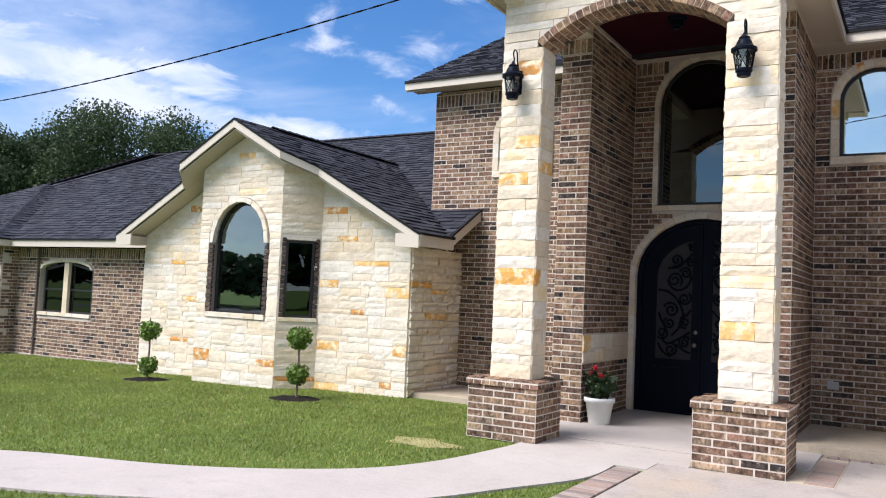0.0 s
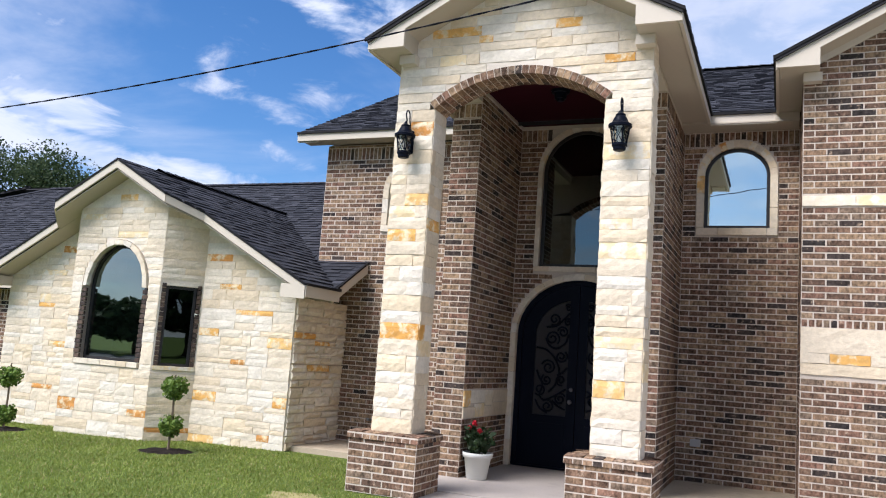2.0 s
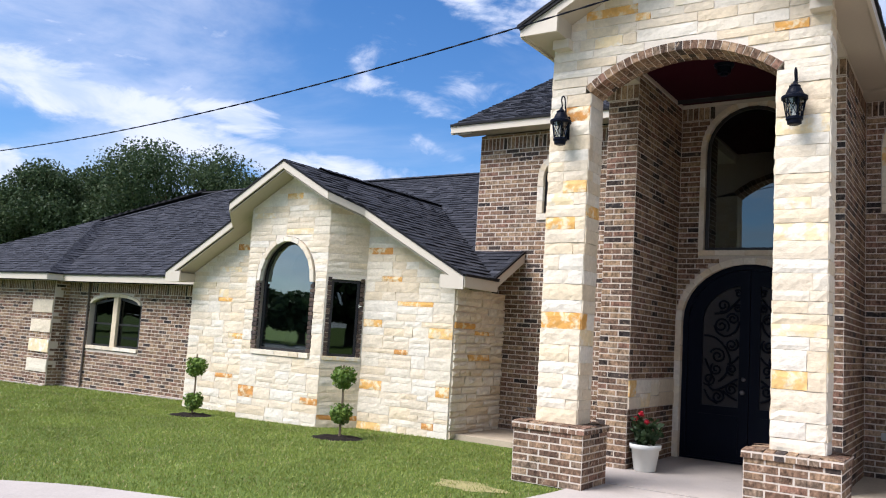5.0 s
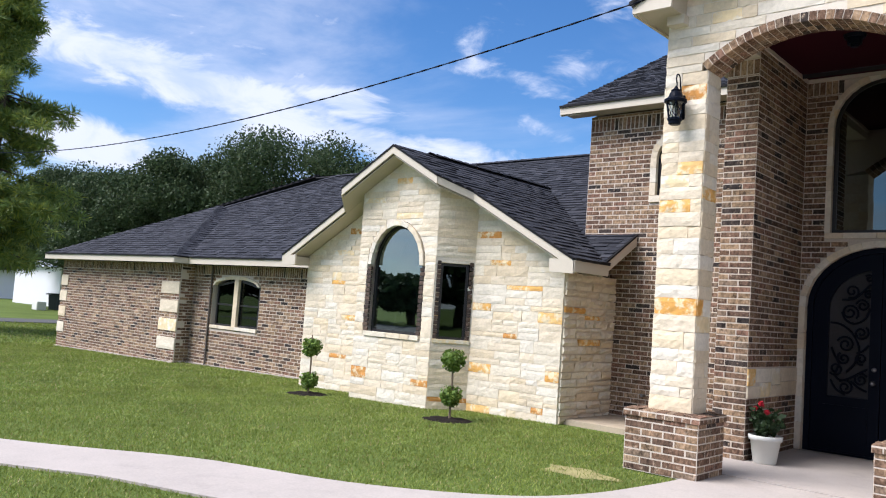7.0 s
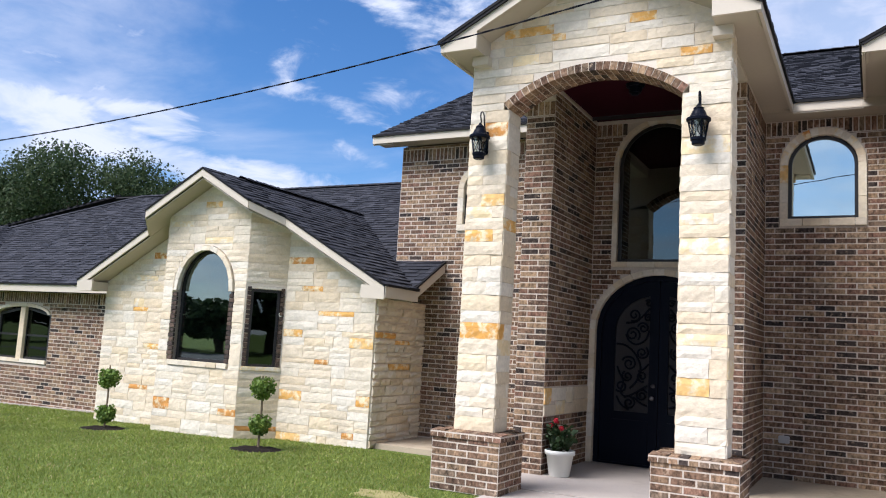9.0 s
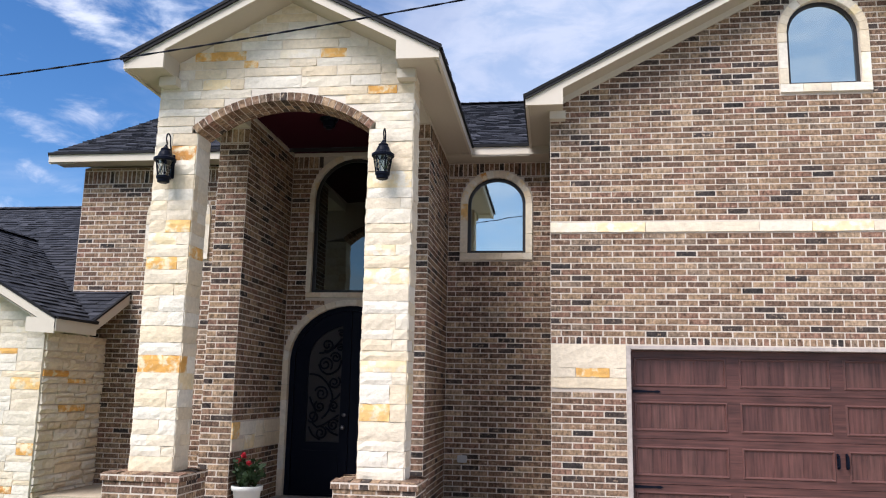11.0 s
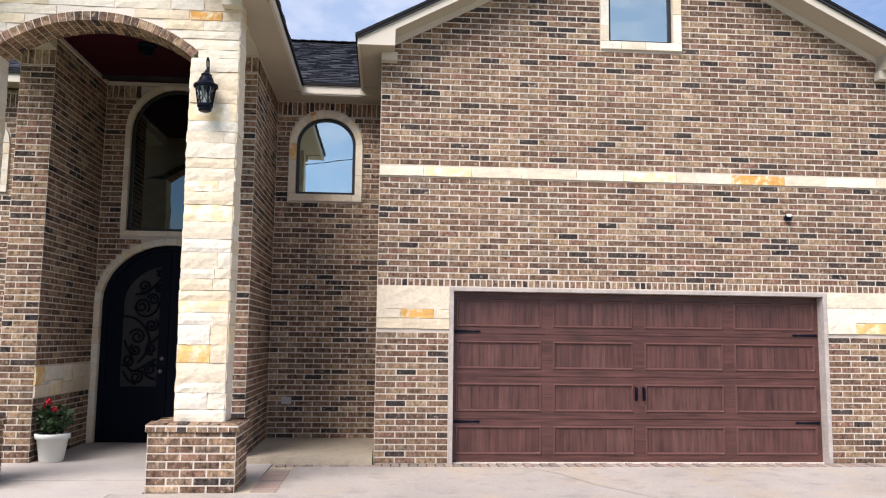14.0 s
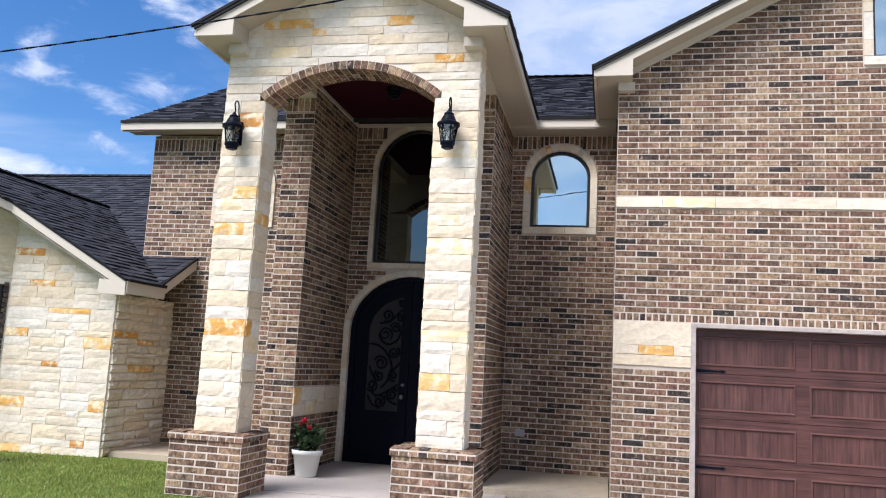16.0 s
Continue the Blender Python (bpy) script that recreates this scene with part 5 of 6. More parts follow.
sww = [(Lc * 0.5 - 0.31, 1.03), (Lc * 0.5 + 0.31, 1.03), (Lc * 0.5 + 0.31, 2.42), (Lc * 0.5 - 0.31, 2.42)]
wall_cant, cf = stone_wall("wall_bay_cant", "cream limestone angled side of the bay", (BX1, BY, 0), (CX1 - BX1, WY - BY, 0), [(0, GZ), (Lc, GZ), (Lc, rake(CX1)), (0, rake(BX1))], [sww], seed=104, z0=GZ,
                           orange=((0.06, 0.15),), yellow=((0.03, 2.21),))
stone_wall("wall_bay_cant_west", "cream limestone angled side of the bay", (CX0, WY, 0), (BX0 - CX0, BY - WY, 0), [(0, GZ), (Lc, GZ), (Lc, rake(BX0)), (0, rake(CX0))], (), seed=105, z0=GZ)
wsm = group_of("window_cant", "narrow dark window with brick jambs and stone sill", "window", "structure", at=cf.at(Lc / 2, 1.1))
inn = [(Lc * 0.5 - 0.195, 1.14), (Lc * 0.5 + 0.195, 1.14), (Lc * 0.5 + 0.195, 2.32), (Lc * 0.5 - 0.195, 2.32)]
part("window_frame", ring(sw, inn, cf, -0.12, -0.06), M_FRAME, wsm)
part("window_pane", slab(inn, (), 0.008, lambda s, t, d: cf.at(s, t, d - 0.10)), M_DARKGLASS, wsm).visible_shadow = False
# near-black panel added as the unlit room
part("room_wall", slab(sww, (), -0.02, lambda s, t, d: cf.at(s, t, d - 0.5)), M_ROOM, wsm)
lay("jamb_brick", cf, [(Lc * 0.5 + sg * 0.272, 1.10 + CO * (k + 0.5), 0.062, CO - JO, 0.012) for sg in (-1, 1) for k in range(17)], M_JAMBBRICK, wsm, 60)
part("sill", slab([(Lc * 0.5 - 0.31, 1.035), (Lc * 0.5 + 0.31, 1.035), (Lc * 0.5 + 0.31, 1.10), (Lc * 0.5 - 0.31, 1.10)], (), 0.14, lambda s, t, d: cf.at(s, t, d - 0.11)), M_YELLOW, wsm, "ochre stone sill", bevel=0.006)
part("lintel", slab([(Lc * 0.5 - 0.31, 2.365), (Lc * 0.5 + 0.31, 2.365), (Lc * 0.5 + 0.31, 2.42), (Lc * 0.5 - 0.31, 2.42)], (), 0.1, lambda s, t, d: cf.at(s, t, d - 0.1)), M_STONE, wsm, bevel=0.006)
stone_wall("wall_wing_side", "cream limestone side wall of the low wing", (WX1, WY + 0.012, 0), (0, 1, 0), [(0, GZ), (MY - WY - 0.012, GZ), (MY - WY - 0.012, 2.3), (0, 2.3)], (), seed=106, z0=GZ, orange=((0.85, 1.6), (0.88, 1.23), (0.21, 1.73)), lift=0.003, rough=0.032, gap=0.018, dip=0.016, proud=0.045)
stone_wall("wall_wing_side_west", "cream limestone side wall of the low wing", (WX0, 1.15, 0), (0, -1, 0), [(0, GZ), (0.838, GZ), (0.838, 2.3), (0, 2.3)], (), seed=107, z0=GZ, lift=0.003, rough=0.032, gap=0.018, dip=0.016, proud=0.045)

# wing roof: two slopes with a stepped, canted rake
roof_wing = tagged(new("roof_wing"), "charcoal shingle gable roof over the stone wing", "roof", "", "structure")
WR = 0.545
c, s = 1 / math.hypot(1, WR), WR / math.hypot(1, WR)
ER, EL = -7.55, -14.42
FY0, FY1 = BY - 0.35, WY - 0.38
KR, KL = (BX1 + 0.22, CX1 + 0.18), (BX0 - 0.22, CX0 - 0.18)
zt = lambda x: 4.34 - WR * abs(x - WC)
run = (ER - WC) / c
tt = lambda x: (ER - x) / c
roof_slope(roof_wing, (ER, FY0, zt(ER)), (0, 1, 0), (-c, 0, s),
           [(FY1 - FY0, 0), (0.9 - FY0, 0), (5.0 - FY0, run), (0, run), (0, tt(KR[0])), (FY1 - FY0, tt(KR[1]))], 300, lambda p: p[0] + 0.3 * p[1], 45)
runl = (WC - EL) / c
tl = lambda x: (x - EL) / c
roof_slope(roof_wing, (EL, 5.0, zt(EL)), (0, -1, 0), (c, 0, s), [(4.1, 0), (5.0 - FY1, 0), (5.0 - FY1, tl(KL[1])), (5.0 - FY0, tl(KL[0])), (5.0 - FY0, runl), (0, runl)], 0, None, 46)


def rake_piece(p0, p1, h=0.13):
    q0, q1 = Vector((p0[0], p0[1], zt(p0[0]) - 0.02)), Vector((p1[0], p1[1], zt(p1[0]) - 0.02))
    part("fascia", board(q0, q1, h, 0.035), M_TRIM, roof_wing)
    up = Vector((0, -0.012, 0.03))
    part("drip_edge", board(q0 + up, q1 + up, 0.036, 0.035), M_DRIP, roof_wing)


for a, b in (((WC, FY0), (KR[0], FY0)), ((KR[0], FY0), (KR[1], FY1)), ((KR[1], FY1), (ER, FY1)), ((WC, FY0), (KL[0], FY0)), ((KL[0], FY0), (KL[1], FY1)), ((KL[1], FY1), (EL, FY1))):
    rake_piece(a, b)
# sloped soffits behind the rakes
for sgn, e in ((1, ER), (-1, EL)):
    for x0, x1, ya, yb in ((WC, KR[0] if sgn > 0 else KL[0], FY0 + 0.02, BY + 0.1), ((KR[0] if sgn > 0 else KL[0]), e, FY1 + 0.02, WY + 0.1)):
        bm = bmesh.new()
        hi = [bm.verts.new((x, y, zt(x) - 0.17)) for x, y in ((x0, ya), (x1, ya), (x1, yb), (x0, yb))]
        lo = [bm.verts.new((v.co.x, v.co.y, v.co.z - 0.02)) for v in hi]
        bm.faces.new(hi)
        bm.faces.new(lo)
        for k in range(4):
            bm.faces.new((hi[k], hi[(k + 1) % 4], lo[(k + 1) % 4], lo[k]))
        part("rake_soffit", bm, M_SHADEDTRIM, roof_wing)
    part("eave_box", box((min(e, e - sgn * 0.40) + (0.02 if sgn < 0 else 0), FY1 + 0.02, zt(e) - 0.19), (max(e, e - sgn * 0.40) - (0.02 if sgn > 0 else 0), WY + 0.01, zt(e) - 0.03)), M_SHADEDTRIM, roof_wing)
    part("fascia_return", board((e - sgn * 0.42, FY1, zt(e) + 0.0), (e, FY1, zt(e) - 0.02), 0.20, 0.034), M_TRIM, roof_wing)
for k, bx, cx in ((KR, BX1, CX1), (KL, BX0, CX0)):
    bm = bmesh.new()
    q = ((k[0], FY0 + 0.02), (k[1], FY1 + 0.02), (cx, WY + 0.12), (bx, BY + 0.12))
    hi = [bm.verts.new((x, y, zt(x) - 0.168)) for x, y in q]
    lo = [bm.verts.new((x, y, zt(x) - 0.186)) for x, y in q]
    bm.faces.new(hi)
    bm.faces.new(lo)
    for m in range(4):
        bm.faces.new((hi[m], hi[(m + 1) % 4], lo[(m + 1) % 4], lo[m]))
    part("rake_soffit", bm, M_SHADEDTRIM, roof_wing)
ridge_caps(roof_wing, (WC, FY0 + 0.9, 4.345), (WC, 4.3, 4.345))
eave_run(roof_wing, (ER, 0.9), (ER, FY1), zt(ER) - 0.02, (-1, 0), 0.40)

# ---- long low house to the west ----
LY, PY = 1.15, 0.75
LQ, LE = -19.6, -26.4
LH = 2.26
lwc = -17.75 - LE
lw_wide = arch(lwc - 0, 0.98, 0.70, 1.78, 0.24)
lw_hole = arch(lwc - 0, 0.88, 0.80, 1.78, 0.16)
zb = -0.5
wall_low, lf = brick_wall("wall_west_low", "brown brick wall of the long low house", (LE, LY, 0), (1, 0, 0), [(LQ - LE - 0.1, zb), (WX0 - LE, zb), (WX0 - LE, LH), (LQ - LE - 0.1, LH)], [lw_wide], seed=24, z0=zb,
                          soldier=[(LH - 0.22, LH)], pick=lambda p: -p[0])
lw = group_of("window_low", "twin dark window under a cream segmental arch", "window", "structure", at=lf.at(lwc, 0.8))
arch_stones(lf, lwc, 0.88, 0.80, 1.78, 0.16, 0.08, lw, 38, sides=False, orange=0.1, count=9)
for x0, x1 in ((-0.88, -0.06), (0.06, 0.88)):
    o = [(lwc + x0, 0.80), (lwc + x1, 0.80), (lwc + x1, 1.80 if x1 > 0.5 else 1.93), (lwc + x0, 1.80 if x0 < -0.5 else 1.93)]
    i = [(lwc + x0 + 0.04, 0.84), (lwc + x1 - 0.04, 0.84), (lwc + x1 - 0.04, 1.75 if x1 > 0.5 else 1.88), (lwc + x0 + 0.04, 1.75 if x0 < -0.5 else 1.88)]
    part("window_frame", ring(o, i, lf, -0.12, -0.07), M_FRAME, lw)
    part("window_pane", slab(i, (), 0.008, lambda s, t, d: lf.at(s, t, d - 0.1)), M_DARKGLASS, lw).visible_shadow = False
    part("sash_bar", slab([(i[0][0], 1.30), (i[1][0], 1.30), (i[1][0], 1.34), (i[0][0], 1.34)], (), 0.02, lambda s, t, d: lf.at(s, t, d - 0.09)), M_FRAME, lw)
part("mullion", slab([(lwc - 0.085, 0.78), (lwc + 0.085, 0.78), (lwc + 0.085, 1.94), (lwc - 0.085, 1.94)], (), 0.1, lambda s, t, d: lf.at(s, t, d - 0.1)), M_STONE, lw, "cream stone mullion with ochre stains", bevel=0.006)
# one dark panel added behind both sashes for an unlit room
part("room_wall", slab([(lwc - 1.1, 0.5), (lwc + 1.1, 0.5), (lwc + 1.1, 2.1), (lwc - 1.1, 2.1)], (), -0.02, lambda s, t, d: lf.at(s, t, d - 0.5)), M_ROOM, lw)
wall_far, pf = brick_wall("wall_west_projection", "brown brick projecting wall with pale quoins", (LE, PY, 0), (1, 0, 0), [(0, zb), (LQ - LE, zb), (LQ - LE, LH), (0, LH)], seed=25, z0=zb, soldier=[(LH - 0.22, LH)], near=200, pick=lambda p: -p[0])
wside, sf = brick_wall("wall_west_return", "short brick return of the projecting wall", (LQ, PY + 0.02, 0), (0, 1, 0), [(0, zb), (LY - PY - 0.02, zb), (LY - PY - 0.02, LH), (0, LH)], seed=26, z0=zb, near=0)
brick_wall("wall_west_end", "brown brick end wall of the long low house", (LE, 12.0, 0), (0, -1, 0), [(0, zb), (11.23, zb), (11.23, LH), (0, LH)], seed=27, z0=zb, near=0)
for k in range(4):
    z0 = 0.08 + k * 0.47
    for ff, s0, w in ((pf, LQ - LE - 0.43, 0.86), (pf, 0.22, 0.46)):
        v, q = rock(w - 0.01, 0.30, 0.022, 300 + k * 7 + int(s0), 0.01)
        o = new("quoin_stone", mesh_from("quoin_stone", v, q, M_YELLOW if k == 1 and ff is pf and s0 > 1 else M_STONE))
        o.parent = wall_far
        o.matrix_basis = ff.matrix(s0, z0 + 0.15)
for p0, p1 in (((LE, PY - 0.02), (LQ, PY - 0.02)), ((LQ + 0.0, LY - 0.02), (WX0, LY - 0.02))):
    tagged(part("trim_foundation", board((*p0, ground_z(p0[0]) + 0.02), (*p1, ground_z(p1[0]) + 0.02), 0.3, 0.06), M_CONCRETE), "pale concrete foundation edge below the bricks", "foundation", "", "structure")
pipe = group_of("downspout", "thin brown downspout on the brick wall", "downspout", at=(-18.75, LY - 0.05, -0.2))
part("pipe", box((-18.79, LY - 0.055, ground_z(-18.7)), (-18.75, LY - 0.012, LH)), M_FENCE, pipe, bevel=0.008)

roof_low = tagged(new("roof_low"), "charcoal shingle hip roof over the low house", "roof", "", "structure")
LS = 0.56
c, s = 1 / math.hypot(1, LS), LS / math.hypot(1, LS)
EZ, EY, RYr = 2.43, 0.75, 6.15
up = lambda d: d / c
HX = -26.8
# front slope with its hip, and a lower projecting hip before it
roof_slope(roof_low, (HX, EY, EZ), (1, 0, 0), (0, c, s), [(0, 0), (HX * -1 - 14.0, 0), (HX * -1 - 7.6, 0), (HX * -1 - 7.6, up(1.10)), (HX * -1 - 8.56, up(1.10)), (HX * -1 - 8.56, up(RYr - EY)), (6.6, up(RYr - EY))], 0, None, 47)
roof_slope(roof_low, (HX, 11.6, EZ), (0, -1, 0), (c, 0, s), [(0, 0), (10.85, 0), (5.4, up(5.6))], 0, None, 48)
PE = 0.35
pw = (-19.3 - HX) / 2
pk = 3.2
roof_slope(roof_low, (HX, PE, EZ), (1, 0, 0), (0, c, s), [(0, 0), (2 * pw, 0), (2 * pw - pk, up(pk))], 0, None, 49)
roof_slope(roof_low, (-19.3, PE, EZ), (0, 1, 0), (-c, 0, s), [(0, 0), (2 * pk, 0), (pk, up(pk))], 0, None, 50)
ridge_caps(roof_low, (-20.2, RYr, EZ + LS * (RYr - EY)), (-8.6, RYr, EZ + LS * (RYr - EY)))
ridge_caps(roof_low, (HX, EY, EZ), (-20.2, RYr, EZ + LS * (RYr - EY)))
ridge_caps(roof_low, (-19.3, PE, EZ - 0.02), (-19.3 - pk, PE + pk, EZ + LS * pk - 0.02), 0.10, 0.05)
eave_run(roof_low, (-19.3, EY), (-14.35, EY), EZ - 0.02, (0, 1), 0.41, 0.15)
eave_run(roof_low, (HX, PE), (-19.3, PE), EZ - 0.02, (0, 1), 0.42, 0.15)
eave_run(roof_low, (-19.3, PE), (-19.3, EY), EZ - 0.02, (-1, 0), 0.3, 0.15)
eave_run(roof_low, (HX, 11.6), (HX, PE), EZ - 0.02, (1, 0), 0.4, 0.15)
zz = lambda y: EZ + LS * (y - EY) - 0.02
part("rake_board", slab([(0.75, zz(0.75)), (1.82, zz(1.82)), (1.82, zz(1.82) - 0.16), (0.75, zz(0.75) - 0.16)], (), 0.035, lambda s, t, d: Vector((-7.6 + d, s, t))), M_TRIM, roof_low)
part("drip_edge", slab([(0.72, zz(0.72) + 0.035), (1.82, zz(1.82) + 0.035), (1.82, zz(1.82)), (0.72, zz(0.72))], (), 0.035, lambda s, t, d: Vector((-7.59 + d, s, t))), M_DRIP, roof_low)
part("rake_soffit", slab([(0.78, zz(0.78) - 0.13), (1.82, zz(1.82) - 0.13), (1.82, zz(1.82) - 0.15), (0.78, zz(0.78) - 0.15)], (), 0.34, lambda s, t, d: Vector((-7.95 + d, s, t))), M_SHADEDTRIM, roof_low)


# rear slope and wall, both unseen, added to shut daylight out
roof_slope(roof_low, (-8.5, 11.6, EZ), (-1, 0, 0), (0, -c, s), [(0, 0), (18.3, 0), (12.9, up(5.45)), (0, up(5.45))], 0, None, 52)
tagged(part("wall_back_low", box((LE, 11.1, -0.5), (-8.5, 11.25, LH)), M_MORTAR), "unseen plain rear wall added to keep light out of the low house", "wall", "", "structure")

# ---- lanterns ----
def lathe(profile, n=12, at=(0, 0, 0)):
    bm = bmesh.new()
    rings = [[bm.verts.new((at[0] + r * math.cos(2 * math.pi * i / n), at[1] + r * math.sin(2 * math.pi * i / n), at[2] + z)) for i in range(n)] for r, z in profile]
    for a, b in zip(rings, rings[1:]):
        for i in range(n):
            bm.faces.new((a[i], a[(i + 1) % n], b[(i + 1) % n], b[i]))
    bm.faces.new(rings[0][::-1])
    bm.faces.new(rings[-1])
    return bm


def tube(points, rad, res=2):
    cu = bpy.data.curves.new("tube", "CURVE")
    cu.dimensions, cu.bevel_depth, cu.bevel_resolution, cu.use_fill_caps = "3D", rad, res, True
    sp = cu.splines.new("POLY")
    sp.points.add(len(points) - 1)
    for p, q in zip(sp.points, points):
        p.co = (*q, 1)
    o = bpy.data.objects.new("tube", cu)
    me = bpy.data.meshes.new_from_object(o)
    bpy.data.objects.remove(o)
    return me


lantern = group_of("wall_lantern", "black iron wall lantern with clear glass and crossed bars", "lantern", group="lanterns on the piers")
part("base", lathe([(0.0, -0.205), (0.05, -0.205), (0.066, -0.195), (0.068, -0.165), (0.080, -0.155), (0.080, -0.130)], 16), M_BLACK, lantern)
part("glass", lathe([(0.070, -0.13), (0.098, 0.05)], 8), M_LAMPGLASS, lantern, "clear seeded glass").visible_shadow = False
part("roof", lathe([(0.112, 0.042), (0.124, 0.05), (0.124, 0.075), (0.112, 0.083), (0.098, 0.088), (0.082, 0.11), (0.066, 0.15), (0.050, 0.172), (0.054, 0.176), (0.054, 0.186), (0.040, 0.196), (0.024, 0.21), (0.012, 0.235), (0.0, 0.24)], 20), M_BLACK, lantern)
part("candle", lathe([(0.018, -0.15), (0.018, -0.02), (0.012, 0.0), (0.0, 0.03)], 8), M_WHITE, lantern, "white candle lamp")
for i in range(6):
    a0, a1 = math.pi / 3 * i, math.pi / 3 * (i + 1)
    P = lambda a, z: ((0.074 + 0.030 * (z + 0.13) / 0.18) * math.cos(a), (0.074 + 0.030 * (z + 0.13) / 0.18) * math.sin(a), z)
    for q in ((P(a0, -0.135), P(a0, 0.05)), (P(a0, -0.125), P(a1, 0.045)), (P(a1, -0.125), P(a0, 0.045))):
        me = tube(q, 0.006 if q[0][2] < -0.13 else 0.004, 1)
        me.materials.append(M_BLACK)
        put("bar", me, lantern)
hook = [(0, 0.012, 0.225), (0, 0.022, 0.262), (0, 0.008, 0.285)] + [(0, 0.045 - 0.050 * math.cos(a), 0.315 + 0.065 * math.sin(a)) for a in [math.pi * k / 10 for k in range(11)]] + [(0, 0.10, 0.27), (0, 0.14, 0.17)]
me = tube(hook, 0.0085)
me.materials.append(M_BLACK)
put("hook", me, lantern, "curled iron hook")
part("backplate", box((-0.05, 0.128, -0.12), (0.05, 0.150, 0.16)), M_BLACK, lantern, bevel=0.008)
part("arm", box((-0.012, 0.0, 0.155), (0.012, 0.14, 0.175)), M_BLACK, lantern, bevel=0.004)
lantern.location = (-5.21, -1.905, 4.025)
copy_thing(lantern, Matrix.Translation((-2.705, -1.905, 4.025)))

# ---- plants ----
def leaves(rnd, centres, count, size, spread, flat=0.0, aspect=1.6, radial=False):
    """Many small leaves scattered in clumps: vertices and faces for one mesh."""
    c = np.asarray(centres, float)
    k = rnd.integers(0, len(c), count)
    d = rnd.normal(size=(count, 3))
    d /= np.linalg.norm(d, axis=1)[:, None]
    rad = (rnd.random(count) ** 0.45)[:, None]
    r = c[k, 3:6] * rad * spread
    p = c[k, :3] + d * r
    n = rnd.normal(size=(count, 3)) + d * 0.9
    n[:, 2] += flat
    n /= np.linalg.norm(n, axis=1)[:, None]
    u = np.cross(n, rnd.normal(size=(count, 3)))
    if radial:
        u = d + rnd.normal(size=(count, 3)) * 0.25
        n = np.cross(u, rnd.normal(size=(count, 3)))
        n /= np.linalg.norm(n, axis=1)[:, None]
    u /= np.linalg.norm(u, axis=1)[:, None]
    v = np.cross(n, u)
    s = (size * (0.6 + 0.8 * rnd.random(count)))[:, None]
    q = np.stack((p - u * s * 0.5 * aspect, p - v * s * 0.5 + n * s * 0.12, p + u * s * 0.5 * aspect, p + v * s * 0.5 + n * s * 0.12), 1).reshape(-1, 3)
    return q


def quad_mesh(name, q, mat):
    me = bpy.data.meshes.new(name)
    n = len(q) // 4
    me.vertices.add(len(q))
    me.vertices.foreach_set("co", q.astype(np.float32).ravel())
    me.loops.add(len(q))
    me.loops.foreach_set("vertex_index", np.arange(len(q), dtype=np.int32))
    me.polygons.add(n)
    me.polygons.foreach_set("loop_start", np.arange(0, len(q), 4, dtype=np.int32))
    me.polygons.foreach_set("loop_total", np.full(n, 4, np.int32))
    me.materials.append(mat)
    me.update(calc_edges=True)
    me.validate()
    return me


def limb(bm, p, q, r0, r1, n=7):
    p, q = Vector(p), Vector(q)
    d = (q - p).normalized()
    a = d.orthogonal().normalized()
    b = d.cross(a)
    r = [[bm.verts.new(o + (a * math.cos(2 * math.pi * i / n) + b * math.sin(2 * math.pi * i / n)) * rr) for i in range(n)] for o, rr in ((p, r0), (q, r1))]
    for i in range(n):
        bm.faces.new((r[0][i], r[0][(i + 1) % n], r[1][(i + 1) % n], r[1][i]))


def oak(x, y, h, w, seed, count=76000, leaf=0.105):
    rnd = np.random.default_rng(seed)
    tree = group_of("oak_tree", "broad live oak with dense dark green crown", "tree", group="oaks behind the house", at=(x, y, ground_z(x)))
    bm = bmesh.new()
    z = ground_z(x)
    limb(bm, (x, y, z - 0.2), (x, y, z + h * 0.32), 0.45, 0.32)
    cl = []
    for i in range(105):
        a, e = rnd.random() * 2 * math.pi, rnd.random()
        rr = w * (0.35 + 0.65 * math.sqrt(rnd.random())) * math.sqrt(max(0.05, 1 - (e - 0.25) ** 2 * 1.35))
        cx, cy, cz = x + rr * math.cos(a), y + rr * math.sin(a), z + h * (0.36 + 0.56 * e)
        s = h * (0.05 + 0.06 * rnd.random() ** 1.5)
        cl.append((cx, cy, cz, s * 1.35, s * 1.35, s))
        if i < 22:
            limb(bm, (x, y, z + h * (0.26 + 0.1 * rnd.random())), (cx, cy, cz), 0.13, 0.03, 5)
    part("trunk", bm, M_BARK, tree, "grey-brown trunk and limbs")
    put("crown", quad_mesh("crown", leaves(rnd, cl, count, leaf, 1.25), M_OAK), tree, "dark green leaves")


for x, y, h, w, sd in ((-41.5, 20.5, 12.3, 5.6, 1), (-46.0, 16.5, 10.6, 4.2, 2), (-37.6, 24.5, 11.1, 4.2, 3), (-51.5, 15.0, 9.4, 4.2, 4), (-59.0, 15.5, 10.2, 4.5, 5), (-50, 25, 11.0, 5.0, 6)):
    oak(x, y, h, w, sd)

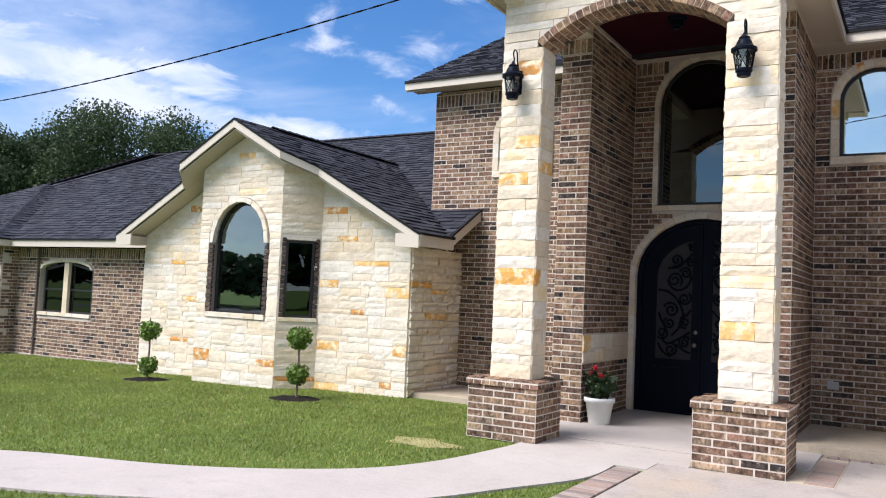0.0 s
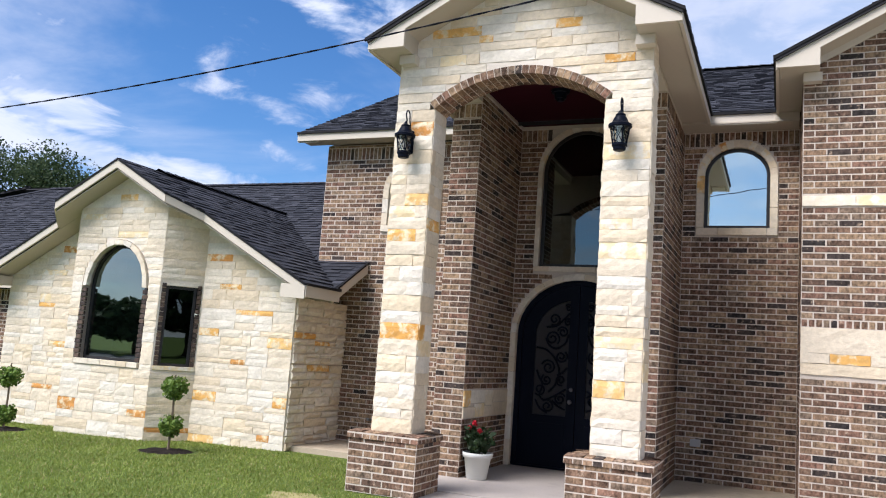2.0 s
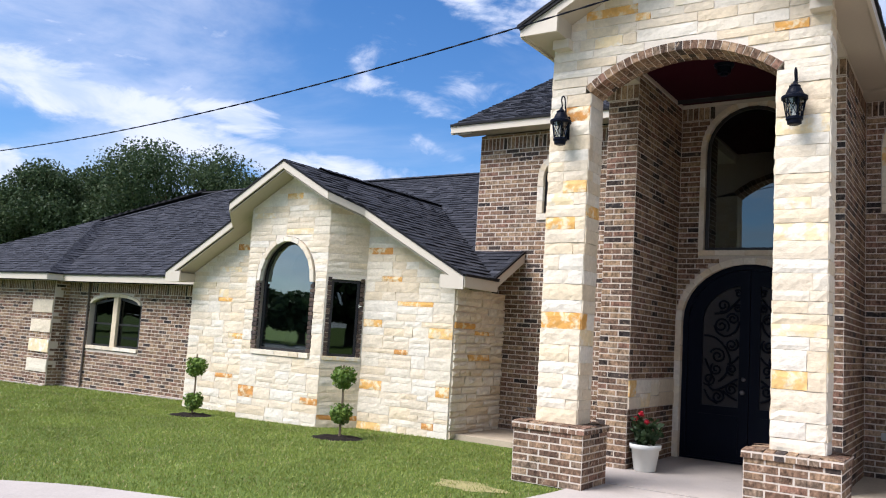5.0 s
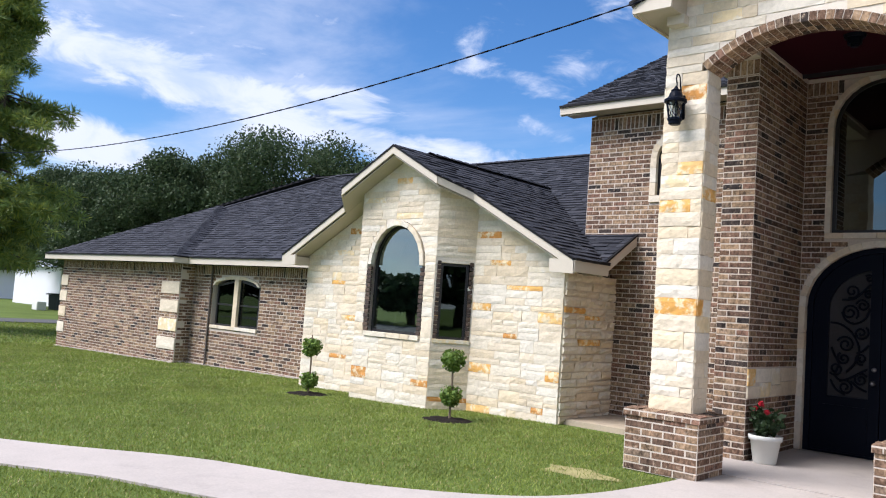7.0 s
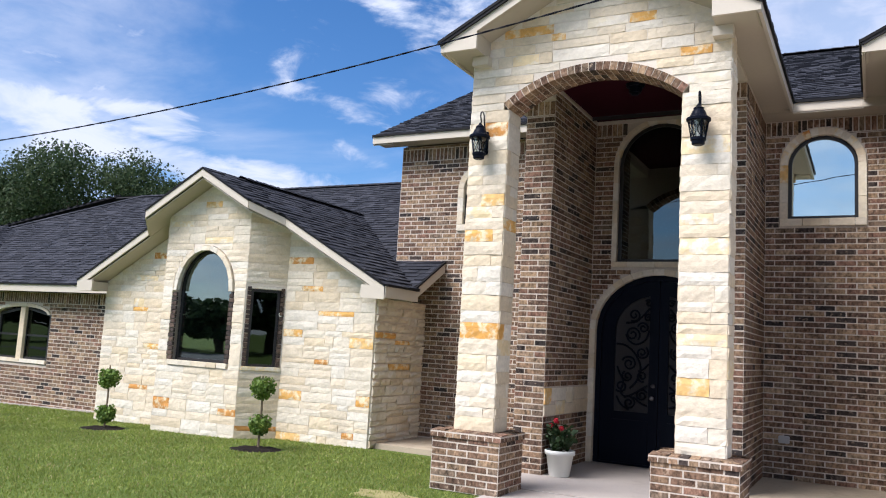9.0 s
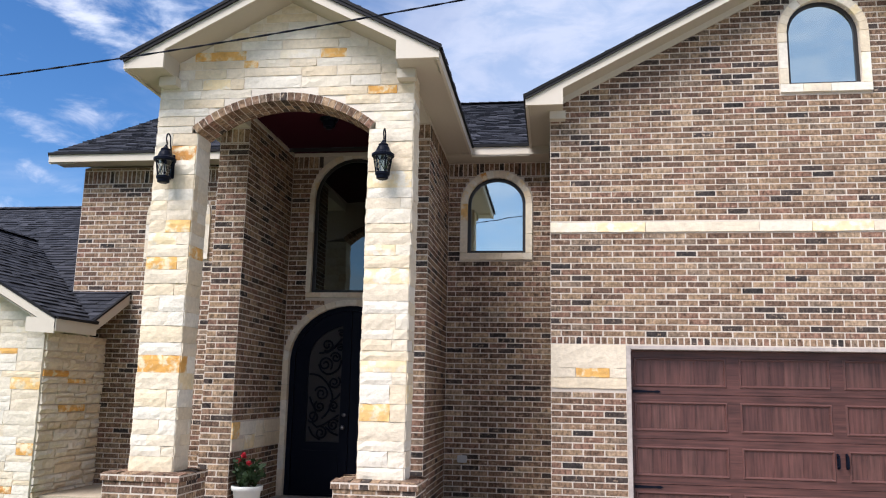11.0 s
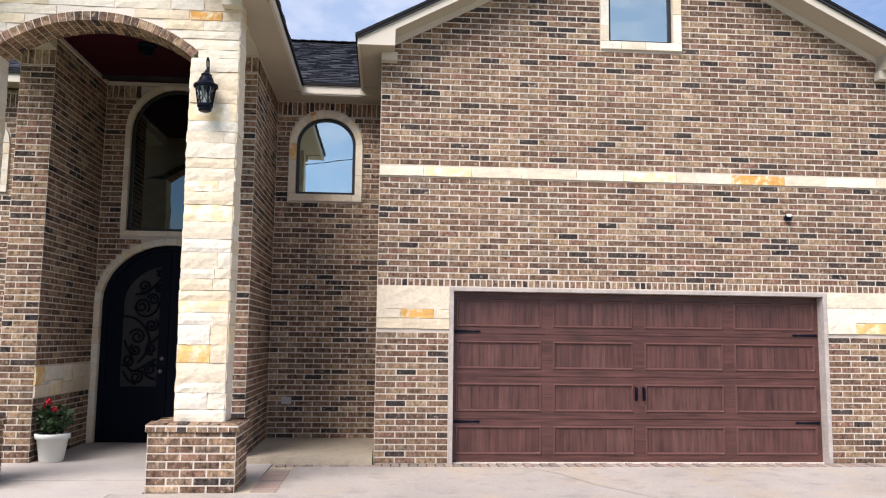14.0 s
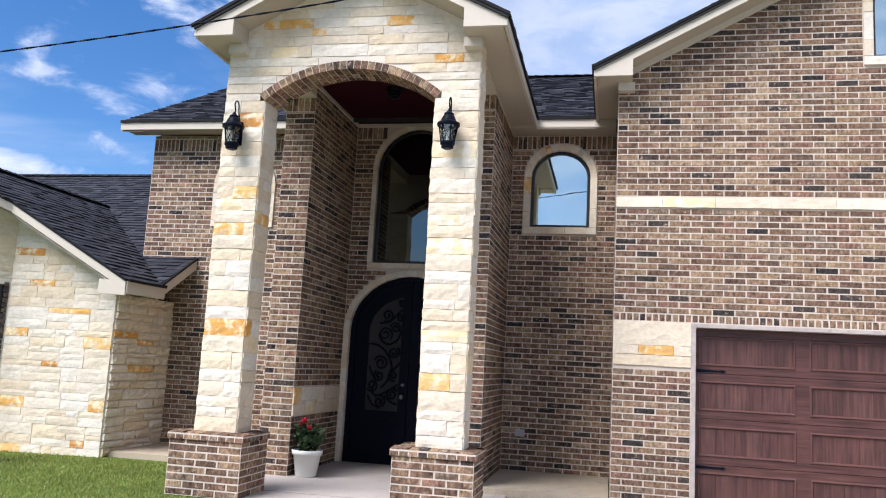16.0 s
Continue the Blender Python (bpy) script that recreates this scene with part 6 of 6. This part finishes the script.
rnd = np.random.default_rng(17)
px, py = -34.4, 1.1
pine = group_of("pine_tree", "tall pine with drooping yellow-green needle clumps", "tree", at=(px, py, ground_z(px)))
bm = bmesh.new()
limb(bm, (px, py, -0.6), (px + 0.2, py, 9.0), 0.30, 0.20)
limb(bm, (px + 0.2, py, 9.0), (px, py, 18.5), 0.20, 0.04)
cl = []
for i in range(190):
    zc = 2.2 + 15.0 * rnd.random() ** 1.15
    a = rnd.random() * 2 * math.pi
    reach = (0.5 + 0.55 * rnd.random()) * 3.7 * (1.0 - 0.66 * min(1.0, max(0, zc - 5.5) / 5.0)) * (0.8 + 0.2 * math.sin(zc * 1.7 + 0.6))
    cx, cy = px + reach * math.cos(a), py + reach * math.sin(a)
    limb(bm, (px, py, zc + 0.6), (cx, cy, zc), 0.05, 0.015, 4)
    for f in (0.4, 0.55, 0.68, 0.8, 0.9, 1.0):
        cl.append((px + (cx - px) * f + rnd.normal() * 0.22, py + (cy - py) * f + rnd.normal() * 0.22, zc + 0.6 * (1 - f) - 0.15 * rnd.random(), 0.42, 0.42, 0.34))
part("trunk", bm, M_BARK, pine, "brown trunk and branches")
put("crown", quad_mesh("crown", leaves(rnd, cl, 150000, 0.036, 1.0, 0.0, 8.0, True), M_PINE), pine, "drooping needle clumps")

for k, (x, y) in enumerate(((-12.6, -0.65), (-9.0, -0.93))):
    rnd = np.random.default_rng(30 + k)
    z = ground_z(x)
    t = group_of("topiary_shrub", "two-ball boxwood topiary on a thin stem in dark mulch", "shrub", group="topiaries on the lawn", at=(x, y, z))
    bm = bmesh.new()
    limb(bm, (x, y, z - 0.05), (x + 0.01, y, z + 0.55), 0.018, 0.016, 6)
    limb(bm, (x + 0.01, y, z + 0.55), (x - 0.01, y, z + 1.05), 0.016, 0.012, 6)
    part("stem", bm, M_STEM, t)
    for nm, cz, r, cnt in (("lower_ball", (0.24, 0.34)[k], 0.165, 1100), ("upper_ball", (0.83, 0.87)[k], 0.185, 1350)):
        core = [(x, y, z + cz, r, r * 0.95, r * 0.92)] * 3 + [(x + r * 0.35 * math.cos(j), y + r * 0.35 * math.sin(j), z + cz + 0.05 * math.sin(j * 2.1), r * 0.72, r * 0.72, r * 0.7) for j in range(6)]
        put(nm, quad_mesh(nm, leaves(rnd, core, cnt, 0.034, 1.0), M_BOX), t, "clipped green leaves")
    bm = bmesh.new()
    n = 26
    rim = [bm.verts.new((x + (0.43 + 0.05 * math.sin(i * 2.3)) * math.cos(2 * math.pi * i / n), y + (0.36 + 0.04 * math.sin(i * 3.1)) * math.sin(2 * math.pi * i / n), z - 0.015)) for i in range(n)]
    mid = [bm.verts.new((x + (v.co.x - x) * 0.6, y + (v.co.y - y) * 0.6, z + 0.015 + 0.008 * math.sin(i * 4.4))) for i, v in enumerate(rim)]
    c0 = bm.verts.new((x, y, z + 0.025))
    for i in range(n):
        j = (i + 1) % n
        bm.faces.new((rim[i], rim[j], mid[j], mid[i]))
        bm.faces.new((mid[i], mid[j], c0))
    part("mulch_bed", bm, M_MULCH, t, "dark mulch ring")

# flower pot beside the entrance
pot = group_of("flower_pot", "white pot with a red-flowering plant on the porch", "plant pot", at=(-4.74, 0.0, 0.022))
bm = lathe([(0.0, 0.0), (0.125, 0.0), (0.135, 0.01), (0.175, 0.27), (0.195, 0.275), (0.2, 0.33), (0.185, 0.335), (0.175, 0.30), (0.0, 0.295)], 28, (-4.74, 0.0, 0.022))
part("pot", bm, M_WHITE, pot, smooth=True)
part("soil", lathe([(0.0, 0.29), (0.176, 0.292), (0.15, 0.305), (0.0, 0.31)], 16, (-4.74, 0.0, 0.022)), M_MULCH, pot)
rnd = np.random.default_rng(8)
bm = bmesh.new()
tips = []
for i in range(14):
    a, r = rnd.random() * 6.28, 0.04 + 0.12 * rnd.random()
    tip = (-4.74 + r * math.cos(a), r * math.sin(a), 0.46 + 0.22 * rnd.random())
    limb(bm, (-4.74, 0, 0.30), tip, 0.006, 0.003, 4)
    tips.append(tip)
part("stems", bm, M_BARK, pot)
cl = [(tx, ty, tz - 0.06, 0.09, 0.09, 0.12) for tx, ty, tz in tips] + [(-4.74, 0, 0.46, 0.15, 0.15, 0.12)] * 3
put("foliage", quad_mesh("foliage", leaves(rnd, cl, 520, 0.045, 1.0), M_ROSE), pot, "green leaves")
fl = [(-4.78, -0.07, 0.73, 0.035, 0.035, 0.03), (-4.86, -0.05, 0.66, 0.025, 0.025, 0.022), (-4.70, -0.09, 0.64, 0.025, 0.025, 0.022)]
for f0 in fl:
    put("flower", quad_mesh("flower", leaves(rnd, [f0], 60, 0.03, 1.0), M_RED), pot, "red petals")

# ---- cables ----
cable = group_of("overhead_cable", "black twisted overhead service cable", "cable", at=(-15, -3, 4.2))
for ph2 in (0.0, math.pi):
    tw = [(x, -3.0 + 0.0045 * math.cos(x * 13 + ph2), 4.27 + 0.0058 * (x + 15) ** 2 + 0.0045 * math.sin(x * 13 + ph2)) for x in np.arange(-40, 13, 0.045)]
    me = tube(tw, 0.0065, 1)
    me.materials.append(M_BLACK)
    put("strand", me, cable)
for nm, a, b in (("overhead_cable", (5.6, 3.0, 5.69), (13.5, 3.5, 9.6)), ("overhead_cable", (5.9, 4.0, 4.86), (12.6, 8.7, 2.75))):
    cb = group_of(nm, "thin black overhead cable beyond the garage", "cable", at=a)
    me = tube([a, tuple((p + q) / 2 - (0.05 if i == 2 else 0) for i, (p, q) in enumerate(zip(a, b))), b], 0.008, 1)
    me.materials.append(M_BLACK)
    put("strand", me, cb)

# ---- beyond the garage: fence and neighbour ----
fence = group_of("fence", "weathered dark wooden privacy fence", "fence", at=(8.7, 5, 0))
for i in range(56):
    yy = 0.6 + i * 0.15
    h = 1.78 + 0.02 * math.sin(i * 2.7)
    bm = bmesh.new()
    add_box(bm, (8.70 + 0.006 * math.sin(i * 1.9), yy, 0.02), (8.722 + 0.006 * math.sin(i * 1.9), yy + 0.142, h))
    part("board", bm, M_FENCE, fence)
for z in (0.4, 1.4):
    part("rail", box((8.73, 0.6, z), (8.77, 9.0, z + 0.09)), M_FENCE, fence)
neigh = group_of("neighbour_house", "red brick neighbour house with brown shingle roof", "house", at=(17, 12, 0))
nf = Face((11.85, 9.2, 0), (1, 0, 0))
NS, NX, NZ = 0.68, 10.9, 2.64
nz = lambda x: NZ + NS * (x - NX)
nwall = part("wall", slab([(0, 0), (10.3, 0), (10.3, nz(11.85) - 0.3), (5.15, nz(17.0) - 0.3), (0, nz(11.85) - 0.3)], (), -0.2, lambda s, t, d: nf.at(s, t, d - 0.004)), M_MORTAR, neigh)
lay("brick", nf, [p for p in courses([(0, 1.2), (2.2, 1.2), (2.2, 4.2), (0, 2.9)], z0=1.2, seed=77)], M_REDBRICK, nwall, 0)
part("side_wall", box((11.86, 9.4, 0), (22.1, 18, 2.5)), M_REDBRICK, neigh)
part("rear_roof", box((11.5, 10.2, 2.5), (22.5, 18.4, 2.62)), M_BROWNROOF, neigh)
for sgn, x0 in ((1, NX), (-1, 34.0 - NX)):
    bm = bmesh.new()
    q = [(x0, 8.6, NZ), (17.0, 8.6, nz(17.0)), (17.0, 9.45, nz(17.0)), (x0, 9.45, NZ)]
    hi = [bm.verts.new(p) for p in q]
    lo = [bm.verts.new((p[0], p[1], p[2] - 0.05)) for p in q]
    bm.faces.new(hi)
    bm.faces.new(lo)
    for m in range(4):
        bm.faces.new((hi[m], hi[(m + 1) % 4], lo[(m + 1) % 4], lo[m]))
    part("roof", bm, M_BROWNROOF, neigh)
    part("rake_board", slab([(x0, NZ - 0.05), (17.0, nz(17.0) - 0.05), (17.0, nz(17.0) - 0.24), (x0, NZ - 0.24)], (), 0.04, lambda s, t, d: Vector((s, 8.56 + d, t))), M_WHITEWALL, neigh, "white rake board")
    part("rake_soffit", slab([(x0, NZ - 0.22), (17.0, nz(17.0) - 0.22), (17.0, nz(17.0) - 0.25), (x0, NZ - 0.25)], (), 0.6, lambda s, t, d: Vector((s, 8.6 + d, t))), M_GREYWOOD, neigh, "grey soffit")
me = tube([(14.0, 9.1, 2.92), (12.15, 9.1, 2.9), (12.02, 9.1, 2.82), (12.12, 9.1, 2.45), (12.18, 9.12, 1.9), (12.2, 9.12, 0.1)], 0.055)
me.materials.append(M_GREYPLASTIC)
put("downspout", me, neigh, "grey gutter pipe")
me = tube([(12.15, 8.55, 3.3), (11.88, 8.5, 3.5), (11.72, 8.5, 3.62), (11.70, 8.5, 3.76)], 0.012, 1)
me.materials.append(M_GREYPLASTIC)
put("wire", me, neigh, "loose grey wire")

# ---- across the road ----
shed = group_of("white_building", "white metal outbuilding with grey roof across the road", "building", at=(-64, 17, -0.4))
part("wall", box((-70, 15.8, -0.4), (-61.5, 24, 2.6)), M_WHITEWALL, shed)
bm = bmesh.new()
v = [bm.verts.new(p) for p in ((-70.3, 15.5, 2.55), (-61.2, 15.5, 2.55), (-61.2, 24.3, 2.55), (-70.3, 24.3, 2.55), (-70.3, 19.9, 4.2), (-61.2, 19.9, 4.2))]
for q in ((0, 1, 5, 4), (2, 3, 4, 5), (1, 2, 5), (3, 0, 4), (3, 2, 1, 0)):
    bm.faces.new([v[i] for i in q])
part("roof", bm, M_GREYROOF, shed)
part("door", box((-61.55, 16.4, -0.4), (-61.45, 17.5, 1.9)), M_DARKGLASS, shed, "dark glazed door")
binn = group_of("wheelie_bin", "dark green wheeled refuse bin on the verge", "bin", at=(-57.0, 13.6, -0.4))
part("body", lathe([(0.0, 0.0), (0.36, 0.0), (0.45, 1.0), (0.0, 1.0)], 4, (-57, 13.6, -0.4)), M_BIN, binn)
part("lid", box((-57.45, 13.15, 0.6), (-56.55, 14.05, 0.7)), M_BIN, binn, bevel=0.02)
util = group_of("utility_box", "small white utility box on the grass", "utility box", at=(-55.5, 12.0, -0.4))
part("housing", box((-55.9, 11.7, -0.4), (-55.1, 12.3, 0.15)), M_WHITE, util, bevel=0.03)
barn = group_of("far_house", "brown-roofed house far across the road", "house", at=(-80, 16, -0.4))
part("wall", box((-92, 12, -0.4), (-80, 24, 2.2)), M_WHITEWALL, barn)
bm = bmesh.new()
v = [bm.verts.new(p) for p in ((-93, 11, 2.2), (-79, 11, 2.2), (-79, 25, 2.2), (-93, 25, 2.2), (-93, 18, 4.6), (-79, 18, 4.6))]
for q in ((0, 1, 5, 4), (2, 3, 4, 5), (1, 2, 5), (3, 0, 4), (3, 2, 1, 0)):
    bm.faces.new([v[i] for i in q])
part("roof", bm, M_BROWNROOF, barn)

# trees behind the viewer, which the windows mirror
for i, (x, y, h, w) in enumerate(((-34, -56, 5.2, 6), (-22, -58, 6, 7), (-8, -56, 5, 6), (6, -50, 5.5, 7), (18, -46, 6, 6), (28, -38, 6, 6), (37, -30, 6.5, 6), (-47, -54, 5.5, 6),
                                  (-58, -50, 5, 6), (-69, -52, 5.5, 6), (-76, -42, 6, 6), (-85, -36, 5.5, 6))):
    oak(x, y, h, w, 60 + i, 5000, 0.6)

# ---- paving bricks ----
edge = group_of("brick_edging", "faded brick edging set flush beside the driveway", "edging", "structure")
f = Face((-3.70, -7.5, 0.0), (1, 0, 0), (0, 1, 0))
lay("brick", f, [(0.135, 0.055 + 0.105 * i, 0.25, 0.094, 0.0) for i in range(48)], M_PAVER, edge, 60, depth=0.014)
f = Face((-2.12, -1.9, 0.0), (1, 0, 0), (0, 1, 0))
lay("brick", f, [(0.137, 0.05 + 0.1 * i, 0.25, 0.088, 0.0) for i in range(14)], M_PAVER, edge, 60, depth=0.012)
f = Face((-2.47, -0.30, 0.0), (1, 0, 0), (0, 1, 0))
lay("brick", f, [(0.05 + 0.105 * i, 0.066, 0.09, 0.125, 0.004 * ((i * 5) % 3 - 1)) for i in range(15)], M_PAVER, edge, 60, depth=0.012)
f = Face((GX0, -0.30, 0.0), (1, 0, 0), (0, 1, 0))
lay("brick", f, [(0.05 + 0.108 * i, 0.14, 0.090, 0.25, 0.004 * ((i * 7) % 3 - 1)) for i in range(64)], M_PAVER, edge, 70, depth=0.012)

for pts, wd in ((((0.9, -0.32), (1.22, -0.8), (1.45, -1.5), (2.1, -2.6), (2.3, -3.6)), 0.012),):
    bm = bmesh.new()
    for (x0, y0), (x1, y1) in zip(pts, pts[1:]):
        L = math.hypot(x1 - x0, y1 - y0)
        ox, oy = -(y1 - y0) / L * wd / 2, (x1 - x0) / L * wd / 2
        bm.faces.new([bm.verts.new((x, y, 0.0125)) for x, y in ((x0 + ox, y0 + oy), (x0 - ox, y0 - oy), (x1 - ox, y1 - oy), (x1 + ox, y1 + oy))])
    part("joint", bm, M_SLAB, bpy.data.objects["pavement_driveway"], "fine dirt-filled joint")

bm = bmesh.new()
n = 22
cpt = bm.verts.new((-5.76, -2.63, 0.004))
rim = [bm.verts.new((-5.76 + 0.42 * (1 + 0.25 * math.sin(3 * a + 1)) * math.cos(a), -2.63 + 0.24 * (1 + 0.2 * math.sin(5 * a)) * math.sin(a), -0.006)) for a in [2 * math.pi * i / n for i in range(n)]]
for i in range(n):
    bm.faces.new((cpt, rim[i], rim[(i + 1) % n]))
tagged(part("ground_bare_patch", bm, M_THATCH), "dry tan patch of dead grass in the lawn", "ground", "", "structure")

# ---- grass ----
def in_loop(x, y, loop):
    inside = np.zeros(len(x), bool)
    for (a, b), (c2, d) in zip(loop, loop[1:] + loop[:1]):
        cond = (b > y) != (d > y)
        xx = (c2 - a) * (y - b) / ((d - b) if d != b else 1e-9) + a
        inside ^= cond & (x < xx)
    return inside


rnd = np.random.default_rng(5)
WALKWAY = WALK_OUT + [(-4.93, -1.25), (-3.72, -1.25)] + WALK_IN


def blades(count, x0, x1, y0, y1, hgt, wid):
    x, y = rnd.uniform(x0, x1, count), rnd.uniform(y0, y1, count)
    keep = ~in_loop(x, y, WALKWAY)
    keep &= ~((x > -3.72) & (x < 9.0))
    keep &= ~((x > -5.65) & (y > -1.96))
    keep &= ~((x > WX0) & (y > WY - 0.02)) & ~((x > CX0) & (x < CX1) & (y > np.maximum(BY, BY + np.maximum(BX0 - x, x - BX1) * 1.1) - 0.02))
    keep &= ~((x <= WX0) & (x > LQ) & (y > LY - 0.02)) & ~((x <= LQ) & (x > LE) & (y > PY - 0.02))
    for bx, by in ((-12.6, -0.65), (-9.0, -0.93)):
        keep &= ((x - bx) / 0.45) ** 2 + ((y - by) / 0.38) ** 2 > 1
    bare = ((x - -5.76) / 0.42) ** 2 + ((y - -2.63) / 0.25) ** 2 < 1
    keep &= ~(bare & (rnd.random(count) < 0.45))
    x, y = x[keep], y[keep]
    n = len(x)
    z = -0.02 * np.clip(-x - 8.0, 0, 20) - 0.012
    a = rnd.random(n) * 2 * np.pi
    h = hgt * (0.5 + 0.8 * rnd.random(n))
    lean = rnd.normal(size=(n, 2)) * 0.45 * h[:, None]
    w = wid * (0.6 + 0.8 * rnd.random(n))
    u = np.stack((np.cos(a) * w / 2, np.sin(a) * w / 2), 1)
    b = np.stack((x, y), 1)
    q = np.empty((n, 4, 3))
    q[:, 0, :2], q[:, 1, :2] = b - u, b + u
    q[:, 2, :2], q[:, 3, :2] = b + u * 0.25 + lean, b - u * 0.25 + lean
    q[:, :2, 2], q[:, 2:, 2] = z[:, None], (z + h)[:, None]
    return q.reshape(-1, 3)


g = np.concatenate((blades(260000, -14.5, -3.6, -10, 1.2, 0.025, 0.010), blades(170000, -27.5, -14.0, -13, 1.4, 0.029, 0.018), blades(50000, -40, -26, -16, 16, 0.05, 0.045), blades(9000, 9.0, 14, -4, 9, 0.05, 0.03)))
tagged(put("lawn_grass", quad_mesh("lawn_grass", g, M_GRASS)), "short mown bright green lawn grass", "grass", "", "stuff")
